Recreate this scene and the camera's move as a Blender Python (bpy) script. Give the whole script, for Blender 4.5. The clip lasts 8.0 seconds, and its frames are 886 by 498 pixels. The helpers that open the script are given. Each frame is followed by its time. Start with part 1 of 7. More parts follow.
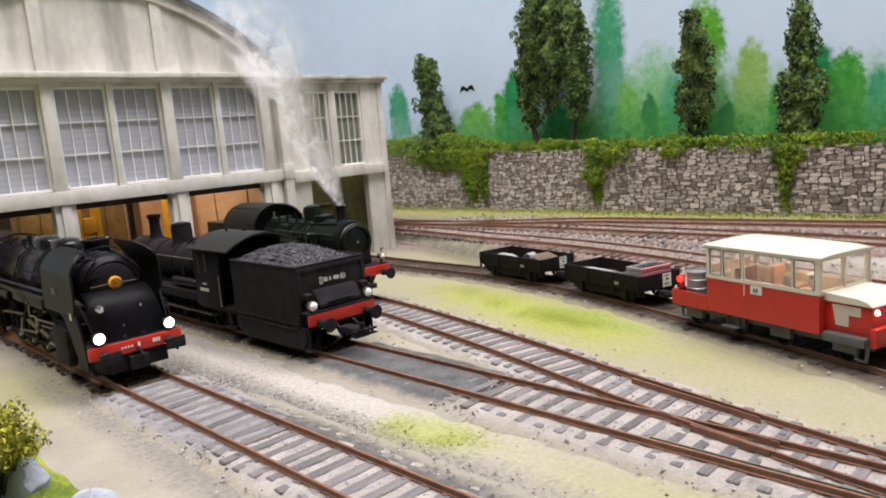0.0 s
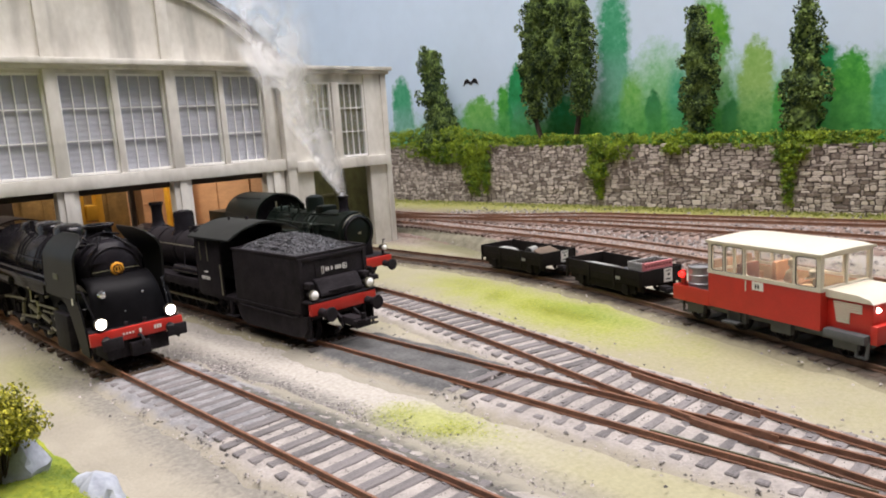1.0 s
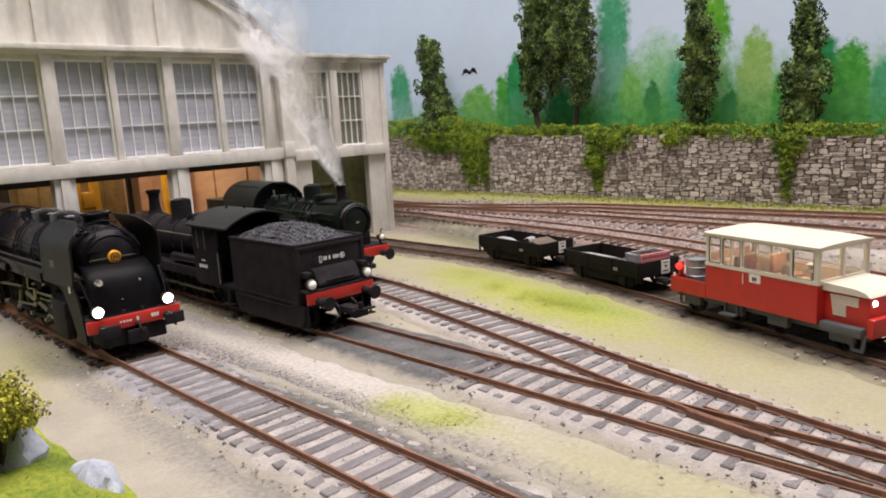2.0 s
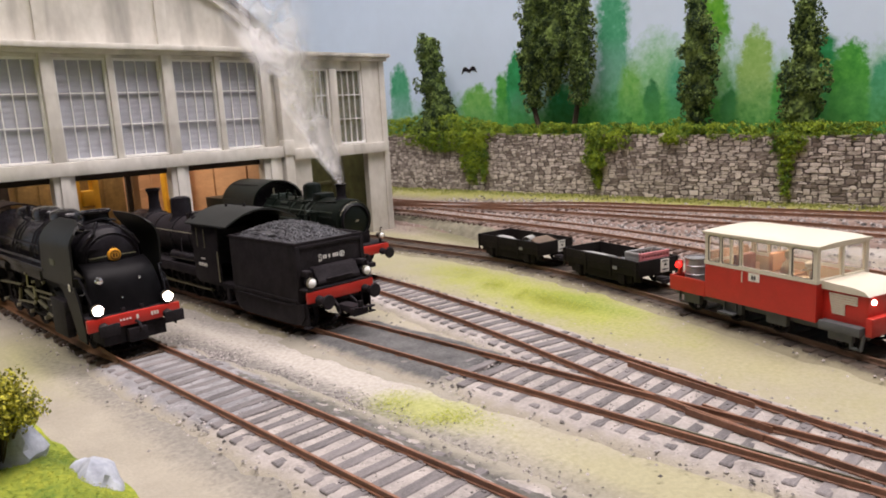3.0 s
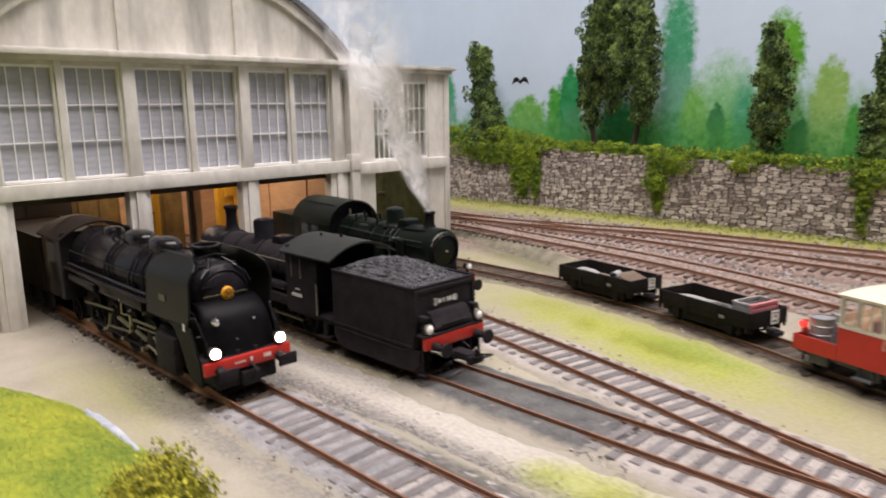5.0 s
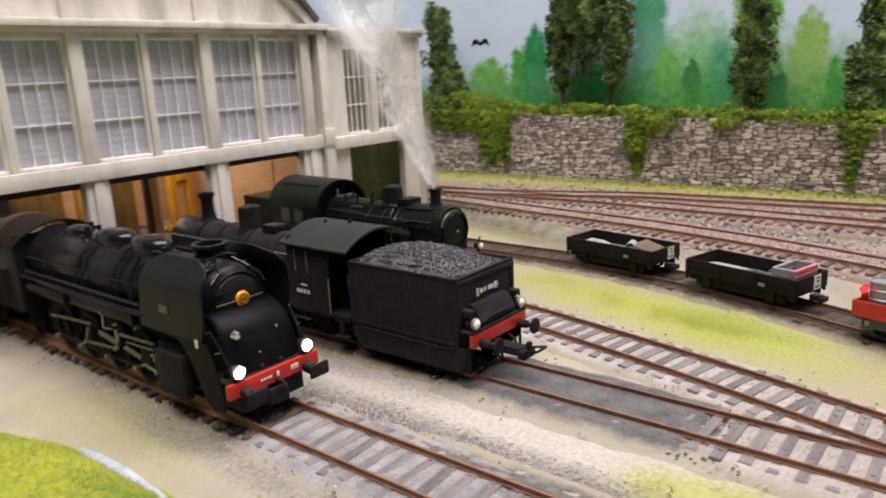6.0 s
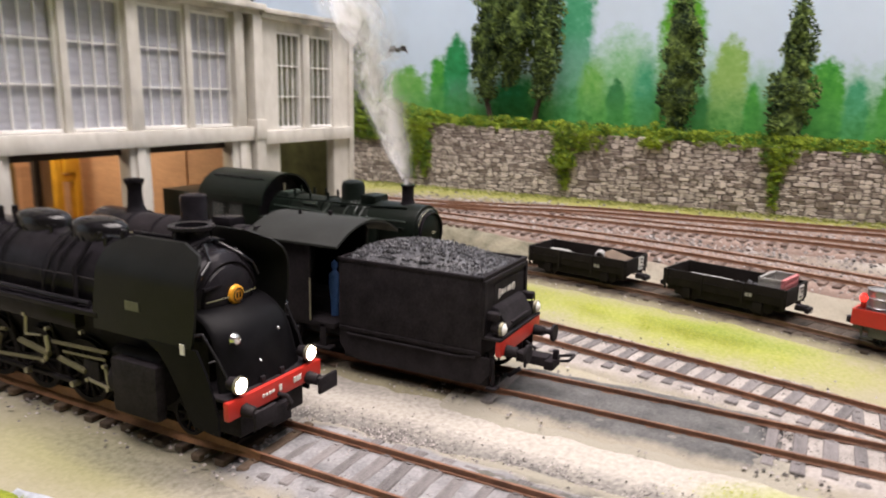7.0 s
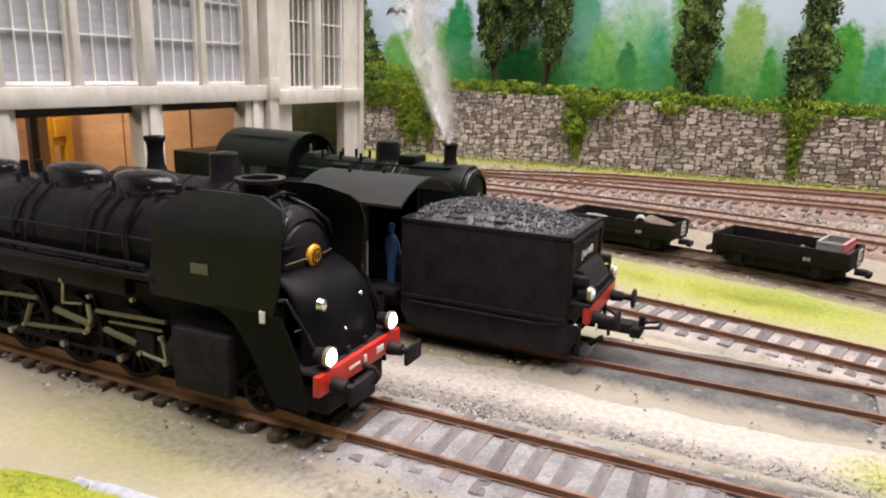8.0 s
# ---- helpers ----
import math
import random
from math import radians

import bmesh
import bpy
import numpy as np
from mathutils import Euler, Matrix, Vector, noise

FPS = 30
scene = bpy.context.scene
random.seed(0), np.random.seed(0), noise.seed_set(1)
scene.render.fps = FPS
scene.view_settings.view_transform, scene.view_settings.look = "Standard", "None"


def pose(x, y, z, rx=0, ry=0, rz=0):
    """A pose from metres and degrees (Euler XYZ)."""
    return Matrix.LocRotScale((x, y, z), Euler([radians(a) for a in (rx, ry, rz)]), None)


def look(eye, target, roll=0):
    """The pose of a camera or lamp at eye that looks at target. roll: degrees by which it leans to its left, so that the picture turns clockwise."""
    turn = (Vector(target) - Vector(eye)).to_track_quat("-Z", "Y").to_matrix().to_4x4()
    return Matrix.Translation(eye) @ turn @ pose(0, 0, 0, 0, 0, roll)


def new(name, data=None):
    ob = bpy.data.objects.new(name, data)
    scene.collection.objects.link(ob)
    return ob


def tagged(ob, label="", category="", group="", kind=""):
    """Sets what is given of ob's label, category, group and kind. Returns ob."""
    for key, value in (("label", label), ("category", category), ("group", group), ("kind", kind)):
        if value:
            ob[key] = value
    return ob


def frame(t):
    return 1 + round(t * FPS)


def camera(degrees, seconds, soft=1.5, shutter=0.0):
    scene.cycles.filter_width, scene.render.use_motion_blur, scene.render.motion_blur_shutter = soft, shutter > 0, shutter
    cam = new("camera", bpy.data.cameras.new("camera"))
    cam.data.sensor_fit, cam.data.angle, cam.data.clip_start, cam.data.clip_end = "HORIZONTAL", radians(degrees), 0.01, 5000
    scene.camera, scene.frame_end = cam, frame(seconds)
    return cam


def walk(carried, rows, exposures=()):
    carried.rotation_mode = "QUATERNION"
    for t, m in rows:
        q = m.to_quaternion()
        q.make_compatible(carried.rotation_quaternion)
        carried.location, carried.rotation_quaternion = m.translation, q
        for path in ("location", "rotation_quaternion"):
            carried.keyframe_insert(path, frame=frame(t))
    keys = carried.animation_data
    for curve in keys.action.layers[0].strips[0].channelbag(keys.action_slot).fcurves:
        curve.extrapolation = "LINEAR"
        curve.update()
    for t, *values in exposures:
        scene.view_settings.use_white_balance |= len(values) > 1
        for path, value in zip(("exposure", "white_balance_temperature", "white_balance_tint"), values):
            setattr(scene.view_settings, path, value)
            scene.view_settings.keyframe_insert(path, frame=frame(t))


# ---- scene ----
# A model railway (1:87). Sizes below are in full-size metres of the model's prototype; S brings them to the layout's true size.
S = 1 / 87
cam = camera(63.4, 8.0, soft=1.9, shutter=0.85)
PATH = [
    (0, (-0.109, 0.256, 7.278), (1.268, 1.674, 6.971), -4.7),
    (0.5, (-0.182, 0.261, 7.188), (1.196, 1.68, 6.892), -3.5),
    (1, (-0.177, 0.281, 7.18), (1.196, 1.698, 6.858), -3.8),
    (1.5, (-0.175, 0.315, 7.21), (1.199, 1.728, 6.865), -3.5),
    (3, (-0.206, 0.302, 7.214), (1.169, 1.71, 6.858), -3.3),
    (3.5, (-0.203, 0.341, 7.179), (1.169, 1.751, 6.819), -3.3),
    (4, (-0.342, 0.324, 7.324), (1.019, 1.744, 6.958), -3.5),
    (4.5, (-1.577, 1.442, 8.412), (-0.214, 2.859, 8.046), -1.7),
    (4.7, (-2.227, 2.449, 8.821), (-0.857, 3.858, 8.45), -1.0),
    (5.8, (-2.352, 7.613, 9.244), (-0.907, 8.91, 8.768), -2.7),
    (6, (-2.527, 8.438, 9.117), (-1.027, 9.671, 8.638), -2.9),
    (6.5, (-3.051, 11.272, 8.509), (-1.484, 12.426, 8.047), -3.0),
    (7, (-2.9, 13.449, 7.755), (-1.169, 14.361, 7.338), 1.1),
    (7.5, (-2.986, 15.738, 7.24), (-1.219, 16.559, 6.789), 1.3),
    (8, (-2.798, 16.477, 6.977), (-1.039, 17.299, 6.496), 1.5),
]
walk(cam, [(t, look(Vector(eye) * S, Vector(target) * S, roll)) for t, eye, target, roll in PATH],
     exposures=[(0.0, 0.06, 6400, 12), (1.0, 0.03, 6480, 13), (1.5, 0.0, 6560, 14), (3.0, -0.08, 6700, 17), (4.0, -0.08, 6700, 17), (4.7, -0.05, 6700, 16), (6.0, 0.0, 6720, 15), (6.5, 0.0, 6740, 15), (7.0, 0.18, 6760, 15), (8.0, 0.26, 6760, 15)])

# ---- light: a lit exhibition room ----
world = bpy.data.worlds.new("room")
scene.world = world
world.use_nodes = True
world.node_tree.nodes["Background"].inputs[0].default_value = (0.9, 0.95, 1.0, 1)
world.node_tree.nodes["Background"].inputs[1].default_value = 0.25
scene.view_settings.exposure = 0.0


def area_lamp(name, at, target, sx, sy, power, colour):
    data = bpy.data.lights.new(name, "AREA")
    data.shape, data.size, data.size_y, data.energy, data.color = "RECTANGLE", sx * S, sy * S, power * S * S, colour
    ob = new(name, data)
    ob.matrix_world = look(Vector(at) * S, Vector(target) * S)
    return ob


area_lamp("ceiling_light_panel", (16, 10, 105), (18, 22, 0), 120, 70, 285000, (1.0, 0.945, 0.935))
area_lamp("ceiling_light_panel", (60, -60, 105), (25, 25, 0), 60, 60, 22000, (1.0, 0.945, 0.935))


# ---- materials ----
def mat(name, colour, rough=0.6, metal=0.0, vary=0.25, scale=3.0, bump=0.3, colour2=None, fine=25.0, spec=0.5, island=False, each=False, spread=0.8, stretch=(1, 1, 1), low=0.42):
    """A surface with blotches at one scale and grain at a finer one; scale is per prototype metre."""
    m = bpy.data.materials.new(name)
    m.use_nodes = True
    nt = m.node_tree
    N, L = nt.nodes, nt.links
    p = N["Principled BSDF"]
    p.inputs["Roughness"].default_value, p.inputs["Metallic"].default_value = rough, metal
    p.inputs["Specular IOR Level"].default_value = spec
    tc, mp = N.new("ShaderNodeTexCoord"), N.new("ShaderNodeMapping")
    mp.inputs["Scale"].default_value = [k / S for k in stretch]
    L.new(tc.outputs["Object"], mp.inputs["Vector"])
    n1, n2 = N.new("ShaderNodeTexNoise"), N.new("ShaderNodeTexNoise")
    n1.inputs["Scale"].default_value, n1.inputs["Detail"].default_value, n1.inputs["Roughness"].default_value = scale, 6, 0.65
    n2.inputs["Scale"].default_value, n2.inputs["Detail"].default_value = fine, 3
    for n in (n1, n2):
        L.new(mp.outputs["Vector"], n.inputs["Vector"])
    add = N.new("ShaderNodeMath")
    add.operation = "MULTIPLY_ADD"
    add.inputs[1].default_value = 0.45
    L.new(n2.outputs["Fac"], add.inputs[0])
    L.new(n1.outputs["Fac"], add.inputs[2])
    last = add
    if island or each:
        rnd = N.new("ShaderNodeNewGeometry" if island else "ShaderNodeObjectInfo")
        mul = N.new("ShaderNodeMath")
        mul.operation = "MULTIPLY_ADD"
        mul.inputs[1].default_value = spread
        L.new(rnd.outputs["Random Per Island" if island else "Random"], mul.inputs[0])
        L.new(add.outputs[0], mul.inputs[2])
        sub = N.new("ShaderNodeMath")
        sub.operation = "SUBTRACT"
        sub.inputs[1].default_value = spread / 2
        L.new(mul.outputs[0], sub.inputs[0])
        last = sub
    ramp = N.new("ShaderNodeValToRGB")
    c2 = colour2 or [min(1, c * (1 + vary)) for c in colour]
    c1 = [c * (1 - vary) for c in colour] if not colour2 else colour
    ramp.color_ramp.elements[0].position, ramp.color_ramp.elements[0].color = low, (*c1, 1)
    ramp.color_ramp.elements[1].position, ramp.color_ramp.elements[1].color = 0.98, (*c2, 1)
    L.new(last.outputs[0], ramp.inputs["Fac"])
    L.new(ramp.outputs["Color"], p.inputs["Base Color"])
    if bump:
        b = N.new("ShaderNodeBump")
        b.inputs["Strength"].default_value, b.inputs["Distance"].default_value = bump, 0.05 * S
        L.new(add.outputs[0], b.inputs["Height"])
        L.new(b.outputs["Normal"], p.inputs["Normal"])
    return m


def plain(name, colour, rough=0.5, metal=0.0, glow=0.0):
    m = bpy.data.materials.new(name)
    m.use_nodes = True
    p = m.node_tree.nodes["Principled BSDF"]
    p.inputs["Base Color"].default_value = (*colour, 1)
    p.inputs["Roughness"].default_value, p.inputs["Metallic"].default_value = rough, metal
    if glow:
        p.inputs["Emission Color"].default_value, p.inputs["Emission Strength"].default_value = (*colour, 1), glow
    return m


def glass(name, colour=(0.9, 0.95, 0.95), rough=0.05, clear=0.85):
    """Thin sheet glazing: mostly see-through with a gloss on it."""
    m = bpy.data.materials.new(name)
    m.use_nodes = True
    N, L = m.node_tree.nodes, m.node_tree.links
    p = N["Principled BSDF"]
    p.inputs["Base Color"].default_value = (*colour, 1)
    p.inputs["Roughness"].default_value = rough
    p.inputs["Alpha"].default_value = 1 - clear
    return m


M_PLASTER = mat("weathered_plaster", (0.48, 0.455, 0.40), 0.85, scale=0.4, fine=3, bump=0.15, colour2=(0.74, 0.715, 0.66), stretch=(1, 1, 0.55))


def streaked(m, colour, amount):
    """Rain streaks down a wall: long thin stains over the material's own colour."""
    N, L = m.node_tree.nodes, m.node_tree.links
    tc, mp, nz, mr, mix = N.new("ShaderNodeTexCoord"), N.new("ShaderNodeMapping"), N.new("ShaderNodeTexNoise"), N.new("ShaderNodeMapRange"), N.new("ShaderNodeMix")
    mp.inputs["Scale"].default_value = (0.5 / S, 0.5 / S, 0.1 / S)
    nz.inputs["Scale"].default_value, nz.inputs["Detail"].default_value, nz.inputs["Roughness"].default_value = 1.0, 4, 0.5
    L.new(tc.outputs["Object"], mp.inputs["Vector"])
    L.new(mp.outputs["Vector"], nz.inputs["Vector"])
    mr.inputs["From Min"].default_value, mr.inputs["From Max"].default_value, mr.inputs["To Max"].default_value = 0.52, 0.72, amount
    L.new(nz.outputs["Fac"], mr.inputs["Value"])
    mix.data_type = "RGBA"
    p = N["Principled BSDF"]
    L.new(mr.outputs["Result"], mix.inputs["Factor"])
    L.new(p.inputs["Base Color"].links[0].from_socket, mix.inputs["A"])
    mix.inputs["B"].default_value = (*colour, 1)
    L.new(mix.outputs["Result"], p.inputs["Base Color"])


streaked(M_PLASTER, (0.16, 0.15, 0.13), 0.75)
M_WHITE = mat("white_window_paint", (0.80, 0.79, 0.76), 0.6, vary=0.12, scale=2, fine=12, bump=0.1)
M_PLY = mat("orange_plywood", (0.52, 0.32, 0.19), 0.6, vary=0.2, scale=0.4, fine=4, bump=0.05, stretch=(1, 1, 4))
M_BLACK = mat("black_loco_paint", (0.0130, 0.0117, 0.0139), 0.19, vary=0.5, scale=2, fine=20, bump=0.05, spec=0.07)
M_GLOSS = mat("glossy_black_paint", (0.0105, 0.0098, 0.0112), 0.16, vary=0.5, scale=2, fine=20, bump=0.06, spec=0.3)
M_GREEN = mat("dark_green_loco_paint", (0.0048, 0.008, 0.0058), 0.38, vary=0.35, scale=2, fine=20, bump=0.05, spec=0.2)
M_RED = mat("red_paint", (0.46, 0.024, 0.015), 0.4, vary=0.15, scale=2, bump=0.05)
M_CREAM = mat("cream_paint", (0.61, 0.57, 0.465), 0.4, vary=0.06, scale=1, bump=0.04)
M_RAIL = mat("rusty_rail", (0.195, 0.090, 0.050), 0.5, vary=0.4, scale=2, fine=14, bump=0.15)
M_RAILDARK = mat("dark_brown_rail", (0.145, 0.082, 0.052), 0.5, vary=0.3, scale=2, fine=14, bump=0.15)
M_RAILYARD = mat("orange_brown_rail", (0.23, 0.118, 0.070), 0.6, vary=0.3, scale=2, fine=14, bump=0.15)
M_SLEEPER = mat("weathered_sleeper", (0.085, 0.079, 0.080), 0.88, scale=3.5, fine=22, bump=0.8, colour2=(0.205, 0.188, 0.186), each=True, spread=0.4, stretch=(0.5, 1.4, 1))
M_SLEEPERYARD = mat("rusty_yard_sleeper", (0.12, 0.082, 0.067), 0.9, scale=3, fine=18, bump=0.5, colour2=(0.25, 0.18, 0.15), island=True)
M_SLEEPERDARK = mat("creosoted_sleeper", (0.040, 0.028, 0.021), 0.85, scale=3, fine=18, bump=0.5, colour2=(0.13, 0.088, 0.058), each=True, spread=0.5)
M_RUST = mat("bright_rust", (0.17, 0.080, 0.038), 0.7, vary=0.3, scale=1.5, fine=12, bump=0.2, colour2=(0.32, 0.155, 0.072))
M_STONE = mat("rubble_stone", (0.185, 0.148, 0.125), 0.9, scale=1.5, fine=9, bump=0.5, spread=0.62, colour2=(0.66, 0.59, 0.525), each=True)
M_STONE_I = mat("rubble_stone_rest", (0.185, 0.148, 0.125), 0.9, scale=1.5, fine=9, bump=0.5, spread=0.62, colour2=(0.66, 0.59, 0.525), island=True)
M_MORTAR = mat("dark_mortar", (0.115, 0.095, 0.087), 0.95, scale=2, bump=0.6)
M_LEAF = mat("ivy_leaves", (0.03, 0.10, 0.006), 0.75, scale=0.8, fine=6, bump=0.0, colour2=(0.38, 0.50, 0.025), island=True, spread=0.36, low=0.52)
M_TREE = mat("poplar_foliage", (0.010, 0.032, 0.009), 0.9, scale=1.4, fine=5, bump=0.0, colour2=(0.27, 0.39, 0.09), island=True, spread=0.3, low=0.64)
M_COAL = mat("coal", (0.009, 0.009, 0.010), 0.42, scale=3, fine=15, bump=0.4, colour2=(0.11, 0.11, 0.122), island=True, spread=0.4)
M_GREY = mat("grey_underframe", (0.078, 0.083, 0.086), 0.6, vary=0.3, scale=2, bump=0.1)
M_WAGON = mat("black_brown_wagon", (0.0100, 0.0080, 0.0078), 0.65, vary=0.5, scale=2, fine=14, bump=0.2, spec=0.15)
M_STEEL = mat("burnished_rods", (0.30, 0.28, 0.20), 0.45, metal=0.7, vary=0.25, scale=3, bump=0.05)
M_BARK = mat("bark", (0.05, 0.035, 0.025), 0.9, scale=3, bump=0.5)
M_SKY = mat("painted_backdrop", (0.62, 0.755, 0.89), 0.9, vary=0.06, scale=0.08, fine=0.5, bump=0.0)
M_LAMP = plain("lit_lamp", (1.0, 0.88, 0.74), 0.3, glow=30)
M_LENS = plain("white_lamp_lens", (0.85, 0.85, 0.82), 0.15)


# ---- building helpers ----
def box(bm, x0, x1, y0, y1, z0, z1, bevel=0.0):
    made = bmesh.ops.create_cube(bm, size=1, matrix=Matrix.Translation(((x0 + x1) / 2, (y0 + y1) / 2, (z0 + z1) / 2)) @ Matrix.Diagonal((x1 - x0, y1 - y0, z1 - z0, 1)))
    if bevel:
        edges = list({e for v in made["verts"] for e in v.link_edges})
        bmesh.ops.bevel(bm, geom=edges, offset=bevel, segments=2, affect="EDGES", profile=0.6)


def rod(bm, a, b, r, r2=None, seg=12, cap=True):
    a, b = Vector(a), Vector(b)
    m = Matrix.Translation((a + b) / 2) @ (b - a).to_track_quat("Z", "Y").to_matrix().to_4x4()
    bmesh.ops.create_cone(bm, cap_ends=cap, segments=seg, radius1=r, radius2=r if r2 is None else r2, depth=(b - a).length, matrix=m)


def pipe(bm, points, r, seg=8):
    for a, b in zip(points, points[1:]):
        rod(bm, a, b, r, seg=seg)
    for p in points[1:-1]:
        bmesh.ops.create_icosphere(bm, subdivisions=1, radius=r, matrix=Matrix.Translation(p))


def turned(bm, profile, at=(0, 0, 0), axis="Z", seg=24):
    """A body of revolution from (radius, height) pairs."""
    turn = {"Z": Matrix(), "Y": Matrix.Rotation(radians(-90), 4, "X"), "X": Matrix.Rotation(radians(90), 4, "Y")}[axis]
    m = Matrix.Translation(at) @ turn
    rings = []
    for r, h in profile:
        if r < 1e-6:
            rings.append([bm.verts.new(m @ Vector((0, 0, h)))])
        else:
            rings.append([bm.verts.new(m @ Vector((r * math.cos(2 * math.pi * i / seg), r * math.sin(2 * math.pi * i / seg), h))) for i in range(seg)])
    for a, b in zip(rings, rings[1:]):
        for i in range(seg):
            k = (i + 1) % seg
            q = [a[i % len(a)], a[k % len(a)], b[k % len(b)], b[i % len(b)]]
            q = list(dict.fromkeys(q))
            if len(q) > 2:
                bm.faces.new(q)


def slab(bm, outline, d0, d1, axis="Y"):
    """A flat outline given as (a, b) pairs, with thickness along axis: Y: (x, z); X: (y, z); Z: (x, y)."""
    place = {"Y": lambda a, b, d: (a, d, b), "X": lambda a, b, d: (d, a, b), "Z": lambda a, b, d: (a, b, d)}[axis]
    front = [bm.verts.new(place(a, b, d0)) for a, b in outline]
    back = [bm.verts.new(place(a, b, d1)) for a, b in outline]
    bm.faces.new(front)
    bm.faces.new(back[::-1])
    n = len(outline)
    for i in range(n):
        bm.faces.new((front[i], back[i], back[(i + 1) % n], front[(i + 1) % n]))


def mesh_of(name, bm, material, smooth=True):
    bmesh.ops.recalc_face_normals(bm, faces=bm.faces)
    bmesh.ops.scale(bm, vec=(S, S, S), verts=bm.verts)
    me = bpy.data.meshes.new(name)
    bm.to_mesh(me)
    bm.free()
    me.materials.append(material)
    if smooth:
        me.polygons.foreach_set("use_smooth", [True] * len(me.polygons))
        me.set_sharp_from_angle(angle=radians(32))
    return me


def part(name, bm, material, parent=None, label="", smooth=True):
    ob = new(name, mesh_of(name, bm, material, smooth))
    ob.parent = parent
    if label:
        ob["label"] = label
    return ob


def thing(name, label, category, at=(0, 0, 0), turn=0, group="", kind=""):
    ob = new(name)
    ob.empty_display_size = 0.1 * S
    ob.location, ob.rotation_euler = Vector(at) * S, (0, 0, radians(turn))
    return tagged(ob, label, category, group, kind)


def piece(name, mesh, parent, at, turn=0.0, size=(1, 1, 1)):
    ob = new(name, mesh)
    ob.parent = parent
    ob.location, ob.rotation_euler, ob.scale = Vector(at) * S, (0, 0, turn), size
    return ob


def smooth_line(points, step):
    """An even polyline along a Catmull-Rom curve through the points."""
    p = [Vector(q) for q in points]
    p = [2 * p[0] - p[1]] + p + [2 * p[-1] - p[-2]]
    fine = []
    for a, b, c, d in zip(p, p[1:], p[2:], p[3:]):
        for i in range(24):
            t = i / 24
            fine.append(0.5 * (2 * b + (c - a) * t + (2 * a - 5 * b + 4 * c - d) * t * t + (3 * b - a - 3 * c + d) * t ** 3))
    fine.append(p[-2])
    out, carry = [fine[0]], 0.0
    for a, b in zip(fine, fine[1:]):
        seg = (b - a).length
        while carry + seg >= step:
            k = (step - carry) / seg
            a = a.lerp(b, k)
            out.append(a)
            seg, carry = (b - a).length, 0.0
        carry += seg
    return out


# ---- ground ----
T1 = [(8.35, 60), (8.35, 40), (8.35, 20), (8.35, 0), (8.35, -25)]
T2 = [(14.07, 60), (14.07, 40), (14.07, 20), (14.07, 0), (14.07, -25)]
T3 = [(19.9, 60), (19.9, 42), (19.75, 31), (19.1, 24), (18.15, 19), (17.2, 14.8), (16.45, 12), (15.7, 9), (15.05, 6), (14.6, 3.5), (14.2, -0.5)]
T4 = [(27.0, 60), (27.0, 44), (26.95, 36), (26.75, 30), (26.65, 24), (26.2, 20.5), (25.5, 17.5), (24.55, 14.4), (23.45, 11.4), (22.4, 8.4), (21.2, 5.2), (19, -0.5), (15.5, -9)]
T5 = [(36.2, 60), (34.9, 40), (33.9, 33.5), (33, 28.9), (31.4, 20.4), (29, 12.2), (26, 4.5), (22, -4)]
T6 = [(37.5, 60), (36.6, 36), (35.5, 24), (34.2, 13), (32.6, 0), (31, -10)]
T7 = [(35.5, 60), (36.7, 36.6), (38.25, 13.5), (39.2, 0), (39.8, -10)]
EDGE = [(35, 60), (34.6, 42), (33.4, 36), (31.8, 30.5), (30.5, 27.2), (28.9, 20.4), (26.4, 12.2), (23.2, 3), (18, -10)]

LAWN = [(-3.0, 40), (0.6, 35.5), (2.1, 33), (3.3, 30.3), (4.25, 27.6), (4.6, 25.2), (4.62, 22), (4.3, 19.6), (4.4, 17.2), (4.6, 15), (4.7, 8), (4.7, -25)]


def line_x(points, y):
    for (xa, ya), (xb, yb) in zip(points, points[1:]):
        if yb <= y <= ya:
            return xa + (xb - xa) * (ya - y) / (ya - yb)
    return points[0][0] if y > points[0][1] else points[-1][0]


def height(x, y):
    """The board: flat, with a low bank up to the raised yard and a lawn mound along its front edge."""
    edge = line_x(EDGE, y)
    k = min(1, max(0, (x - edge) / 0.5))
    up = 0.55 * k * k * (3 - 2 * k)
    if x > edge + 0.5:
        up += 0.65 * min(1, (x - edge - 0.5) / 7)
    rim = line_x(LAWN, y)
    if x < rim:
        k = min(1, (rim - x) / 1.2)
        up += 0.6 * k * k * (3 - 2 * k)
    return up


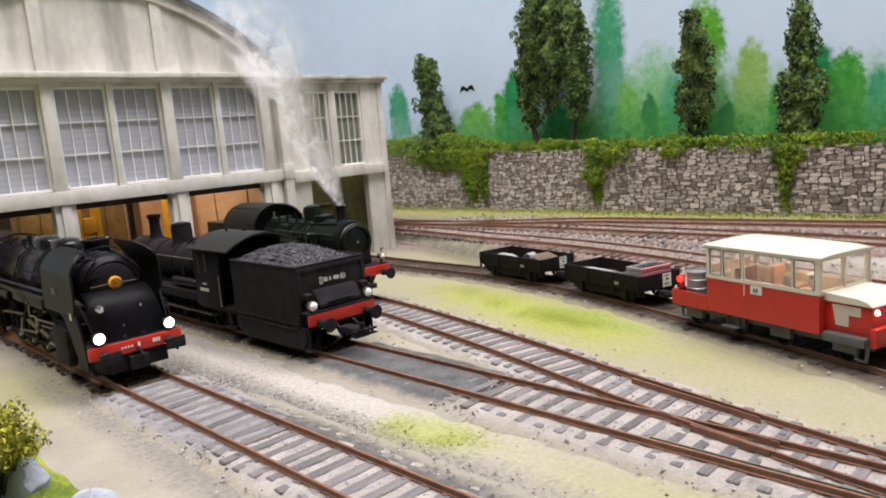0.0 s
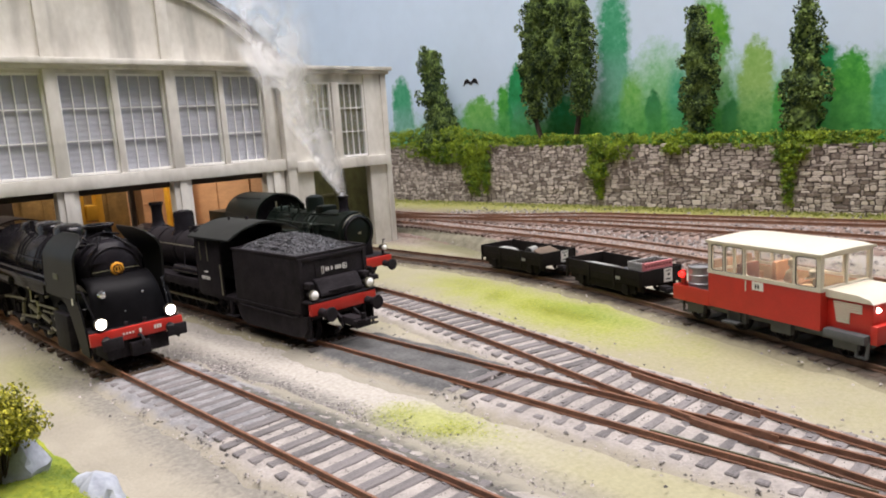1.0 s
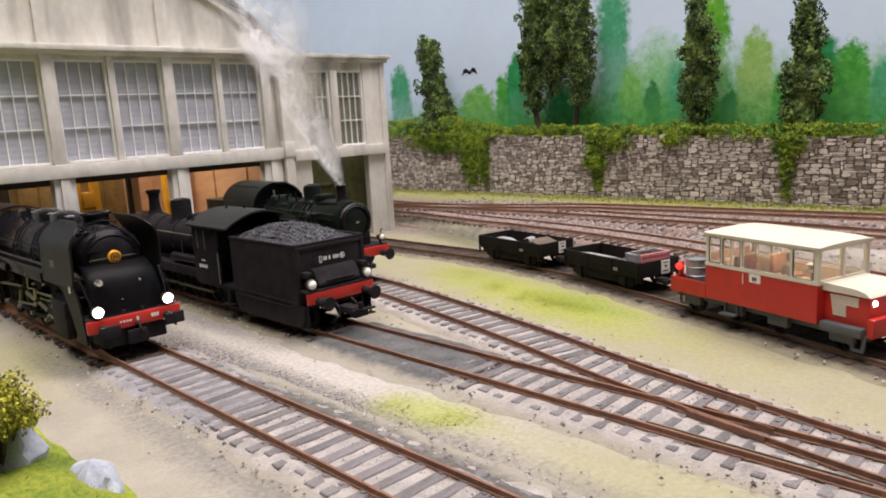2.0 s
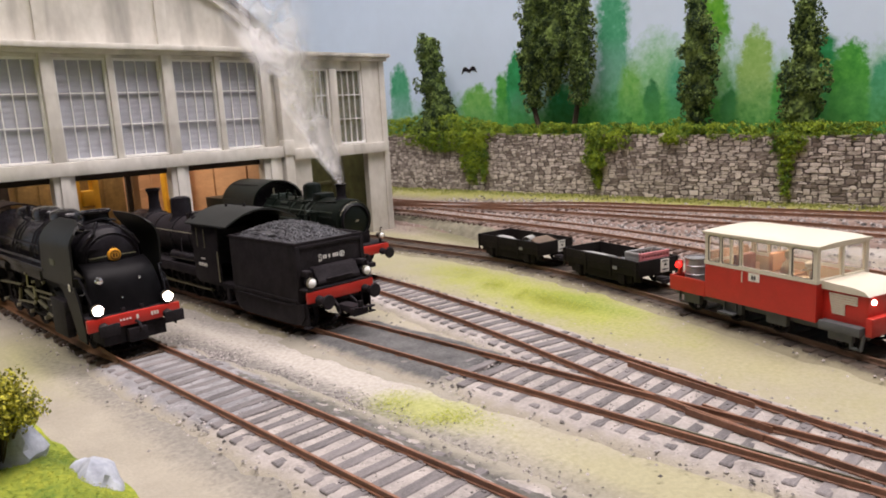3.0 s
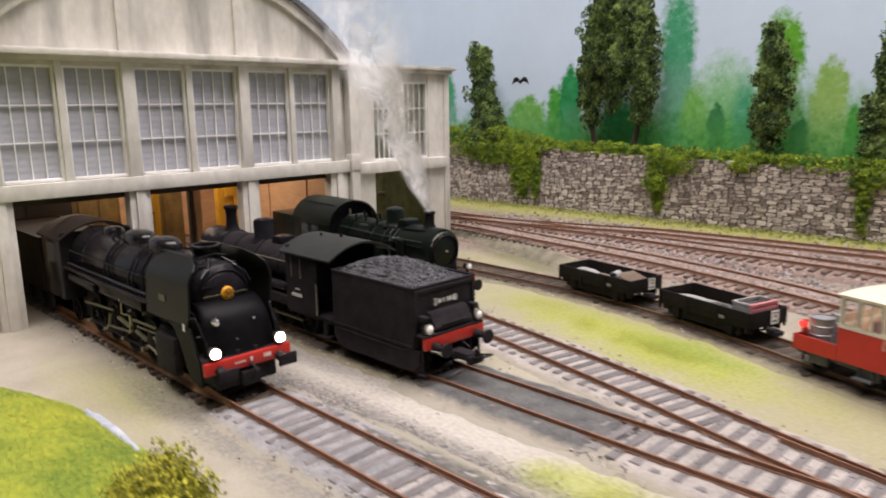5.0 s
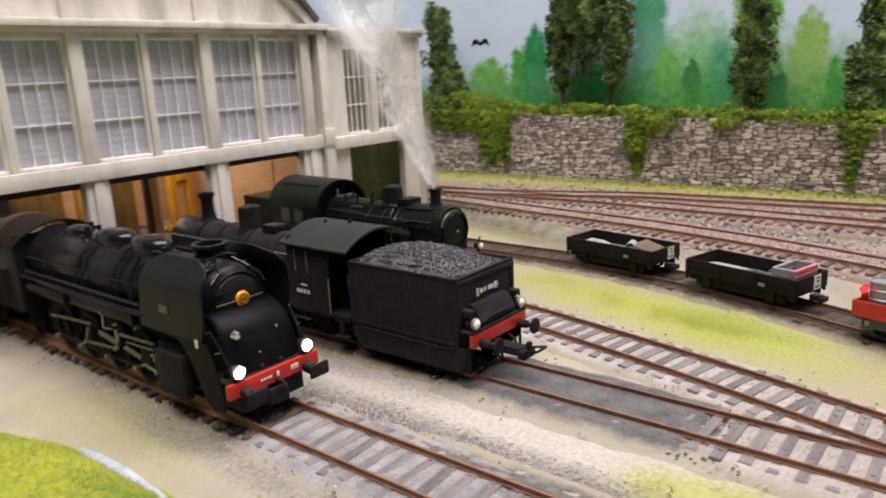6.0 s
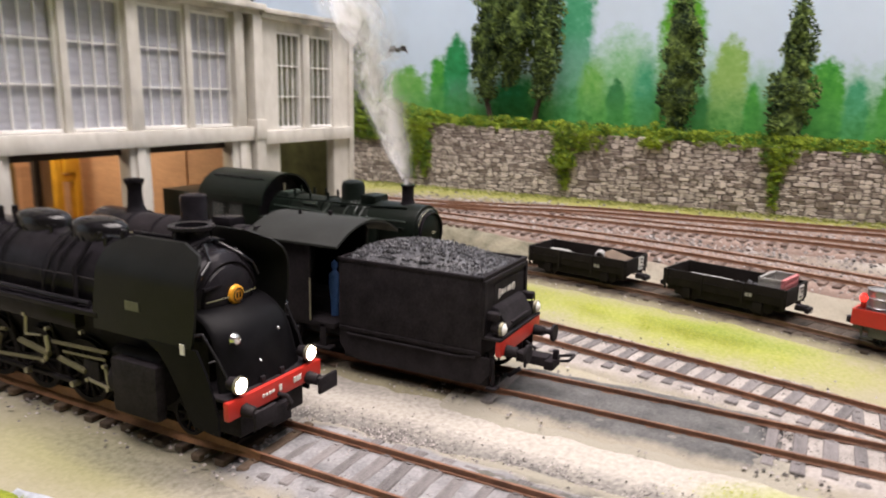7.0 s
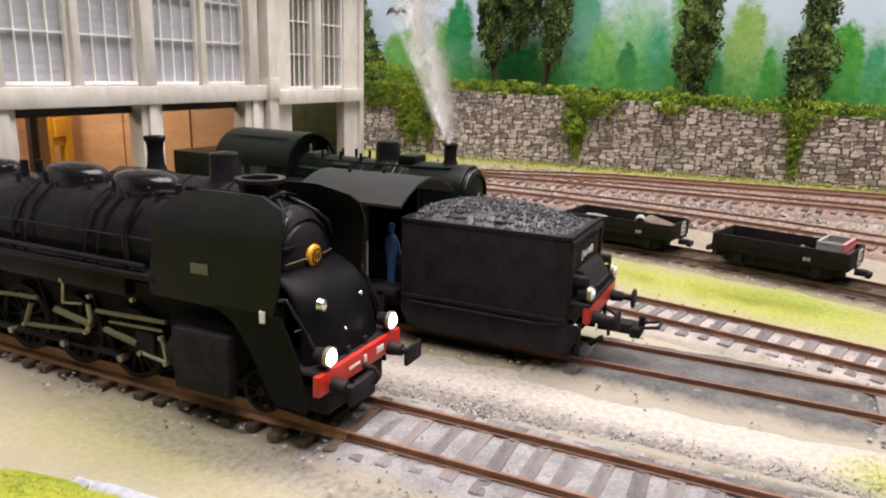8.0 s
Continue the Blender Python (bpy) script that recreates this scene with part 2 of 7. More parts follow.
def ground_material():
    m = mat("sandy_ground", (0.293, 0.267, 0.212), 0.95, vary=0.22, scale=0.35, fine=14, bump=0.5)
    N, L = m.node_tree.nodes, m.node_tree.links
    p = N["Principled BSDF"]
    last = p.inputs["Base Color"].links[0].from_socket
    tc = N.new("ShaderNodeTexCoord")
    wob = N.new("ShaderNodeTexNoise")
    wob.inputs["Scale"].default_value, wob.inputs["Detail"].default_value, wob.inputs["Roughness"].default_value = 0.55 / S, 8, 0.7
    L.new(tc.outputs["Object"], wob.inputs["Vector"])
    grain = N.new("ShaderNodeTexNoise")
    grain.inputs["Scale"].default_value, grain.inputs["Detail"].default_value = 7 / S, 4
    L.new(tc.outputs["Object"], grain.inputs["Vector"])

    def patch(last, cx, cy, rx, ry, turn, colours, strength, soft=0.5):
        mp = N.new("ShaderNodeMapping")
        mp.vector_type = "TEXTURE"
        mp.inputs["Location"].default_value = (cx * S, cy * S, 0)
        mp.inputs["Rotation"].default_value = (0, 0, radians(turn))
        mp.inputs["Scale"].default_value = (rx * S, ry * S, 1000)
        L.new(tc.outputs["Object"], mp.inputs["Vector"])
        ln = N.new("ShaderNodeVectorMath")
        ln.operation = "LENGTH"
        L.new(mp.outputs["Vector"], ln.inputs[0])
        ad = N.new("ShaderNodeMath")
        ad.operation = "MULTIPLY_ADD"
        ad.inputs[1].default_value = 1.5
        L.new(wob.outputs["Fac"], ad.inputs[0])
        L.new(ln.outputs["Value"], ad.inputs[2])
        ad2 = N.new("ShaderNodeMath")
        ad2.operation = "MULTIPLY_ADD"
        ad2.inputs[1].default_value = 0.8
        L.new(grain.outputs["Fac"], ad2.inputs[0])
        L.new(ad.outputs[0], ad2.inputs[2])
        mr = N.new("ShaderNodeMapRange")
        mr.inputs["From Min"].default_value, mr.inputs["From Max"].default_value = 1.15 + 0.95 + soft, 1.15 + 0.95 - soft
        mr.inputs["To Max"].default_value = strength
        L.new(ad2.outputs[0], mr.inputs["Value"])
        ramp = N.new("ShaderNodeValToRGB")
        ramp.color_ramp.elements[0].position, ramp.color_ramp.elements[0].color = 0.3, (*colours[0], 1)
        ramp.color_ramp.elements[1].position, ramp.color_ramp.elements[1].color = 0.7, (*colours[1], 1)
        L.new(grain.outputs["Fac"], ramp.inputs["Fac"])
        mix = N.new("ShaderNodeMix")
        mix.data_type = "RGBA"
        L.new(mr.outputs["Result"], mix.inputs["Factor"])
        L.new(last, mix.inputs["A"])
        L.new(ramp.outputs["Color"], mix.inputs["B"])
        return mix.outputs["Result"]

    lime, pale = ((0.23, 0.27, 0.025), (0.34, 0.36, 0.06)), ((0.265, 0.253, 0.127), (0.335, 0.316, 0.17))
    white, soot = ((0.33, 0.305, 0.27), (0.465, 0.435, 0.39)), ((0.085, 0.08, 0.077), (0.21, 0.20, 0.185))
    for args in (
        (11.7, 20, 1.7, 11, 0, white, 0.95), (10.1, 20, 0.8, 9, 0, soot, 0.85), (12.2, 27, 0.6, 5, 0, soot, 0.5),
        (21.3, 15.5, 3.2, 14, -14, pale, 0.8), (21.9, 17.3, 1.8, 5.4, -14, lime, 0.85), (23.6, 23.5, 1.5, 3, -10, lime, 0.45), (22.2, 15.8, 0.7, 2.4, -14, ((0.13, 0.20, 0.025), (0.24, 0.30, 0.05)), 0.6),
        (11.3, 13.0, 0.9, 1.7, 8, lime, 0.7), (11.6, 6, 1.1, 5, 0, pale, 0.7), (5.7, 27.5, 1.6, 4.5, 0, pale, 0.65), (6.0, 27, 0.7, 2.2, 0, lime, 0.15),
        (6.6, 15, 0.7, 7, 0, soot, 0.6), (6.4, 24, 0.5, 4, 0, soot, 0.5), (17, 25, 1.0, 6, 0, pale, 0.5), (23.5, 31, 2.2, 5, 0, pale, 0.5), (10.4, 9, 0.6, 7, 0, soot, 0.4),
        (36, 22, 5.6, 40, 0, ((0.06, 0.04, 0.032), (0.33, 0.24, 0.205)), 0.95), (41.6, 25, 1.9, 40, 0, ((0.20, 0.22, 0.04), (0.36, 0.34, 0.11)), 0.95), (30.8, 31, 1.0, 5, -20, ((0.10, 0.10, 0.05), (0.18, 0.17, 0.09)), 0.9),
        (29.3, 34, 1.3, 5, 0, pale, 0.6), (31.5, 9.5, 0.8, 3.2, -15, white, 0.8),
    ):
        last = patch(last, *args)
    L.new(last, p.inputs["Base Color"])
    return m


bm = bmesh.new()
xs = [-400, -200, -100, -60] + [-30 + 0.45 * i for i in range(165)] + [60, 100, 200, 400]
ys = [-400, -200, -100, -50] + [-20 + 0.6 * i for i in range(140)] + [90, 200, 400]
grid = [[bm.verts.new((x, y, height(x, y) + 0.05 * noise.noise((x * 0.6, y * 0.6, 0)) + 0.03 * noise.noise((x * 2.1, y * 2.1, 3)))) for x in xs] for y in ys]
for a, b in zip(grid, grid[1:]):
    for i in range(len(xs) - 1):
        bm.faces.new((a[i], a[i + 1], b[i + 1], b[i]))
ground = tagged(part("ground", bm, ground_material()), "sandy cream ground with lime green flock patches", "ground", kind="structure")


# ---- tracks ----
def rail_mesh(line, side, z):
    bm = bmesh.new()
    prof = [(-0.05, 0), (0.05, 0), (0.05, 0.02), (0.016, 0.035), (0.016, 0.11), (0.032, 0.12), (0.032, 0.16), (-0.032, 0.16), (-0.032, 0.12), (-0.016, 0.11), (-0.016, 0.035), (-0.05, 0.02)]
    rings = []
    for i, p in enumerate(line):
        d = (line[min(i + 1, len(line) - 1)] - line[max(i - 1, 0)]).normalized()
        n = Vector((-d.y, d.x))
        zz = z(p.x, p.y) if callable(z) else z
        rings.append([bm.verts.new((p.x + n.x * (side * 0.75 + a), p.y + n.y * (side * 0.75 + a), zz + 0.19 + b)) for a, b in prof])
    for a, b in zip(rings, rings[1:]):
        for i in range(len(prof)):
            k = (i + 1) % len(prof)
            bm.faces.new((a[i], a[k], b[k], b[i]))
    return bm


def sleeper_bm(bm, m=Matrix()):
    made = bmesh.ops.create_cube(bm, size=1, matrix=m @ Matrix.Diagonal((2.55, 0.27, 0.16, 1)))
    top = [e for e in {e for v in made["verts"] for e in v.link_edges}]
    bmesh.ops.bevel(bm, geom=top, offset=0.025, segments=1, affect="EDGES")


bm = bmesh.new()
sleeper_bm(bm)
for x in (-0.75, 0.75):
    for d in (-0.1, 0.1):
        box(bm, x + d - 0.035, x + d + 0.035, -0.05, 0.05, 0.06, 0.10)
SLEEPER = mesh_of("sleeper", bm, M_SLEEPER, False)
SLEEPERDARK = SLEEPER.copy()
SLEEPERDARK.materials[0] = M_SLEEPERDARK
SLEEPEROILY = SLEEPER.copy()
SLEEPEROILY.materials[0] = mat("oil_black_sleeper", (0.022, 0.016, 0.012), 0.85, scale=3, fine=18, bump=0.5, colour2=(0.075, 0.053, 0.037), each=True)


COLUMNS = (-1, -0.85, -0.7, -0.63, -0.55, -0.47, -0.35, -0.1, 0.1, 0.35, 0.47, 0.55, 0.63, 0.7, 0.85, 1)


def bed_mesh(line, z, seed, lift=0.0, wide=1.8):
    """A ballast strip under a track, running out into the sand on both sides."""
    bm = bmesh.new()
    rim = bm.verts.layers.float.new("rim")
    k = len(seed) * 1.7
    rows = []
    fine = [a.lerp(b, i / 3) for a, b in zip(line, line[1:]) for i in range(3)]
    for i, p in enumerate(fine):
        d = (fine[min(i + 1, len(fine) - 1)] - fine[max(i - 1, 0)]).normalized()
        n = Vector((-d.y, d.x))
        end = min(1, min(i, len(fine) - 1 - i) / 6)
        row = []
        for u in COLUMNS:
            w = wide + 0.16 * wide * noise.noise((p.x * 0.9 + k, p.y * 0.9, u))
            q = p + n * w * u
            zz = z(q.x, q.y) if callable(z) else z
            out = min(1, max(0, (1 - abs(u)) / 0.3))
            heap = 0 if callable(z) or wide < 1.7 else 0.085 * max(0, 1 - abs(abs(w * u) - 0.99) / 0.15) * max(0, min(1, 0.62 + 1.3 * noise.noise((q.x * 1.3, q.y * 1.3, k + 5))))
            row.append(bm.verts.new((q.x, q.y, zz - 0.06 + heap + 0.22 * out ** 0.6 * min(1, 0.3 + end) + lift * end + 0.035 * noise.noise((q.x * 4, q.y * 4, k)))))
            row[-1][rim] = min(1, (1 - abs(u)) / 0.35) * (0.8 + 0.2 * end)
        rows.append(row)
    for a, b in zip(rows, rows[1:]):
        for i in range(len(COLUMNS) - 1):
            bm.faces.new((a[i], a[i + 1], b[i + 1], b[i]))
    return bm


def ballast_material(name, c1, c2, scale, bump=0.9, sand=(0.293, 0.267, 0.213)):
    """Ballast whose rim mixes with the sand beside it."""
    m = mat(name, c1, 0.95, scale=scale, fine=12, bump=bump, colour2=c2)
    N, L = m.node_tree.nodes, m.node_tree.links
    at, nz, ad, mr, mix = N.new("ShaderNodeAttribute"), N.new("ShaderNodeTexNoise"), N.new("ShaderNodeMath"), N.new("ShaderNodeMapRange"), N.new("ShaderNodeMix")
    at.attribute_name = "rim"
    nz.inputs["Scale"].default_value, nz.inputs["Detail"].default_value, nz.inputs["Roughness"].default_value = 2.0 / S, 7, 0.75
    L.new(N["Texture Coordinate"].outputs["Object"], nz.inputs["Vector"])
    L.new(at.outputs["Fac"], ad.inputs[0])
    L.new(nz.outputs["Fac"], ad.inputs[1])
    mr.inputs["From Min"].default_value, mr.inputs["From Max"].default_value = 0.8, 1.3
    L.new(ad.outputs[0], mr.inputs["Value"])
    mix.data_type = "RGBA"
    p = N["Principled BSDF"]
    L.new(mr.outputs["Result"], mix.inputs["Factor"])
    mix.inputs["A"].default_value = (*sand, 1)
    L.new(p.inputs["Base Color"].links[0].from_socket, mix.inputs["B"])
    L.new(mix.outputs["Result"], p.inputs["Base Color"])
    return m


M_BALLAST = ballast_material("pale_grey_ballast", (0.185, 0.17, 0.158), (0.43, 0.392, 0.362), 1.3)
M_COOL = ballast_material("blue_grey_ballast", (0.105, 0.106, 0.114), (0.32, 0.31, 0.312), 1.3)
M_ASH = ballast_material("grey_ash", (0.036, 0.037, 0.038), (0.14, 0.138, 0.135), 1.6)
M_REDBALLAST = ballast_material("rust_stained_ballast", (0.12, 0.083, 0.068), (0.37, 0.272, 0.225), 3.0, sand=(0.20, 0.14, 0.115))
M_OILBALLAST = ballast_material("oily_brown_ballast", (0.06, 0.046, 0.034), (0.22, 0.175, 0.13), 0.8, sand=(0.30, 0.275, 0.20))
# Serves as real dark ballast and as shade painted beneath standing stock.
M_DARKBED = ballast_material("black_brown_ballast_and_shade", (0.022, 0.017, 0.013), (0.095, 0.074, 0.056), 0.8, sand=(0.235, 0.215, 0.14))


def track(label, points, z, lo, hi, single=True, ballast=(), dark=99, stop=-99, join=None, rail=None):
    """A track along points; the sleepers between y = lo and hi are pieces of their own."""
    root = thing("railway_track", label, "railway track", group="railway tracks", kind="structure")
    line = smooth_line(points, 0.6)
    flat = [Vector((p.x, p.y)) for p in line]
    for side in (-1, 1):
        part("rail", rail_mesh(flat, side, z), rail or M_RAIL, root)
    for low, high, material, lift, *wide in ballast:
        run = [p for p in flat if low <= p.y <= high]
        if len(run) > 3:
            part("ballast_bed", bed_mesh(run, z, label, lift, *wide), material, root)
    rest = bmesh.new()
    rng = random.Random(label)
    for i, p in enumerate(flat):
        d = flat[min(i + 1, len(flat) - 1)] - flat[max(i - 1, 0)]
        turn = math.atan2(d.y, d.x) + math.pi / 2 + rng.gauss(0, 0.018)
        zz = (z(p.x, p.y) - 0.035 if callable(z) else z) + 0.11
        if p.y < stop:
            continue
        if join and p.y < 12.3:
            # one long timber under both roads of the turnout
            far = line_x(join, p.y) + 1.28
            piece("sleeper", SLEEPER, root, ((p.x - 1.28 + far) / 2, p.y, zz), 0, ((far - p.x + 1.28) / 2.55, 1, 1))
        elif single and lo < p.y < hi:
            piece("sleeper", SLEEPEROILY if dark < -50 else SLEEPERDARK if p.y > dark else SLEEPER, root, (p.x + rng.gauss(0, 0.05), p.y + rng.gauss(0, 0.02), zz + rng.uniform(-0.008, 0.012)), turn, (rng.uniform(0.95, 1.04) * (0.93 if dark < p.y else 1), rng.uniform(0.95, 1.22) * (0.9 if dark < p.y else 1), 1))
        else:
            sleeper_bm(rest, Matrix.Translation((p.x, p.y, zz)) @ Matrix.Rotation(turn, 4, "Z"))
    if rest.verts:
        ob = part("sleepers_beyond", rest, M_SLEEPER if single else M_SLEEPERYARD, root, smooth=False)
        ob["kind"] = "stuff"
    return root

for name, pts, bed, dark in (
    # From y = 23.7 the narrow dark bed paints the shade between raised sleepers.
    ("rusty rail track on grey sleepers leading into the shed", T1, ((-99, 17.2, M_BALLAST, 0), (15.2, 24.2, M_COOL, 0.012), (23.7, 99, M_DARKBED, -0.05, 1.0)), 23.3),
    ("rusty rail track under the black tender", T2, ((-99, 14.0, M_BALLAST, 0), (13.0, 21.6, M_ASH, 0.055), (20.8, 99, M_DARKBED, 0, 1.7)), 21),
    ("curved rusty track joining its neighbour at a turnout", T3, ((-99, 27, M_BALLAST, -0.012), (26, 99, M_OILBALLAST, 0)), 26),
    ("curved rusty track carrying the red railcar", T4, ((-99, 99, M_DARKBED, 0, 1.6),), -99),
):
    track(name, pts, 0.0, -4, 38, True, bed, dark, 12.3 if pts is T3 else -99, T3 if pts is T2 else None, M_RAILDARK if pts is T4 else None)
for name, pts in (("rusty yard track beside the low bank", T5), ("rusty yard track in the raised yard", T6), ("rusty yard track beside the grass verge", T7)):
    track(name, pts, height, 0, 0, False, ((-99, 99, M_REDBALLAST, 0),), rail=M_RAILYARD)

def shoulder(points, side, y0, y1, material, label):
    """A low heap of ash along the outside of a rail, burying most of the sleeper ends."""
    bm = bmesh.new()
    rim = bm.verts.layers.float.new("rim")
    rows = []
    n = int((y1 - y0) / 0.16)
    for j in range(n + 1):
        y = y0 + (y1 - y0) * j / n
        end = min(1, min(j, n - j) / 12)
        x = line_x(points, y)
        row = []
        for off, z, r in ((0.83, 0.165, 1), (0.92, 0.205, 1), (1.04, 0.212, 1), (1.18, 0.185, 0.95), (1.36, 0.13, 0.75), (1.6, 0.085, 0.5), (1.85, 0.045, 0.2), (2.1, -0.03, 0)):
            o = off + (0.14 * noise.noise((y * 0.7, off, side * 3)) if off > 1.1 else 0)
            row.append(bm.verts.new((x + side * o, y, z - 0.06 * (1 - end) + 0.022 * noise.noise((o * 6, y * 5, 2)))))
            row[-1][rim] = r * end
        rows.append(row[::side])
    for a, b in zip(rows, rows[1:]):
        for i in range(7):
            bm.faces.new((a[i], a[i + 1], b[i + 1], b[i]))
    tagged(part("ash_shoulder", bm, material), label, "ballast", kind="structure")


M_SHOULDER = ballast_material("dark_ash_shoulder", (0.038, 0.037, 0.034), (0.155, 0.148, 0.13), 1.4, sand=(0.27, 0.25, 0.20))
M_GREYBANK = ballast_material("grey_ash_bank", (0.075, 0.072, 0.068), (0.24, 0.225, 0.205), 1.4, sand=(0.29, 0.27, 0.22))
shoulder(T1, 1, 2, 20.5, M_SHOULDER, "dark grey ash heaped over the sleeper ends")
shoulder(T2, -1, 12.8, 21.5, M_GREYBANK, "grey ash bank beside the tender track")

# rust-caked flank and foot of the rail beneath the large engine
flank = thing("rail_flank", "bright rusty flank and foot of the rail beside the engine", "railway track", kind="structure")
bm = bmesh.new()
rings = []
for k in range(30):
    y = 23.2 + 0.55 * k
    w = min(1, 0.1 + k / 4)
    h = 0.355 + 0.14 * w
    x = line_x(T1, y) - 0.75
    rings.append([bm.verts.new(v) for v in ((x - 0.05 - 0.19 * w, y, 0.196), (x - 0.05 - 0.15 * w, y, 0.235), (x - 0.055, y, 0.27), (x - 0.05, y, h - 0.02), (x - 0.036, y, h), (x - 0.034, y, 0.2))])
for a, b in zip(rings, rings[1:]):
    for i in range(6):
        bm.faces.new((a[i], a[(i + 1) % 6], b[(i + 1) % 6], b[i]))
bm.faces.new(rings[0])
bm.faces.new(rings[-1][::-1])
part("flank", bm, M_RUST, flank)

# frog, check rails and switch blades of the turnout
M_CHECK = mat("grey_green_check_rail", (0.13, 0.125, 0.085), 0.6, vary=0.3, scale=2, fine=14, bump=0.15)
turnout = thing("turnout", "rusty check rails and frog of a turnout", "turnout", kind="structure")
for name, a, b in (("check_rail", (13.46, 8.1), (13.46, 3.6)), ("check_rail", (16.55, 10.4), (15.75, 6.6)), ("wing_rail", (14.55, 7.7), (14.2, 5.8)), ("wing_rail", (15.0, 7.5), (14.7, 5.8))):
    bm = bmesh.new()
    a, b = Vector((*a, 0)), Vector((*b, 0))
    n = (b - a).normalized().cross(Vector((0, 0, 1))) * 0.028
    q = [a + n, b + n * 0.4, b - n * 0.4, a - n]
    slab(bm, [(v.x, v.y) for v in q], 0.19, 0.345, "Z")
    part(name, bm, M_CHECK if a.x < 14 else M_RAIL, turnout)

# ---- engine shed ----
FY = 37.88
shed = thing("engine_shed", "weathered off-white engine shed with arched gable and annex", "building", (0, 0, 0))


def shed_part(name, boxes, material=M_PLASTER, label="", bevel=0.04):
    bm = bmesh.new()
    for b in boxes:
        box(bm, *b, bevel)
    return part(name, bm, material, shed, label)


arc = [(14.1 + 12.8 * math.sin(a), 3.39 + 12.8 * math.cos(a)) for a in [radians(-50 + 100 * i / 60) for i in range(61)]]
arc = [q for q in arc if q[1] > 11.72]
bm = bmesh.new()
slab(bm, [(4.35, 11.6)] + arc + [(23.85, 11.6)], FY + 0.1, FY + 0.5)
part("gable_wall", bm, M_PLASTER, shed)
bm = bmesh.new()
inner = [(14.1 + (x - 14.1) * 0.962, 3.39 + (z - 3.39) * 0.962) for x, z in arc]
slab(bm, arc + inner[::-1], FY - 0.12, FY + 0.1)
part("arch_moulding", bm, M_PLASTER, shed)
bm = bmesh.new()
outer = [(14.1 + (x - 14.1) * 1.022, 3.39 + (z - 3.39) * 1.022) for x, z in arc]
slab(bm, outer + arc[::-1], FY - 0.3, FY + 34)
part("vaulted_roof", bm, mat("dark_roof_felt", (0.05, 0.05, 0.055), 0.9, scale=1, bump=0.3), shed, "dark felt barrel roof")
for x in (11.2, 17.0):
    shed_part("gable_rib", [(x - 0.3, x + 0.3, FY - 0.05, FY + 0.12, 11.7, 15.4)])
shed_part("cornice", [(4.1, 24.1, FY - 0.7, FY + 0.4, 11.5, 11.78), (4.2, 24.0, FY - 0.32, FY + 0.4, 11.3, 11.5)])
shed_part("lintel_beam", [(4.25, 24.0, FY - 0.32, FY + 0.35, 5.52, 6.18)])
shed_part("frieze", [(4.9, 23.3, FY + 0.05, FY + 0.4, 11.13, 11.3)])
PILLARS = (5.4, 11.2, 17.0, 22.75)
for i, x in enumerate(PILLARS):
    w = 0.5 if i < 3 else 0.62
    shed_part("pillar", [(x - 0.36, x + 0.22, FY - 0.26, FY + 0.35, 6.18, 11.3)])
    shed_part("pillar_foot", [(x - w, x + w, FY - 0.12, FY + 0.55, -0.1, 5.52), (x - 0.22, x + 0.22, FY - 0.24, FY, -0.1, 5.55)])
shed_part("corner_pilaster", [(23.45, 24.05, FY - 0.42, FY + 0.4, -0.1, 11.3), (23.4, 24.1, FY - 0.5, FY + 0.4, 5.6, 6.5)])
shed_part("end_panel", [(22.97, 23.45, FY + 0.1, FY + 0.4, 6.18, 11.13)])
# One dark brown for the door headers and for shaded interior faces.
M_HEADERSHADE = mat("dark_header_and_shade", (0.035, 0.024, 0.018), 0.8, vary=0.4, scale=1, bump=0.3)
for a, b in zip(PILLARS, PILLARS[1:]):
    shed_part("door_header", [(a + 0.5, b - 0.5, FY + 0.36, FY + 0.7, 5.2, 5.5)], M_HEADERSHADE, "dark roller door header under the lintel", 0.03)
M_PANE = glass("window_glass", clear=0.93)
bl = mat("ribbed_blind", (0.37, 0.37, 0.42), 0.55, vary=0.12, scale=0.8, fine=6, bump=0.0)
N, L = bl.node_tree.nodes, bl.node_tree.links
wv, bp = N.new("ShaderNodeTexWave"), N.new("ShaderNodeBump")
wv.bands_direction = "Z"
wv.inputs["Scale"].default_value, wv.inputs["Distortion"].default_value = 1.1 / S, 0.6
bp.inputs["Strength"].default_value, bp.inputs["Distance"].default_value = 0.14, 0.1 * S
L.new(N["Texture Coordinate"].outputs["Object"], wv.inputs["Vector"])
L.new(wv.outputs["Fac"], bp.inputs["Height"])
L.new(bp.outputs["Normal"], N["Principled BSDF"].inputs["Normal"])


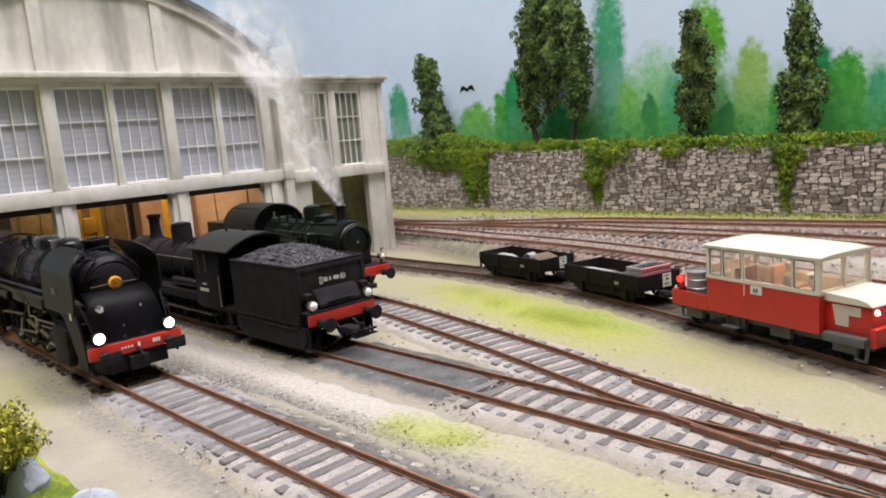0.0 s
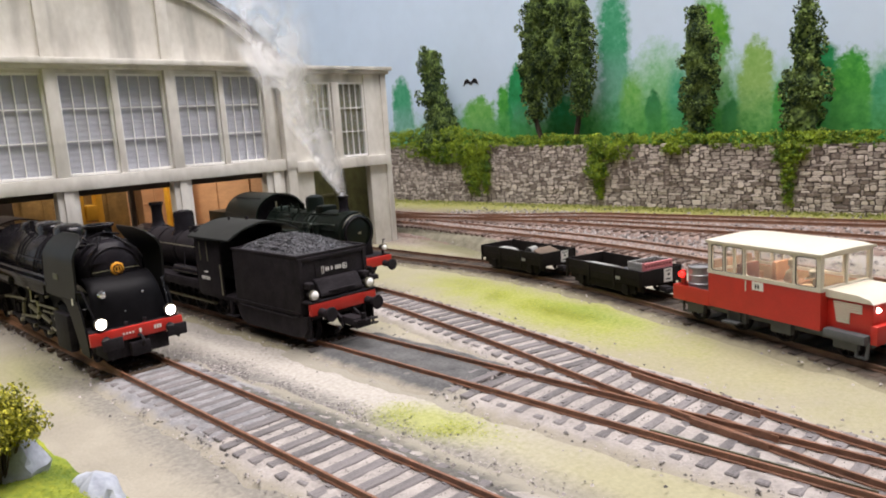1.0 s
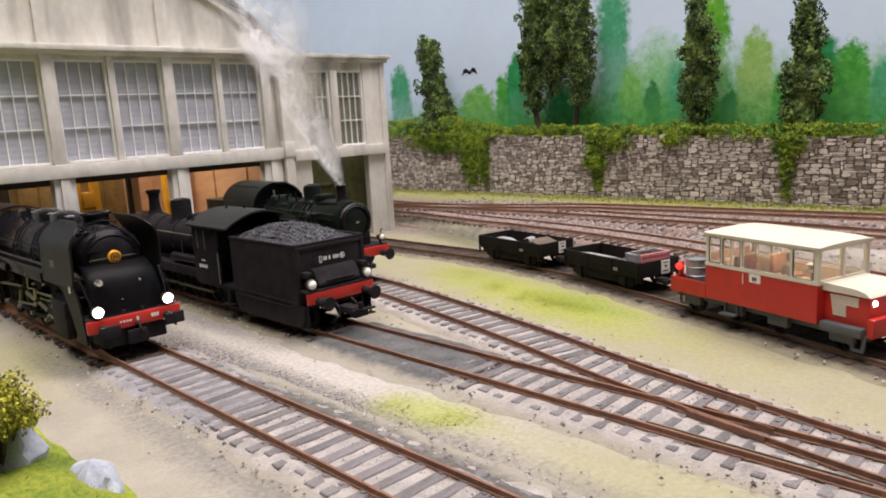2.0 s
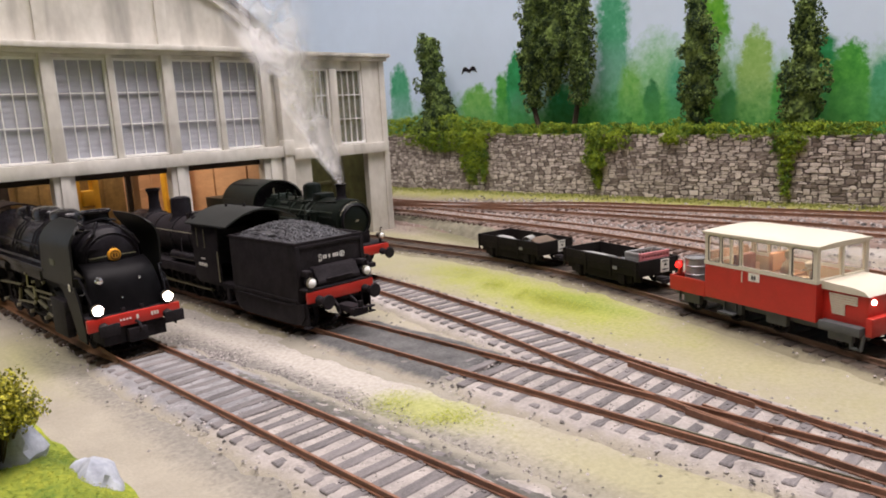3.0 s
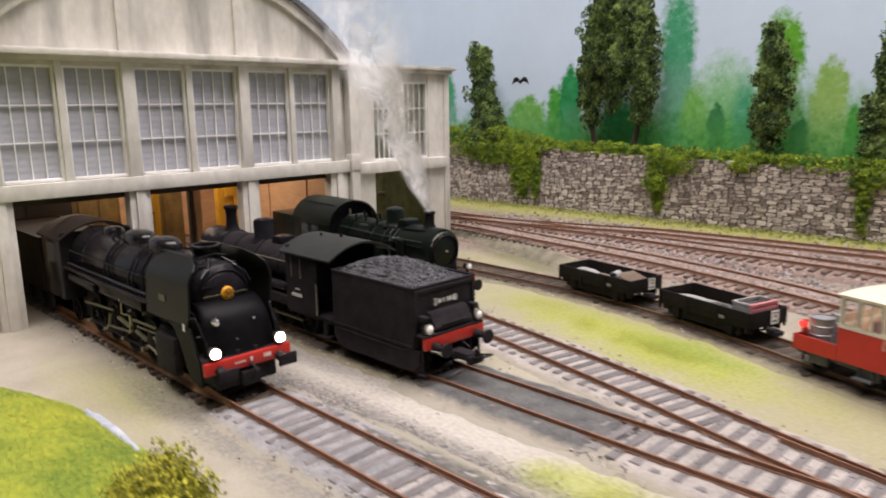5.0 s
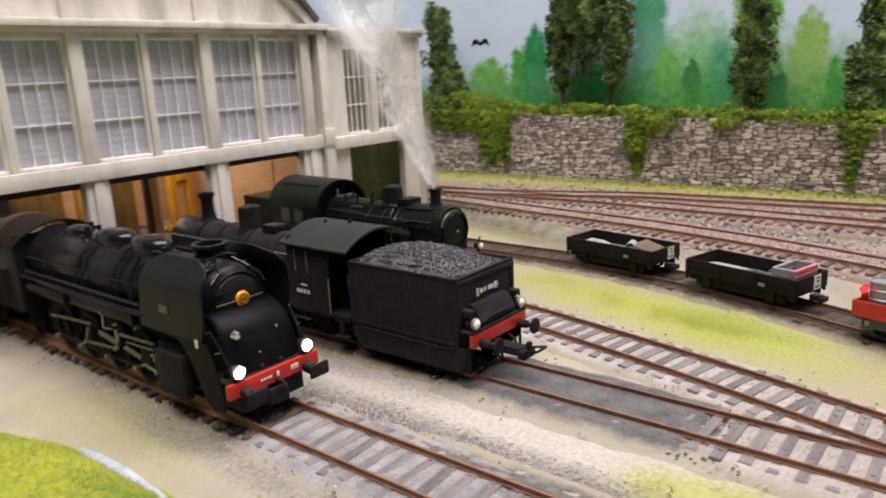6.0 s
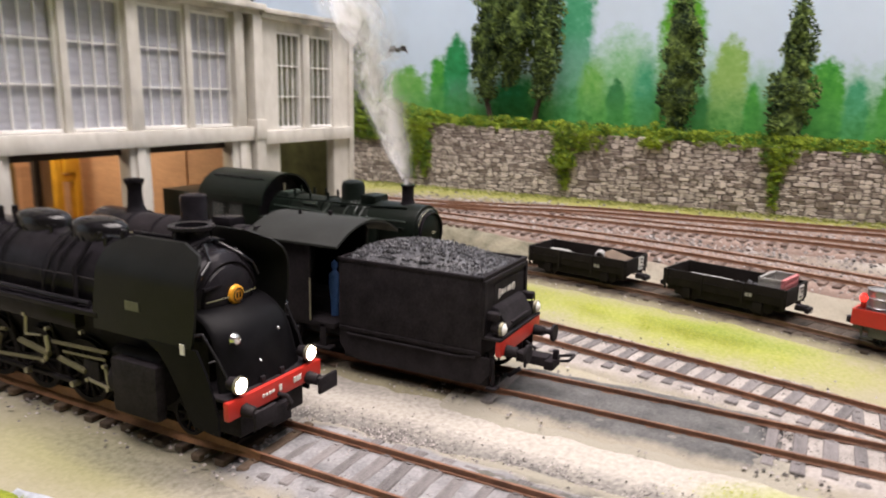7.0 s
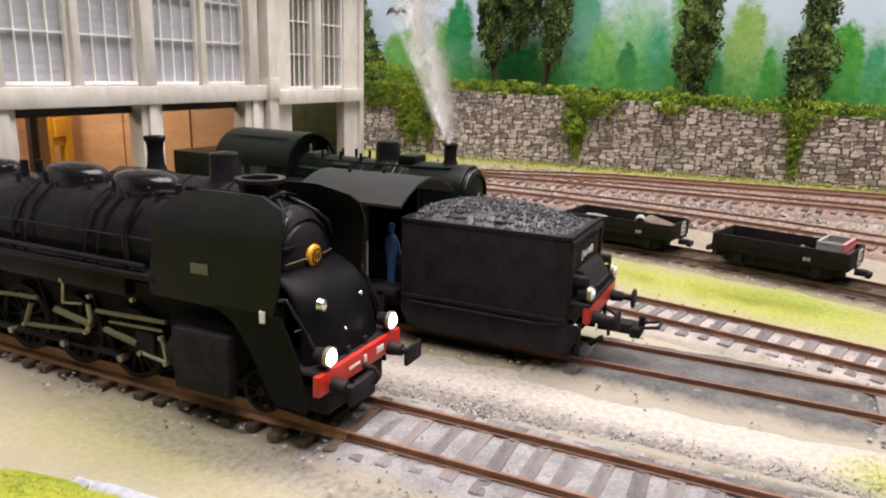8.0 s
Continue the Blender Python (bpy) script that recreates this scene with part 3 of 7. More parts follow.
def shed_window(x0, x1, z0, z1, y, backed):
    bm = bmesh.new()
    t = 0.11
    box(bm, x0, x0 + t, y - 0.1, y + 0.12, z0, z1, 0.02)
    box(bm, x1 - t, x1, y - 0.1, y + 0.12, z0, z1, 0.02)
    box(bm, x0 + t, x1 - t, y - 0.1, y + 0.12, z1 - t, z1, 0.02)
    box(bm, x0 + t, x1 - t, y - 0.16, y + 0.12, z0, z0 + t * 1.2, 0.02)
    win = part("window", bm, M_WHITE, shed, "white-framed multi-pane window")
    w, h = x1 - x0 - 2 * t, z1 - z0 - 2 * t
    for i in (1, 2, 3):
        bm = bmesh.new()
        x = x0 + t + w * i / 4
        box(bm, x - 0.022, x + 0.022, y - 0.02, y + 0.05, z0 + t, z1 - t)
        part("muntin", bm, M_WHITE, win)
    for i in (1, 2):
        bm = bmesh.new()
        z = z0 + t + h * i / 3
        box(bm, x0 + t, x1 - t, y - 0.035, y + 0.06, z - 0.028, z + 0.028)
        part("muntin", bm, M_WHITE, win)
    bm = bmesh.new()
    box(bm, x0 + t, x1 - t, y + 0.07, y + 0.09, z0 + t, z1 - t)
    part("pane", bm, M_PANE, win).visible_shadow = False
    if backed:
        bm = bmesh.new()
        box(bm, x0 - 0.05, x1 + 0.05, y + 0.13, y + 0.2, z0 - 0.05, z1 + 0.05)
        part("blind", bm, bl, win, "grey ribbed blind behind the glass")


for a, b in zip(PILLARS, PILLARS[1:]):
    mid = (a + b) / 2
    shed_part("mullion", [(mid - 0.2, mid + 0.1, FY - 0.14, FY + 0.3, 6.18, 11.3)])
    shed_window(a + 0.24, mid - 0.2, 6.2, 11.13, FY + 0.14, True)
    shed_window(mid + 0.1, b - 0.36, 6.2, 11.13, FY + 0.14, True)
# annex
shed_part("annex_pier", [(24.1, 25.45, FY - 0.1, FY + 0.4, -0.1, 11.2)])
shed_part("annex_pier", [(29.95, 31.6, FY - 0.1, FY + 0.4, -0.1, 11.2), (31.3, 31.75, FY - 0.22, FY + 0.4, -0.1, 11.2)])
shed_part("annex_lintel", [(24.1, 31.4, FY - 0.42, FY + 0.3, 5.3, 5.95)])
shed_part("annex_cornice", [(24.1, 31.9, FY - 0.4, FY + 0.5, 11.2, 11.42), (24.1, 32.1, FY - 0.55, FY + 0.5, 11.42, 11.65)])
shed_part("annex_frieze", [(25.45, 29.95, FY + 0.0, FY + 0.35, 10.7, 11.2)])
shed_part("annex_mullion", [(27.3, 27.85, FY - 0.2, FY + 0.35, 5.95, 10.7)])
shed_window(25.45, 27.3, 5.97, 10.7, FY + 0.1, False)
shed_window(27.85, 29.95, 5.97, 10.7, FY + 0.1, False)
shed_part("annex_side_wall", [(31.35, 31.7, FY + 0.4, FY + 9, -0.1, 11.2)], bevel=0.0)
shed_part("annex_roof", [(24.1, 27.6, FY + 0.5, FY + 9.2, 11.3, 11.6), (30.8, 31.9, FY + 0.5, FY + 9.2, 11.3, 11.6), (27.6, 30.8, FY + 6, FY + 9.2, 11.3, 11.6)], bevel=0.0)
# Unseen roof opening, added so more light reaches the annex interior.
shed_part("added_rooflight", [(27.6, 30.8, FY + 0.5, FY + 6, 11.4, 11.43)], M_PANE, "unseen clear rooflight added to light the annex", 0.0).visible_shadow = False
M_OLIVE = mat("drab_inner_wall", (0.16, 0.15, 0.075), 0.9, vary=0.3, scale=0.5, bump=0.2)
# Near-black wall colours put the shade inside the annex into the paint.
shed_part("annex_inner_wall", [(24.0, 24.3, FY + 0.4, FY + 30, -0.1, 11.2)], M_HEADERSHADE)
M_OLIVESHADE = mat("olive_wall_with_shade", (0.02, 0.02, 0.008), 0.9, scale=0.22, fine=2, bump=0.2, colour2=(0.19, 0.185, 0.065))
shed_part("annex_rear_wall", [(24.3, 31.35, FY + 6, FY + 6.4, -0.1, 11.2)], M_OLIVESHADE, "olive rear wall with shade in its colour", 0.0)
shed_part("annex_side_lining", [(31.25, 31.345, FY + 0.42, FY + 6, -0.1, 11.2)], M_OLIVESHADE, "olive inner side wall with shade in its colour", 0.0)
shed_part("annex_wall_post", [(27.4, 27.65, FY + 5.9, FY + 6, -0.1, 11.2)], M_OLIVE)
shed_part("annex_wall_rail", [(24.3, 31.35, FY + 5.92, FY + 6, 3.0, 3.25)], M_OLIVE)
# inside the shed
shed_part("side_wall", [(4.0, 4.3, FY + 0.35, FY + 34, -0.1, 11.7)], M_OLIVE)
shed_part("back_wall", [(4.3, 24.0, FY + 17, FY + 17.4, -0.1, 15.5)], M_PLY, "orange plywood back wall")
for x in (6.5, 9.6, 13.2, 16.6, 19.0, 22.5):
    shed_part("wall_batten", [(x - 0.08, x + 0.08, FY + 16.9, FY + 17, 0, 6.5)], M_PLY, bevel=0.0)
shed_part("wall_batten", [(4.3, 24, FY + 16.88, FY + 17, 3.2, 3.35)], M_PLY, bevel=0.0)
shed_part("inner_partition", [(23.6, 23.9, FY + 0.6, FY + 17, -0.1, 11)], M_PLY, "orange plywood partition")
for y in (FY + 4.5, FY + 9, FY + 13):
    shed_part("partition_batten", [(23.5, 23.6, y, y + 0.14, 0, 11)], M_PLY, bevel=0.0)
M_TAN = mat("tan_timber", (0.42, 0.25, 0.13), 0.7, vary=0.2, scale=1, stretch=(1, 1, 0.2))
shed_part("inner_column", [(16.72, 17.12, FY + 5.9, FY + 6.3, 0, 11)], M_TAN)
# Dark post added as the shaded left face of the tan column.
shed_part("inner_column", [(16.42, 16.7, FY + 6.0, FY + 6.3, 0, 11)], M_HEADERSHADE)
shed_part("inner_column", [(12.9, 13.15, FY + 10, FY + 10.25, 0, 11)], M_TAN)
M_DARKWOOD = mat("ochre_brown_cabinet", (0.09, 0.055, 0.02), 0.7, scale=0.8, fine=6, bump=0.2, colour2=(0.30, 0.19, 0.06))


def cabinet(x, y, w, h, label, wood=M_DARKWOOD):
    root = thing("cabinet", label, "cabinet", (x, y, 0), group="workshop cabinets")
    simple_box = ((("body"), (-w / 2, w / 2, 0, 1.6, 0, h)), ("top", (-w / 2 - 0.1, w / 2 + 0.1, -0.1, 1.7, h, h + 0.15)))
    for name, b in simple_box:
        bm = bmesh.new()
        box(bm, *b, 0.04)
        part(name, bm, wood, root)
    for i in range(2):
        bm = bmesh.new()
        box(bm, -w / 2 + 0.1 + i * (w / 2 - 0.05), -0.1 + i * (w / 2 - 0.05), -0.08, 0.0, 0.3, h - 0.2, 0.02)
        part("door", bm, wood, root)


cabinet(16.1, FY + 9, 2.6, 5.6, "dark brown workshop cabinet standing inside the shed")
# The next two are added dark fillers that keep the left bay gloomy.
cabinet(12.6, FY + 9.6, 2.4, 6.6, "tall dark brown cabinet added to darken the left shed bay")
cabinet(8.4, FY + 8, 4.6, 6.3, "wide dark filler cupboard added to darken the left shed bay", M_HEADERSHADE)
M_YELLOW = mat("yellow_paint", (0.55, 0.30, 0.02), 0.5, vary=0.2, scale=1)


def lathe_machine(x, y, turn):
    root = thing("workshop_crane", "yellow steel workshop crane standing inside the shed", "crane", (x, y, 0), turn, group="workshop cranes")
    for name, b in (("base", (-0.9, 0.9, -0.6, 0.6, 0.05, 0.5)), ("mast", (-0.75, -0.3, -0.25, 0.25, 0.5, 5.4)), ("mast", (0.45, 0.85, -0.25, 0.25, 0.5, 5.4)), ("jib", (-0.9, 1.0, -0.25, 0.25, 5.4, 5.9)), ("brace", (-0.3, 0.45, -0.15, 0.15, 2.8, 3.2)), ("motor", (-0.25, 0.4, -0.4, 0.4, 3.3, 4.2))):
        bm = bmesh.new()
        box(bm, *b, 0.05)
        part(name, bm, M_YELLOW, root)


lathe_machine(14.7, FY + 8.2, 10)
lathe_machine(14.6, FY + 14.5, -15)
lathe_machine(21.9, FY + 12, 5)
area_lamp("shed_lamp", (14, FY + 9, 10.4), (14, FY + 10, 0), 14, 6, 2100, (1.0, 0.84, 0.64))

# ---- backdrop and room ----
bm = bmesh.new()
box(bm, 47, 47.3, -70, 130, 0, 60)
backdrop = tagged(part("backdrop", bm, M_SKY), "backdrop board painted with pale sky and soft trees", "backdrop", kind="structure")
bm = bmesh.new()
box(bm, -120, 47, 110, 110.3, 0, 60)
tagged(part("backdrop", bm, M_SKY), "backdrop board painted with pale sky", "backdrop", kind="structure")
M_ROOM = mat("dim_room_wall", (0.14, 0.13, 0.12), 0.9, vary=0.1, scale=0.02, fine=0.3, bump=0.0)
for name, b in (("wall_north", (-380, 380, 380, 384, 0, 130)), ("wall_south", (-380, 380, -384, -380, 0, 130)), ("wall_west", (-384, -380, -380, 380, 0, 130)), ("wall_east", (380, 384, -380, 380, 0, 130)), ("ceiling", (-380, 380, -380, 380, 130, 133))):
    bm = bmesh.new()
    box(bm, *b)
    tagged(part(name, bm, M_ROOM), "plain dim grey wall of the exhibition room" if name != "ceiling" else "plain dim grey ceiling of the exhibition room", name.split("_")[0], kind="structure")

# ---- locomotives: y runs back from the front beam, z up from the board (rail tops at 0.35) ----
M_APRON = mat("black_apron_paint", (0.0055, 0.0052, 0.0060), 0.4, vary=0.5, scale=2, fine=20, bump=0.04, spec=0.06)
M_GOLD = mat("brass_badge", (0.75, 0.33, 0.02), 0.45, metal=0.2, vary=0.15, scale=6, bump=0.1)
M_DULL = mat("dull_olive_rods", (0.12, 0.11, 0.06), 0.5, metal=0.3, vary=0.3, scale=3, bump=0.05)
M_SOOT = mat("matt_soot_black", (0.0200, 0.0174, 0.0196), 0.6, vary=0.5, scale=2, fine=16, bump=0.12, spec=0.07)
M_PLATE = mat("dark_olive_panel", (0.0105, 0.0108, 0.0100), 0.4, vary=0.3, scale=1.5, fine=18, bump=0.06, spec=0.12)
# Paler than the engine's green: highlights on pipes and fittings put into colour.
M_GLINTGREEN = mat("highlight_green_fittings", (0.03, 0.042, 0.034), 0.35, vary=0.5, scale=4, fine=20, bump=0.1)
M_ROOF = mat("dusty_cab_roof", (0.021, 0.0225, 0.021), 0.6, vary=0.25, scale=1.5, fine=14, bump=0.1, spec=0.25)
M_BROWNTENDER = mat("brown_black_tender", (0.010, 0.006, 0.0045), 0.6, vary=0.3, scale=2, bump=0.1, spec=0.15)
M_CHROME = plain("chrome_boss", (0.8, 0.8, 0.82), 0.15, 0.9)
M_LETTER = plain("white_lettering", (0.75, 0.73, 0.68), 0.6)


APART = {"safety_valve", "sand_pipe", "boiler_fitting", "top_pipe", "crank_pin", "valve_rod", "slide_bar", "feed_pipe", "running_board", "door_hinge", "lamp_boss", "brake_hose", "roof_vent", "step", "axle_guard", "cab_window", "window_frame"}


def simple(name, parent, material, label="", rods=(), boxes=(), turns=(), pipes=(), bevel=0.03):
    """A part of boxes, rods, turned bodies and pipes; the kinds in APART become one part for each shape."""
    if name in APART and len(rods) + len(boxes) + len(turns) + len(pipes) > 1:
        for r in rods:
            simple(name, parent, material, label, rods=[r])
        for b in boxes:
            simple(name, parent, material, label, boxes=[b], bevel=bevel)
        for t in turns:
            simple(name, parent, material, label, turns=[t])
        for p in pipes:
            simple(name, parent, material, label, pipes=[p])
        return None
    bm = bmesh.new()
    for b in boxes:
        box(bm, *b, bevel)
    for r in rods:
        rod(bm, *r)
    for t in turns:
        turned(bm, *t)
    for p in pipes:
        pipe(bm, *p)
    return part(name, bm, material, parent, label)


SPOKES = {}


def wheel(parent, x, y, r, material, spokes=12):
    """A flanged spoked wheel in the plane x."""
    bm = bmesh.new()
    turned(bm, [(r * 0.84, -0.06), (r, -0.06), (r, 0.05), (r * 1.06, 0.05), (r * 1.06, 0.10), (r * 0.84, 0.10), (r * 0.84, -0.06)], (x, y, 0.35 + r), "X", 28)
    tyre = part("wheel", bm, material, parent)
    bm = bmesh.new()
    turned(bm, [(0, -0.09), (r * 0.22, -0.09), (r * 0.22, 0.09), (0, 0.09)], (x, y, 0.35 + r), "X", 14)
    part("hub", bm, material, tyre)
    if (r, material.name) not in SPOKES:
        bm = bmesh.new()
        rod(bm, (0, 0.2 * r, 0), (0, 0.86 * r, 0), 0.035, seg=6)
        SPOKES[(r, material.name)] = mesh_of("spoke", bm, material)
    for i in range(spokes):
        ob = new("spoke", SPOKES[(r, material.name)])
        ob.parent = tyre
        ob.location, ob.rotation_euler = Vector((x, y, 0.35 + r)) * S, (2 * math.pi * i / spokes, 0, 0)
    return tyre


def bars(parent, x, y, z, count, w, h, gap, side, name="lettering", material=None):
    """A row of plain bars standing in for writing; side 'F' faces the front or rear, 'L' faces the side."""
    bm = bmesh.new()
    for i in range(count):
        u = i * (w + gap)
        if side == "F":
            box(bm, x + u, x + u + w, y - 0.012, y + 0.012, z, z + h)
        else:
            box(bm, x - 0.012, x + 0.012, y - u - w, y - u, z, z + h)
    return part(name, bm, material or M_LETTER, parent)


def buffer(parent, x, y, z, d, head, reach=0.55, flat=False):
    """A sprung buffer pointing along d (-1 or 1) in y."""
    bm = bmesh.new()
    rod(bm, (x, y, z), (x, y + d * reach * 0.6, z), 0.15, 0.12, 14)
    rod(bm, (x, y + d * reach * 0.5, z), (x, y + d * reach, z), 0.075, None, 12)
    if flat:
        box(bm, x - head * 1.35, x + head * 1.35, min(y + d * reach, y + d * (reach + 0.09)), max(y + d * reach, y + d * (reach + 0.09)), z - head * 0.8, z + head * 0.8, 0.05)
    else:
        turned(bm, [(0, 0), (head * 0.9, 0), (head, 0.03), (head * 0.95, 0.08), (0, 0.11)], (x, y + d * reach - (0.11 if d < 0 else 0), z), "Y", 20)
    return part("buffer", bm, M_SOOT, parent)


def lamp(parent, x, y, z, r, d, lit, stand=0.0):
    bm = bmesh.new()
    rod(bm, (x, y, z), (x, y - d * 0.3, z), r * 0.95, r * 0.7, 18)
    if stand:
        rod(bm, (x, y - d * 0.15, z), (x, y - d * 0.15, z - stand), 0.06, None, 8)
    body = part("headlamp", bm, M_SOOT, parent)
    bm = bmesh.new()
    turned(bm, [(r * 1.02, -0.02), (r * 1.02, 0.06), (r * 0.85, 0.06)], (x, y, z), "Y", 20)
    part("lamp_rim", bm, M_STEEL, body)
    bm = bmesh.new()
    turned(bm, [(0, 0.09 * d), (r * 0.5, 0.075 * d), (r * 0.86, 0.02 * d)], (x, y, z), "Y", 20)
    part("lamp_lens", bm, M_LAMP if lit else M_LENS, body, "glowing warm white lens" if lit else "clear white lens")


def boiler(bm, y0, y1, r0, r1, zc, seg=36):
    turned(bm, [(0, 0), (r0 * 0.97, 0), (r0, 0.06), (r1, y1 - y0 - 0.05), (r1 * 0.98, y1 - y0), (0, y1 - y0)], (0, y0, zc), "Y", seg)


def arched_roof(bm, half, y0, y1, z_eave, rise, thick=0.07):
    n = 20
    up = [(half * (2 * i / n - 1), z_eave + rise * (1 - (2 * i / n - 1) ** 2)) for i in range(n + 1)]
    slab(bm, up + [(x, z - thick) for x, z in up[::-1]], y0, y1)


# -- the large express engine with smoke deflectors --
def big_engine():
    root = thing("steam_locomotive", "large black steam locomotive with smoke deflectors and lit headlamps", "locomotive", (8.30, 22.9, 0))
    simple("frame", root, M_SOOT, boxes=[(-0.64, 0.64, 1.75, 14.6, 0.62, 2.7), (-0.55, 0.55, 0.54, 1.75, 0.8, 1.5), (-1.0, 1.0, 0.55, 1.6, 0.75, 1.25)])
    simple("buffer_beam", root, M_RED, "bright red buffer beam", boxes=[(-1.48, 1.48, 0.40, 0.54, 1.32, 1.72)])
    bars(root, -0.5, 0.385, 1.5, 4, 0.05, 0.06, 0.05, "F")
    bars(root, 0.02, 0.385, 1.47, 1, 0.07, 0.13, 0.05, "F")
    bars(root, 0.5, 0.385, 1.48, 3, 0.06, 0.12, 0.03, "F")
    for x in (-1.02, 1.02):
        buffer(root, x, 0.4, 1.42, -1, 0.24, 0.5, True)
        lamp(root, x * 1.09, 0.40, 1.98, 0.185, -1, True, 0.25)
    simple("coupling_hook", root, M_SOOT, pipes=[([(0, 0.4, 1.4), (0, 0.15, 1.4), (0, 0.05, 1.25), (0, 0.15, 1.1)], 0.05)], boxes=[(-0.3, 0.3, 0.3, 0.8, 0.75, 1.2)])
    bm = bmesh.new()
    prof = [(0.56, 1.74), (0.6, 1.9), (0.64, 2.2), (0.69, 2.45), (0.75, 2.66), (0.86, 2.87), (1.04, 3.06), (1.3, 3.22), (1.5, 3.28)]
    rows = []
    for y, z in prof:
        wide = 1.24 - 0.12 * (z - 1.74)
        rows.append([bm.verts.new((wide * math.sin(a), y + 0.34 * (1 - math.cos(a)), z)) for a in [math.pi / 2 * (k / 8 - 1) for k in range(17)]])
    for lower, upper in zip(rows, rows[1:]):
        for k in range(16):
            bm.faces.new((lower[k], lower[k + 1], upper[k + 1], upper[k]))
    bm.faces.new(rows[0])
    bm.faces.new(rows[-1][::-1])
    for lower, upper in zip(rows, rows[1:]):
        bm.faces.new((lower[0], upper[0], upper[-1], lower[-1]))
    part("front_apron", bm, M_APRON, root, "rounded black apron below the smokebox")
    simple("footplate", root, M_SOOT, boxes=[(-1.4, 1.4, 0.5, 1.5, 1.66, 1.74)], bevel=0.02)
    for x in (-0.3, 0.3):
        simple("tail_bracket", root, M_SOOT, boxes=[(x - 0.06, x + 0.06, 0.52, 0.58, 1.74, 1.88)], bevel=0.01)
    bm = bmesh.new()
    turned(bm, [(0, -0.40), (0.3, -0.385), (0.58, -0.33), (0.74, -0.26), (0.78, -0.2), (0.8, -0.2), (0.84, -0.24), (0.88, -0.2), (0.98, -0.14), (1.05, -0.02), (1.08, 0.2), (1.08, 2.3), (1.02, 2.3), (0, 2.3)], (0, 1.95, 3.32), "Y", 48)
    smokebox = part("smokebox", bm, M_BLACK, root)
    bm = bmesh.new()
    turned(bm, [(0, -0.07), (0.12, -0.06), (0.2, -0.03), (0.22, 0.02), (0.2, 0.06), (0, 0.06)], (0, 1.5, 3.46), "Y", 24)
    part("badge", bm, M_GOLD, smokebox, "round orange brass badge")
    simple("badge_ring", smokebox, M_BROWNTENDER, turns=[([(0.125, -0.075), (0.14, -0.085), (0.155, -0.07), (0.14, -0.05)], (0, 1.5, 3.46), "Y", 24)], boxes=[(-0.07, -0.02, 1.425, 1.45, 3.40, 3.52), (0.02, 0.07, 1.425, 1.45, 3.40, 3.52)], bevel=0.0)
    simple("door_rail", smokebox, M_DULL, pipes=[([(-0.75, 1.62, 3.42), (-0.3, 1.5, 3.45), (0.3, 1.5, 3.45), (0.75, 1.62, 3.42)], 0.014)])
    simple("door_hinge", smokebox, M_BLACK, boxes=[(-0.8, 0.0, 1.6, 1.68, 3.68, 3.74), (-0.8, 0.0, 1.6, 1.68, 3.0, 3.06)], bevel=0.01)
    simple("lamp_boss", root, M_CHROME, turns=[([(0, -0.14), (0.1, -0.1), (0.13, 0)], (-0.84, 0.80, 2.82), "Y", 16)] + [([(0, -0.06), (0.035, -0.04), (0.045, 0)], (0.4, 0.72, 2.72), "Y", 12), ([(0, -0.05), (0.022, -0.03), (0.03, 0)], (-0.25, 0.64, 2.2), "Y", 12)])
    bm = bmesh.new()
    boiler(bm, 4.1, 12.6, 1.05, 1.16, 3.3)
    barrel = part("boiler", bm, M_BLACK, root)
    for y in (4.4, 6.6, 8.8, 11.0):
        simple("boiler_band", barrel, M_BLACK, turns=[([(1.0, 0), (1.066 + 0.0129 * (y - 4.1), 0), (1.067 + 0.0129 * (y - 4.1), 0.08), (1.0, 0.08)], (0, y, 3.3), "Y", 40)])
    bm = bmesh.new()
    turned(bm, [(0.62, 0), (0.5, 0.12), (0.42, 0.25), (0.42, 0.42), (0.5, 0.46), (0.5, 0.54), (0.36, 0.54), (0.34, 0.2)], (0, 2.75, 4.33), "Z", 28)
    part("chimney", bm, M_BLACK, root)
    for name, y, ln, w, h in (("sand_dome", 5.85, 0.85, 0.5, 0.42), ("steam_dome", 8.0, 0.9, 0.5, 0.42), ("valve_cover", 10.6, 0.6, 0.4, 0.3)):
        bm = bmesh.new()
        turned(bm, [(1.06, -0.2), (1.02, 0.0), (1.0, 0.1), (1.0, h - 0.16), (0.96, h - 0.1), (0.85, h - 0.02), (0.62, h + 0.04), (0.3, h + 0.07), (0, h + 0.08)], (0, 0, 0), "Z", 32)
        bmesh.ops.transform(bm, matrix=Matrix.Translation((0, y, 4.28)) @ Matrix.Diagonal((w, ln, 1, 1)), verts=bm.verts)
        part(name, bm, M_GLOSS, root)
    simple("safety_valve", root, M_BLACK, rods=[((-0.25, 9.4, 4.3), (-0.25, 9.4, 4.75), 0.09), ((0.2, 9.5, 4.3), (0.2, 9.5, 4.7), 0.08), ((-0.3, 4.6, 4.3), (-0.3, 4.6, 4.6), 0.08)])
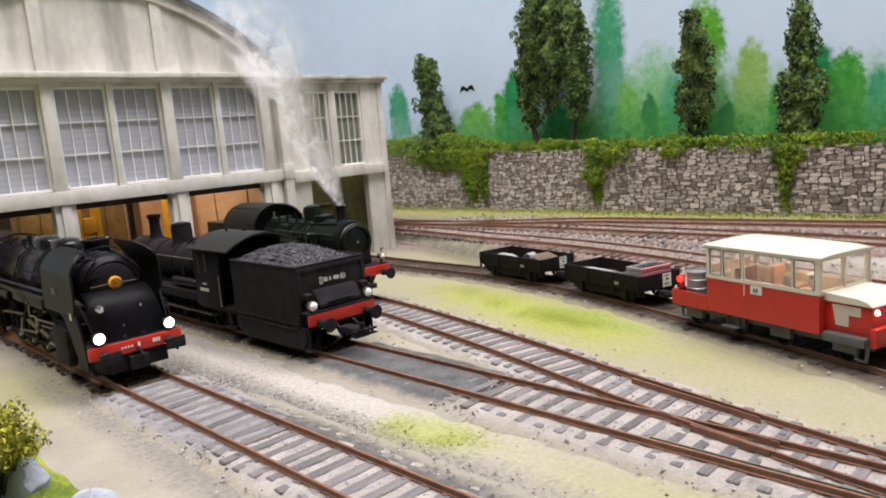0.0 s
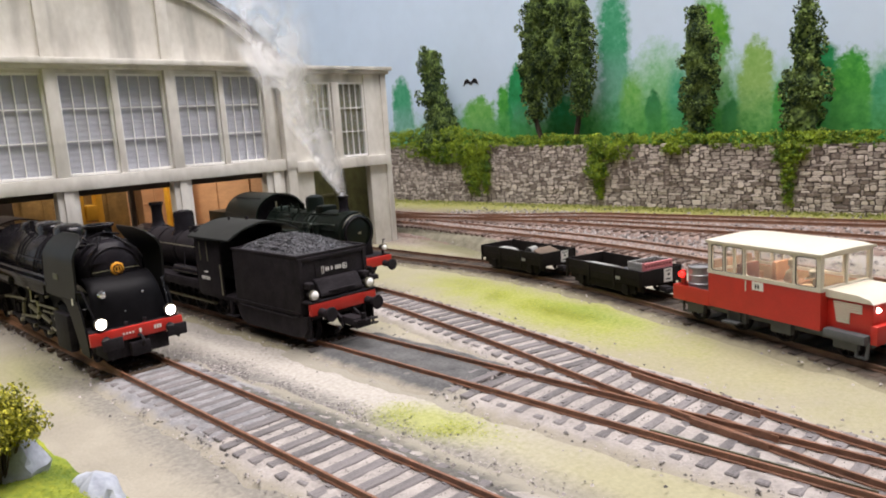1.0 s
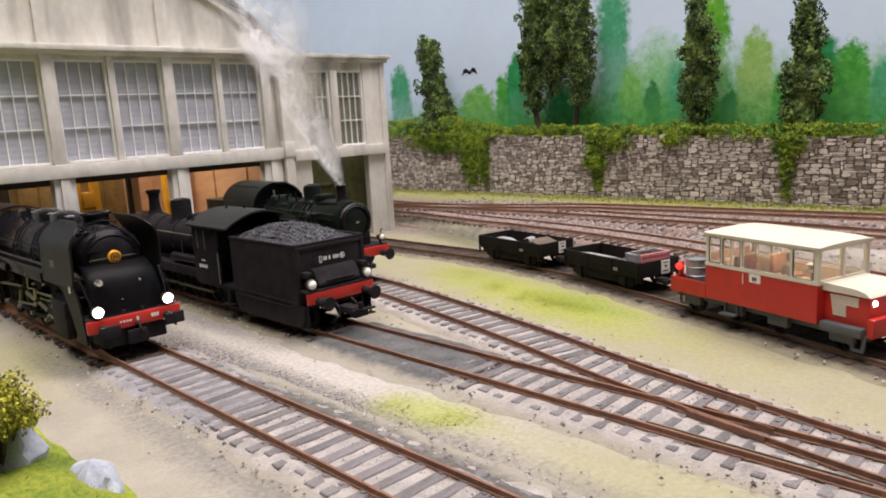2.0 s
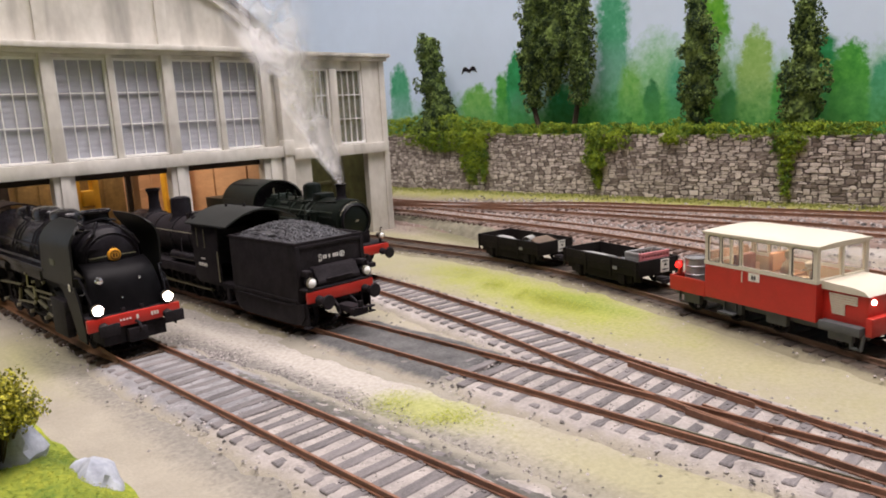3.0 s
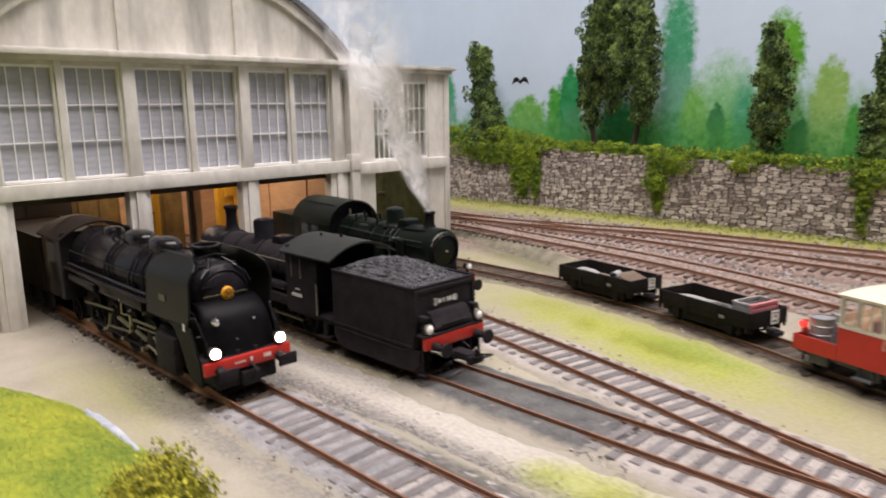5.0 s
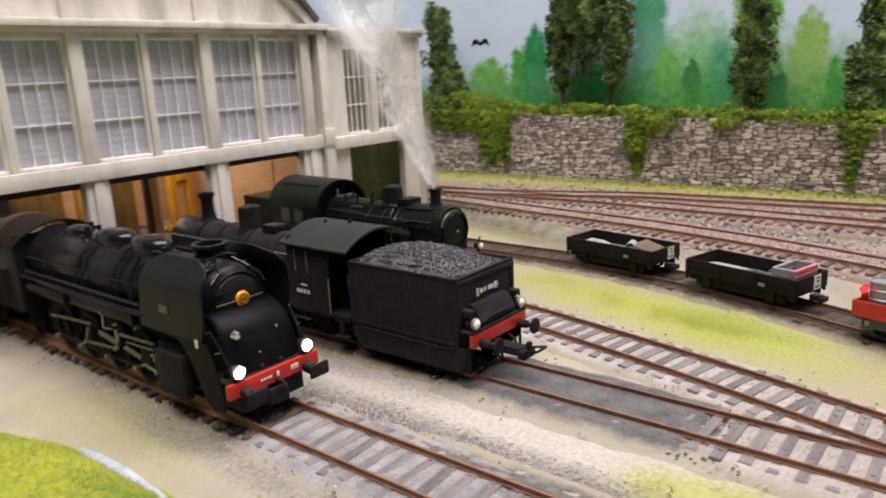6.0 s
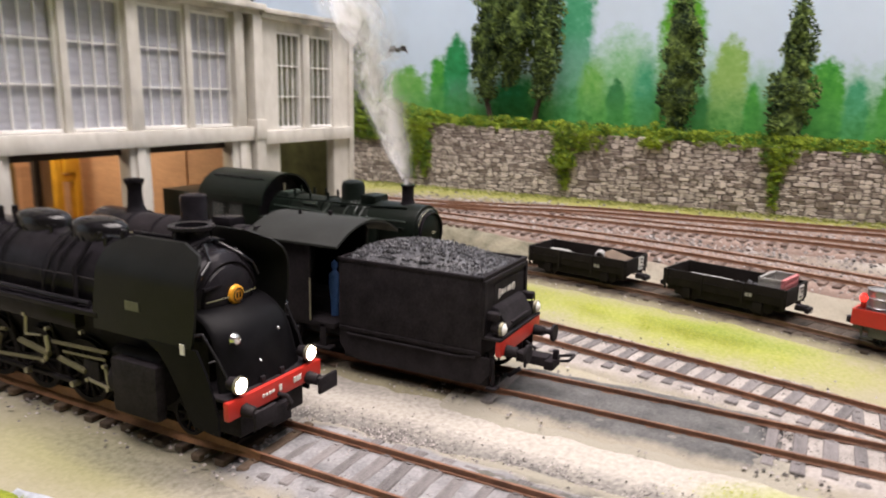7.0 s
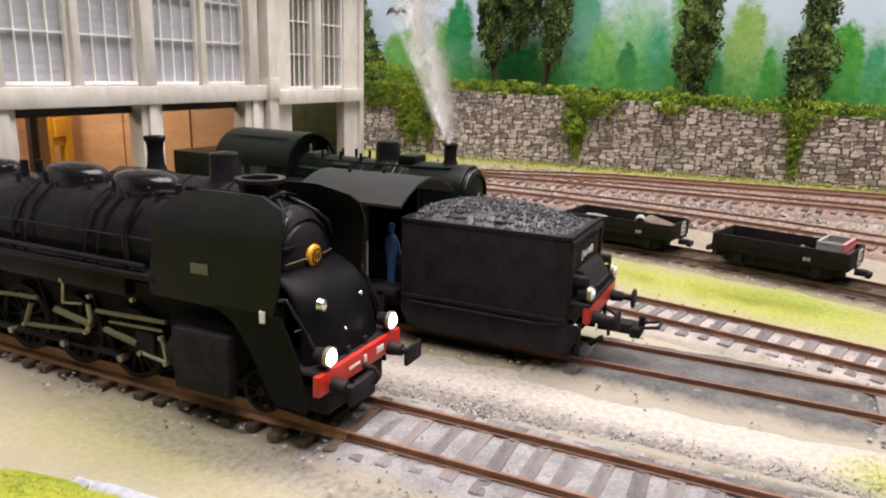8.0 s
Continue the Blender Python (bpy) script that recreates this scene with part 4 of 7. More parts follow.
    simple("top_pipe", root, M_GLOSS, pipes=[([(-0.5, 2.2, 4.2), (-0.75, 2.9, 4.25), (-0.55, 3.6, 4.35), (-0.3, 4.6, 4.42), (-0.35, 6, 4.4)], 0.05), ([(0.5, 2.2, 4.2), (0.75, 2.9, 4.25), (0.5, 3.8, 4.38), (0.3, 5, 4.42)], 0.05), ([(-0.7, 1.95, 3.95), (-0.4, 1.9, 4.2), (0.4, 1.9, 4.2), (0.7, 1.95, 3.95)], 0.06), ([(-0.85, 2.1, 4.02), (-0.6, 2.05, 4.3), (0.6, 2.05, 4.3), (0.85, 2.1, 4.02)], 0.05), ([(-0.2, 1.95, 4.1), (-0.1, 2.3, 4.55), (0.3, 2.3, 4.5), (0.4, 1.95, 4.1)], 0.035)])
    for y, x, z in ((5.0, -0.5, 4.33), (5.3, -0.35, 4.4), (7.1, -0.4, 4.4), (9.3, -0.5, 4.38), (10.0, -0.2, 4.46), (11.6, -0.45, 4.4)):
        simple("boiler_valve", root, M_GLOSS, rods=[((x, y, z - 0.15), (x, y, z + 0.12), 0.055, 0.045, 8), ((x - 0.1, y, z + 0.08), (x + 0.12, y, z + 0.08), 0.03, None, 6)])
    for y in (5.9, 6.25, 8.1, 8.5):
        simple("sand_pipe", root, M_BLACK, pipes=[([(-0.55, y, 4.35), (-0.95, y + 0.05, 4.0), (-1.2, y + 0.1, 3.4), (-1.22, y + 0.15, 2.95)], 0.032)])
    simple("smokebox_pipe", root, M_GLOSS, pipes=[([(-0.95, 1.75, 3.7), (-0.75, 1.72, 4.0), (-0.45, 1.78, 4.22), (-0.2, 2.2, 4.5)], 0.04)])
    simple("smokebox_pipe", root, M_GLOSS, pipes=[([(0.95, 1.75, 3.7), (0.78, 1.72, 4.0), (0.5, 1.78, 4.22), (0.3, 2.2, 4.45)], 0.04)])
    simple("smokebox_pipe", root, M_GLOSS, pipes=[([(-0.62, 1.85, 4.05), (-0.5, 2.4, 4.4), (-0.55, 3.1, 4.5)], 0.035)])
    simple("chimney_hood", root, M_GLOSS, pipes=[([(-0.5, 2.3, 4.5), (0, 2.22, 4.62), (0.5, 2.3, 4.5)], 0.035)])
    for s in (-1, 1):
        simple("hand_rail", root, M_SOOT, pipes=[([(s * 1.1, 4.4, 3.6), (s * 1.17, 8, 3.6), (s * 1.21, 12.3, 3.6)], 0.018)])
    for s in (-1, 1):
        # deflector plate with an inward-curled top and a raked front edge
        bm = bmesh.new()
        rows = []
        for k in range(13):
            z = 2.62 + 2.08 * k / 12
            bend = max(0, (z - 3.95) / 0.75)
            x = s * (1.44 - 0.52 * bend ** 1.7)
            front = 1.22 + 0.16 * ((z - 3.9) / 1.2) ** 2 + 0.7 * max(0, (z - 4.3) / 0.4) ** 3
            back = 4.35 - 0.35 * max(0, (z - 3.0) / 1.7) - 0.5 * max(0, (z - 4.4) / 0.3) ** 2
            rows.append([(x, front + (back - front) * j / 8, z) for j in range(9)])
        for off in (0, 0.07):
            vs = [[bm.verts.new((x - s * off, y, z)) for x, y, z in r] for r in rows]
            for a, b in zip(vs, vs[1:]):
                for j in range(8):
                    bm.faces.new((a[j], a[j + 1], b[j + 1], b[j]))
            if off == 0:
                first = vs
        rim = lambda g: g[0] + [r[-1] for r in g[1:]] + g[-1][-2::-1] + [r[0] for r in g[-2:0:-1]]
        ra, rb = rim(first), rim(vs)
        for i in range(len(ra)):
            k = (i + 1) % len(ra)
            bm.faces.new((ra[i], ra[k], rb[k], rb[i]))
        plate = part("smoke_deflector", bm, M_PLATE, root, "dull olive-black smoke deflector plate")
        bars(plate, s * 1.455, 3.25, 3.22, 1, 0.42, 0.2, 0, "L", "number_plate", mat("tarnished_plate", (0.12, 0.12, 0.09), 0.5, metal=0.4))
        bm = bmesh.new()
        slab(bm, [(1.24, 2.66), (2.75, 2.66), (2.35, 2.45), (2.08, 2.15), (1.86, 1.8), (1.66, 1.4), (1.42, 0.98), (0.72, 0.92), (0.72, 1.3), (0.84, 1.75), (1.0, 2.2)], s * 1.40, s * 1.455, "X")
        part("front_skirt", bm, M_APRON, root)
        bars(root, s * 1.475, 1.66, 2.52, 1, 0.12, 0.22, 0, "L", "lamp_bracket")
        simple("front_hand_rail", root, M_GLOSS, pipes=[([(s * 1.42, 1.3, 2.96), (s * 1.28, 1.22, 2.95), (s * 1.22, 0.85, 2.4), (s * 1.14, 0.55, 1.8)], 0.036)])
        simple("ladder_rung", root, M_GLOSS, rods=[((s * 1.23, 0.9, 2.45), (s * 1.4, 0.95, 2.45), 0.02)])
        simple("running_board", root, M_BLACK, boxes=[(min(s * 1.0, s * 1.46), max(s * 1.0, s * 1.46), 4.2, 12.6, 2.86, 2.98), (min(s * 1.05, s * 1.3), max(s * 1.05, s * 1.3), 5.2, 11.8, 2.4, 2.8)])
        simple("feed_pipe", root, M_BLACK, pipes=[([(s * 1.3, 4.6, 3.1), (s * 1.34, 8, 3.12), (s * 1.3, 12.3, 3.1)], 0.06), ([(s * 0.75, 5.2, 4.35), (s * 1.12, 5.3, 3.8), (s * 1.2, 5.2, 3.0)], 0.06)])
        bm = bmesh.new()
        rod(bm, (s * 1.0, 2.6, 1.42), (s * 1.0, 4.1, 1.42), 0.40, None, 24)
        rod(bm, (s * 1.0, 2.6, 1.98), (s * 1.0, 4.15, 1.98), 0.2, None, 18)
        part("cylinder", bm, M_SOOT, root)
        simple("cylinder_casing", root, M_SOOT, boxes=[(min(s * 1.2, s * 1.47), max(s * 1.2, s * 1.47), 2.46, 3.85, 0.8, 2.05)], bevel=0.06)
        for y, r, sp in ((2.2, 0.46, 10), (5.6, 0.8, 14), (7.35, 0.8, 14), (9.1, 0.8, 14), (10.85, 0.8, 14), (13.3, 0.5, 10)):
            wheel(root, s * 0.78, y, r, M_SOOT, sp)
        X = s * 1.08
        flat = lambda a, b, w: ((X, a[0], a[1]), (X, b[0], b[1]), w, None, 6)
        link = lambda d, *p: [((X + s * 0.17, a, b), (X + s * 0.17, c, e), d, None, 6) for (a, b), (c, e) in zip(p, p[1:])]
        simple("coupling_rod", root, M_SOOT, rods=[flat((5.6, 0.95), (10.85, 0.95), 0.075)])
        simple("main_rod", root, M_DULL, rods=link(0.07, (5.03, 1.39), (5.95, 1.55)) + link(0.075, (6.33, 1.57), (7.46, 1.74)))
        simple("slide_bar", root, M_DULL, rods=link(0.05, (4.2, 2.0), (6.16, 1.92)) + link(0.035, (4.3, 1.8), (5.8, 1.74)))
        simple("eccentric_rod", root, M_DULL, rods=link(0.05, (6.51, 1.39), (8.51, 1.22)) + link(0.06, (8.25, 1.74), (8.51, 1.22)))
        simple("return_crank", root, M_DULL, rods=link(0.05, (7.98, 1.91), (9.3, 1.83), (10.9, 1.7)))
        simple("expansion_link", root, M_STEEL, rods=link(0.03, (7.11, 2.44), (7.2, 1.93), (6.59, 2.0)) + link(0.055, (6.4, 2.02), (6.36, 1.7), (6.51, 1.39)))
        simple("combination_lever", root, M_STEEL, rods=link(0.045, (4.33, 1.66), (4.24, 1.13)) + link(0.04, (4.94, 1.22), (4.24, 1.13)))
        for y, z in ((8.51, 1.22), (6.51, 1.39), (4.24, 1.13), (4.33, 1.66), (4.94, 1.22), (7.11, 2.46), (6.3, 2.22), (5.03, 2.35)):
            simple("rod_pin", root, M_STEEL, turns=[([(0, -0.05), (0.05, -0.05), (0.05, 0.05), (0, 0.06)], (X + s * 0.2, y, z), "X", 10)])
        simple("crosshead", root, M_SOOT, boxes=[(min(X + s * 0.02, X + s * 0.16), max(X + s * 0.02, X + s * 0.16), 4.6, 5.1, 1.2, 1.7)], bevel=0.03)
        simple("crank_pin", root, M_STEEL, turns=[([(0, -0.1), (0.075, -0.1), (0.075, 0.1), (0, 0.1)], (X + s * 0.08, y, 0.95), "X", 12) for y in (5.6, 7.35, 9.1, 10.85)])
        simple("sand_pipe", root, M_SOOT, pipes=[([(s * 1.0, y, 2.4), (s * 0.95, y - 0.2, 1.4), (s * 0.8, y - 0.6, 0.5)], 0.035) for y in (6.6, 8.3, 10.1)])
        simple("air_tank", root, M_BLACK, rods=[((s * 1.15, 9.4, 2.5), (s * 1.15, 12.2, 2.5), 0.26, None, 18)])
    cab = simple("cab", root, M_BLACK, boxes=[(-1.48, -1.38, 12.6, 14.9, 1.5, 4.1), (1.38, 1.48, 12.6, 14.9, 1.5, 4.1), (-1.45, 1.45, 12.55, 12.68, 1.5, 4.3)])
    bm = bmesh.new()
    arched_roof(bm, 1.55, 12.3, 15.3, 4.05, 0.62)
    part("cab_roof", bm, M_BROWNTENDER, cab)
    simple("cab_window", cab, M_PANE, boxes=[(-1.5, -1.47, 13.3, 14.3, 3.0, 3.8), (1.47, 1.5, 13.3, 14.3, 3.0, 3.8)], bevel=0.0)
    return root


big_engine()


def tender_body(root, y0, y1, z1, material, wheels, half=1.45):
    simple("tank", root, material, boxes=[(-half, half, y0, y1, 1.35, z1)], bevel=0.05)
    simple("tank_rim", root, material, boxes=[(-half - 0.02, half + 0.02, y0 - 0.02, y0 + 0.08, z1 - 0.03, z1 + 0.07), (-half - 0.02, half + 0.02, y1 - 0.08, y1 + 0.02, z1 - 0.03, z1 + 0.07), (-half - 0.02, -half + 0.08, y0, y1, z1 - 0.03, z1 + 0.07), (half - 0.08, half + 0.02, y0, y1, z1 - 0.03, z1 + 0.07)], bevel=0.02)
    simple("frame", root, M_SOOT, boxes=[(-1.2, -1.1, y0 - 0.1, y1, 0.5, 1.4), (1.1, 1.2, y0 - 0.1, y1, 0.5, 1.4), (-1.1, 1.1, y0, y1, 1.15, 1.4)])
    for y in wheels:
        for s in (-1, 1):
            wheel(root, s * 0.78, y, 0.5, M_SOOT, 10)
        for x in (-1.38, 1.2):
            simple("axle_box", root, M_SOOT, boxes=[(x, x + 0.18, y - 0.22, y + 0.22, 0.65, 1.2)], bevel=0.04)


root = thing("tender", "dark brown-black tender coupled behind the large locomotive", "tender", (8.35, 38.2, 0))
tender_body(root, 0.3, 7.5, 3.7, M_BROWNTENDER, (1.4, 3.2, 5.0, 6.6))

# -- the coal tender that faces the yard --
root = thing("tender", "black coal tender with red buffer beam and heaped coal", "tender", (14.07, 19.95, 0))
tender_body(root, 0.55, 4.9, 3.36, M_SOOT, (1.1, 2.6, 4.1))
simple("buffer_beam", root, M_RED, "red buffer beam", boxes=[(-1.38, 1.38, 0.05, 0.2, 1.42, 1.82)])
simple("footplate", root, M_SOOT, boxes=[(-1.4, 1.4, 0.05, 0.7, 1.82, 1.9)])
bm = bmesh.new()
slab(bm, [(0.56, 1.92), (0.12, 1.95), (0.10, 2.06), (0.36, 2.5), (0.56, 2.56)], -0.9, 0.9, "X")
bmesh.ops.bevel(bm, geom=list(bm.edges), offset=0.025, segments=2, affect="EDGES")
part("tool_box", bm, M_SOOT, root, "sloped black tool box")
simple("step_rail", root, M_SOOT, boxes=[(-0.55, 0.55, 0.08, 0.16, 2.1, 2.15)], bevel=0.01)
simple("end_frame", root, M_SOOT, boxes=[(-1.43, -1.28, 0.49, 0.56, 1.9, 3.32), (1.28, 1.43, 0.49, 0.56, 1.9, 3.32), (-1.28, 1.28, 0.49, 0.56, 3.2, 3.32)], bevel=0.02)
for s in (-1, 1):
    simple("lamp_housing", root, M_SOOT, boxes=[(s * 1.17 - 0.13, s * 1.17 + 0.13, 0.2, 0.54, 2.3, 2.5)], bevel=0.04)
    # plated lower side that hides most of the wheels
    bm = bmesh.new()
    slab(bm, [(0.3, 1.36), (0.3, 0.95), (0.55, 0.66), (1.0, 0.58), (4.3, 0.58), (4.7, 0.72), (4.9, 1.0), (4.9, 1.36)], s * 1.36, s * 1.42, "X")
    part("side_valance", bm, M_SOOT, root)
    simple("side_pipe", root, M_SOOT, pipes=[([(s * 1.45, 0.7, 1.35), (s * 1.46, 1.2, 1.28), (s * 1.46, 4.6, 1.3)], 0.035)])
    simple("corner_step", root, M_SOOT, boxes=[(min(s * 1.2, s * 1.46), max(s * 1.2, s * 1.46), 0.12, 0.4, 0.55, 0.6), (min(s * 1.3, s * 1.36), max(s * 1.3, s * 1.36), 0.22, 0.3, 0.6, 1.4)], bevel=0.01)
for x in (-0.98, 0.98):
    buffer(root, x, 0.05, 1.5, -1, 0.25, 0.5)
for x in (-1.17, 1.17):
    lamp(root, x, 0.08, 2.1, 0.18, -1, False, 0.2)
    simple("lamp_handle", root, M_SOOT, pipes=[([(x - 0.1, 0.2, 2.25), (x - 0.08, 0.2, 2.45), (x + 0.08, 0.2, 2.45), (x + 0.1, 0.2, 2.25)], 0.022)])
bm = bmesh.new()
for b in ((-0.5, -0.48, 2.68, 2.92), (-0.42, -0.40, 2.68, 2.92), (-0.48, -0.42, 2.68, 2.7), (-0.48, -0.42, 2.9, 2.92)):
    box(bm, b[0], b[1], 0.518, 0.542, b[2], b[3])
part("lettering", bm, M_LETTER, root)
for x, n in ((-0.33, 2), (-0.1, 1), (0.08, 3)):
    bars(root, x, 0.53, 2.74, n, 0.055, 0.13, 0.03, "F")
bm = bmesh.new()
turned(bm, [(0.075, -0.012), (0.105, -0.012), (0.105, 0.012), (0.075, 0.012)], (0.47, 0.53, 2.8), "Y", 20)
box(bm, 0.44, 0.49, 0.518, 0.542, 2.75, 2.85)
part("lettering", bm, M_LETTER, root)
simple("end_panel", root, M_SOOT, boxes=[(-0.75, 0.75, 0.535, 0.56, 2.6, 3.1)], bevel=0.0)
simple("coupler", root, M_SOOT, boxes=[(-0.22, 0.22, -0.75, 0.1, 0.95, 1.2), (-0.3, 0.3, -0.95, -0.7, 0.9, 1.15), (-0.07, 0.07, -1.0, -0.85, 1.1, 1.4)], pipes=[([(-0.22, -0.9, 1.15), (-0.24, -1.35, 1.25), (0.24, -1.35, 1.25), (0.22, -0.9, 1.15)], 0.04)], rods=[((-0.4, -0.1, 0.85), (-0.4, 0.2, 0.6), 0.06)])
simple("brake_hose", root, M_SOOT, pipes=[([(-0.35, 0.05, 1.35), (-0.38, -0.2, 1.2), (-0.36, -0.22, 0.9)], 0.04), ([(0.35, 0.05, 1.35), (0.38, -0.2, 1.2), (0.36, -0.22, 0.9)], 0.04)])
for x in (-1.48, 1.44):
    simple("side_rib", root, M_SOOT, boxes=[(x, x + 0.04, 0.58, 4.88, 1.42, 1.5)], bevel=0.01)

# the heap of coal, every lump its own
coal = bmesh.new()
rng = random.Random(5)
nx, ny = 15, 25
rows = []
for j in range(ny):
    v = j / (ny - 1)
    row = []
    for i in range(nx):
        u = 2 * i / (nx - 1) - 1
        dome = (1 - abs(u) ** 2.4) * (1 - abs(2 * v - 1.1) ** 2.2 * 0.8)
        row.append(coal.verts.new((1.33 * u, 0.66 + 4.15 * v, 3.30 + 0.52 * max(0, dome) + 0.05 * noise.noise((u * 5, v * 12, 2)))))
    rows.append(row)
for a, b in zip(rows, rows[1:]):
    for i in range(nx - 1):
        coal.faces.new((a[i], a[i + 1], b[i + 1], b[i]))
surface = [v.co.copy() for v in coal.verts]
for _ in range(3200):
    j, i = rng.random() * (ny - 1.001), rng.random() * (nx - 1.001)
    p = surface[int(j) * nx + int(i)].lerp(surface[int(j + 1) * nx + int(i + 1)], 0.5) + Vector((rng.uniform(-0.09, 0.09), rng.uniform(-0.09, 0.09), rng.uniform(-0.02, 0.03)))
    r = rng.uniform(0.025, 0.065)
    m = Matrix.Translation(p) @ Euler((rng.random() * 6, rng.random() * 6, rng.random() * 6)).to_matrix().to_4x4() @ Matrix.Diagonal((r, r * rng.uniform(0.6, 1), r * rng.uniform(0.5, 0.9), 1))
    vs = [coal.verts.new(m @ Vector(c)) for c in ((1, 0.2, 0.1), (-1, -0.1, 0.2), (0.1, 1, -0.2), (-0.2, -1, 0.1), (0.2, 0, 1), (0, 0.1, -1))]
    for a, b, c in ((0, 2, 4), (2, 1, 4), (1, 3, 4), (3, 0, 4), (2, 0, 5), (1, 2, 5), (3, 1, 5), (0, 3, 5)):
        coal.faces.new((vs[a], vs[b], vs[c]))
ob = tagged(part("coal_heap", coal, M_COAL, smooth=False), "heap of dull black coal lumps filling the tender", "coal", kind="stuff")
ob.location = Vector((14.07, 19.95, 0)) * S


# -- the small engine in front of that tender --
root = thing("steam_locomotive", "small black steam locomotive with tall chimney and dome", "locomotive", (14.07, 19.95, 0))
cab = simple("cab", root, M_SOOT, boxes=[(-1.44, -1.36, 5.9, 7.95, 1.4, 3.75), (1.36, 1.44, 5.9, 7.95, 1.4, 3.75), (-1.4, 1.4, 7.85, 7.95, 1.4, 3.95), (-1.4, 1.4, 5.1, 7.9, 1.3, 1.45)], bevel=0.01)
bm = bmesh.new()
arched_roof(bm, 1.58, 4.85, 8.15, 3.72, 0.52)
part("cab_roof", bm, M_ROOF, cab, "dusty grey-black arched cab roof")
simple("roof_vent", cab, M_SOOT, rods=[((0.1, 6.3, 4.2), (0.1, 6.3, 4.36), 0.06), ((-0.2, 7.2, 4.2), (-0.2, 7.2, 4.34), 0.05)])
simple("cab_window", cab, M_STEEL, boxes=[(-1.46, -1.44, 6.9, 6.95, 2.75, 3.5), (-1.46, -1.44, 7.5, 7.55, 2.75, 3.5)], bevel=0.0)
for x in (-1.5, 1.5):
    simple("grab_rail", cab, M_STEEL, rods=[((x, 5.85, 1.5), (x, 5.85, 2.7), 0.025)])
bars(cab, -1.455, 7.55, 2.0, 4, 0.12, 0.13, 0.06, "L")
bars(cab, -1.455, 7.3, 2.28, 1, 0.3, 0.05, 0.06, "L")
for x in (-1.5, 1.2):
    simple("step", cab, M_SOOT, boxes=[(x, x + 0.3, 5.2, 5.8, 0.7, 0.76), (x + 0.1, x + 0.2, 5.4, 5.6, 0.7, 1.4)], bevel=0.01)
simple("backhead", cab, M_SOOT, boxes=[(-0.75, 0.75, 7.4, 7.9, 1.5, 3.3)], rods=[((-0.3, 7.3, 3.0), (0.4, 7.3, 2.9), 0.04), ((0.45, 7.38, 2.4), (0.45, 7.3, 2.4), 0.15)])
bm = bmesh.new()
boiler(bm, 7.9, 16.3, 0.86, 0.86, 2.75)
barrel = part("boiler", bm, M_SOOT, root)
for y in (9.4, 11.2, 13.0):
    simple("boiler_band", barrel, M_BLACK, turns=[([(0.8, 0), (0.89, 0), (0.89, 0.08), (0.8, 0.08)], (0, y, 2.75), "Y", 36)])
simple("smokebox", root, M_BLACK, turns=[([(0.84, 0), (0.93, 0.04), (0.93, 1.9), (0.8, 2.0), (0.3, 2.15), (0, 2.18)], (0, 14.3, 2.75), "Y", 36)])
simple("dome", root, M_BLACK, turns=[([(0.62, -0.1), (0.5, 0.06), (0.45, 0.16), (0.45, 0.82), (0.41, 0.92), (0.2, 0.98), (0, 0.98)], (0, 11.8, 3.48), "Z", 28)])
simple("chimney", root, M_BLACK, turns=[([(0.5, -0.1), (0.34, 0.1), (0.27, 0.3), (0.24, 0.75), (0.27, 1.0), (0.33, 1.08), (0.33, 1.2), (0.24, 1.2), (0.2, 0.3)], (0, 14.65, 3.55), "Z", 26)])
simple("sand_box", root, M_BLACK, boxes=[(-0.35, 0.35, 9.9, 10.7, 3.5, 3.85)], bevel=0.08)
simple("running_board", root, M_SOOT, boxes=[(-1.4, -0.8, 7.9, 16.6, 1.75, 1.85), (0.8, 1.4, 7.9, 16.6, 1.75, 1.85)], bevel=0.01)
simple("frame", root, M_SOOT, boxes=[(-0.6, 0.6, 5.2, 16.6, 0.8, 1.9)])
simple("buffer_beam", root, M_RED, "red front buffer beam", boxes=[(-1.38, 1.38, 16.6, 16.75, 1.42, 1.82)])
for s in (-1, 1):
    simple("air_tank", root, M_BLACK, rods=[((s * 1.1, 8.3, 2.1), (s * 1.1, 10.6, 2.1), 0.2, None, 16)])
    simple("valance", root, M_SOOT, boxes=[(min(s * 1.36, s * 1.42), max(s * 1.36, s * 1.42), 7.9, 16.5, 1.5, 1.78)], bevel=0.01)
    simple("sand_pipe", root, M_SOOT, pipes=[([(s * 0.4, 10.3, 3.5), (s * 0.9, 10.2, 2.7), (s * 1.0, 10.0, 1.9)], 0.03)])
for s in (-1, 1):
    for y in (7.4, 9.2, 11.0, 12.8):
        wheel(root, s * 0.78, y, 0.66, M_SOOT, 12)
    simple("coupling_rod", root, M_DULL, rods=[((s * 1.05, 7.4, 0.9), (s * 1.05, 12.8, 0.9), 0.07, None, 6)])
    simple("cylinder", root, M_SOOT, rods=[((s * 1.15, 14.2, 1.2), (s * 1.15, 15.5, 1.2), 0.36, None, 20)])
    simple("hand_rail", root, M_STEEL, pipes=[([(s * 0.98, 8.1, 3.1), (s * 0.98, 16.0, 3.1)], 0.02)])


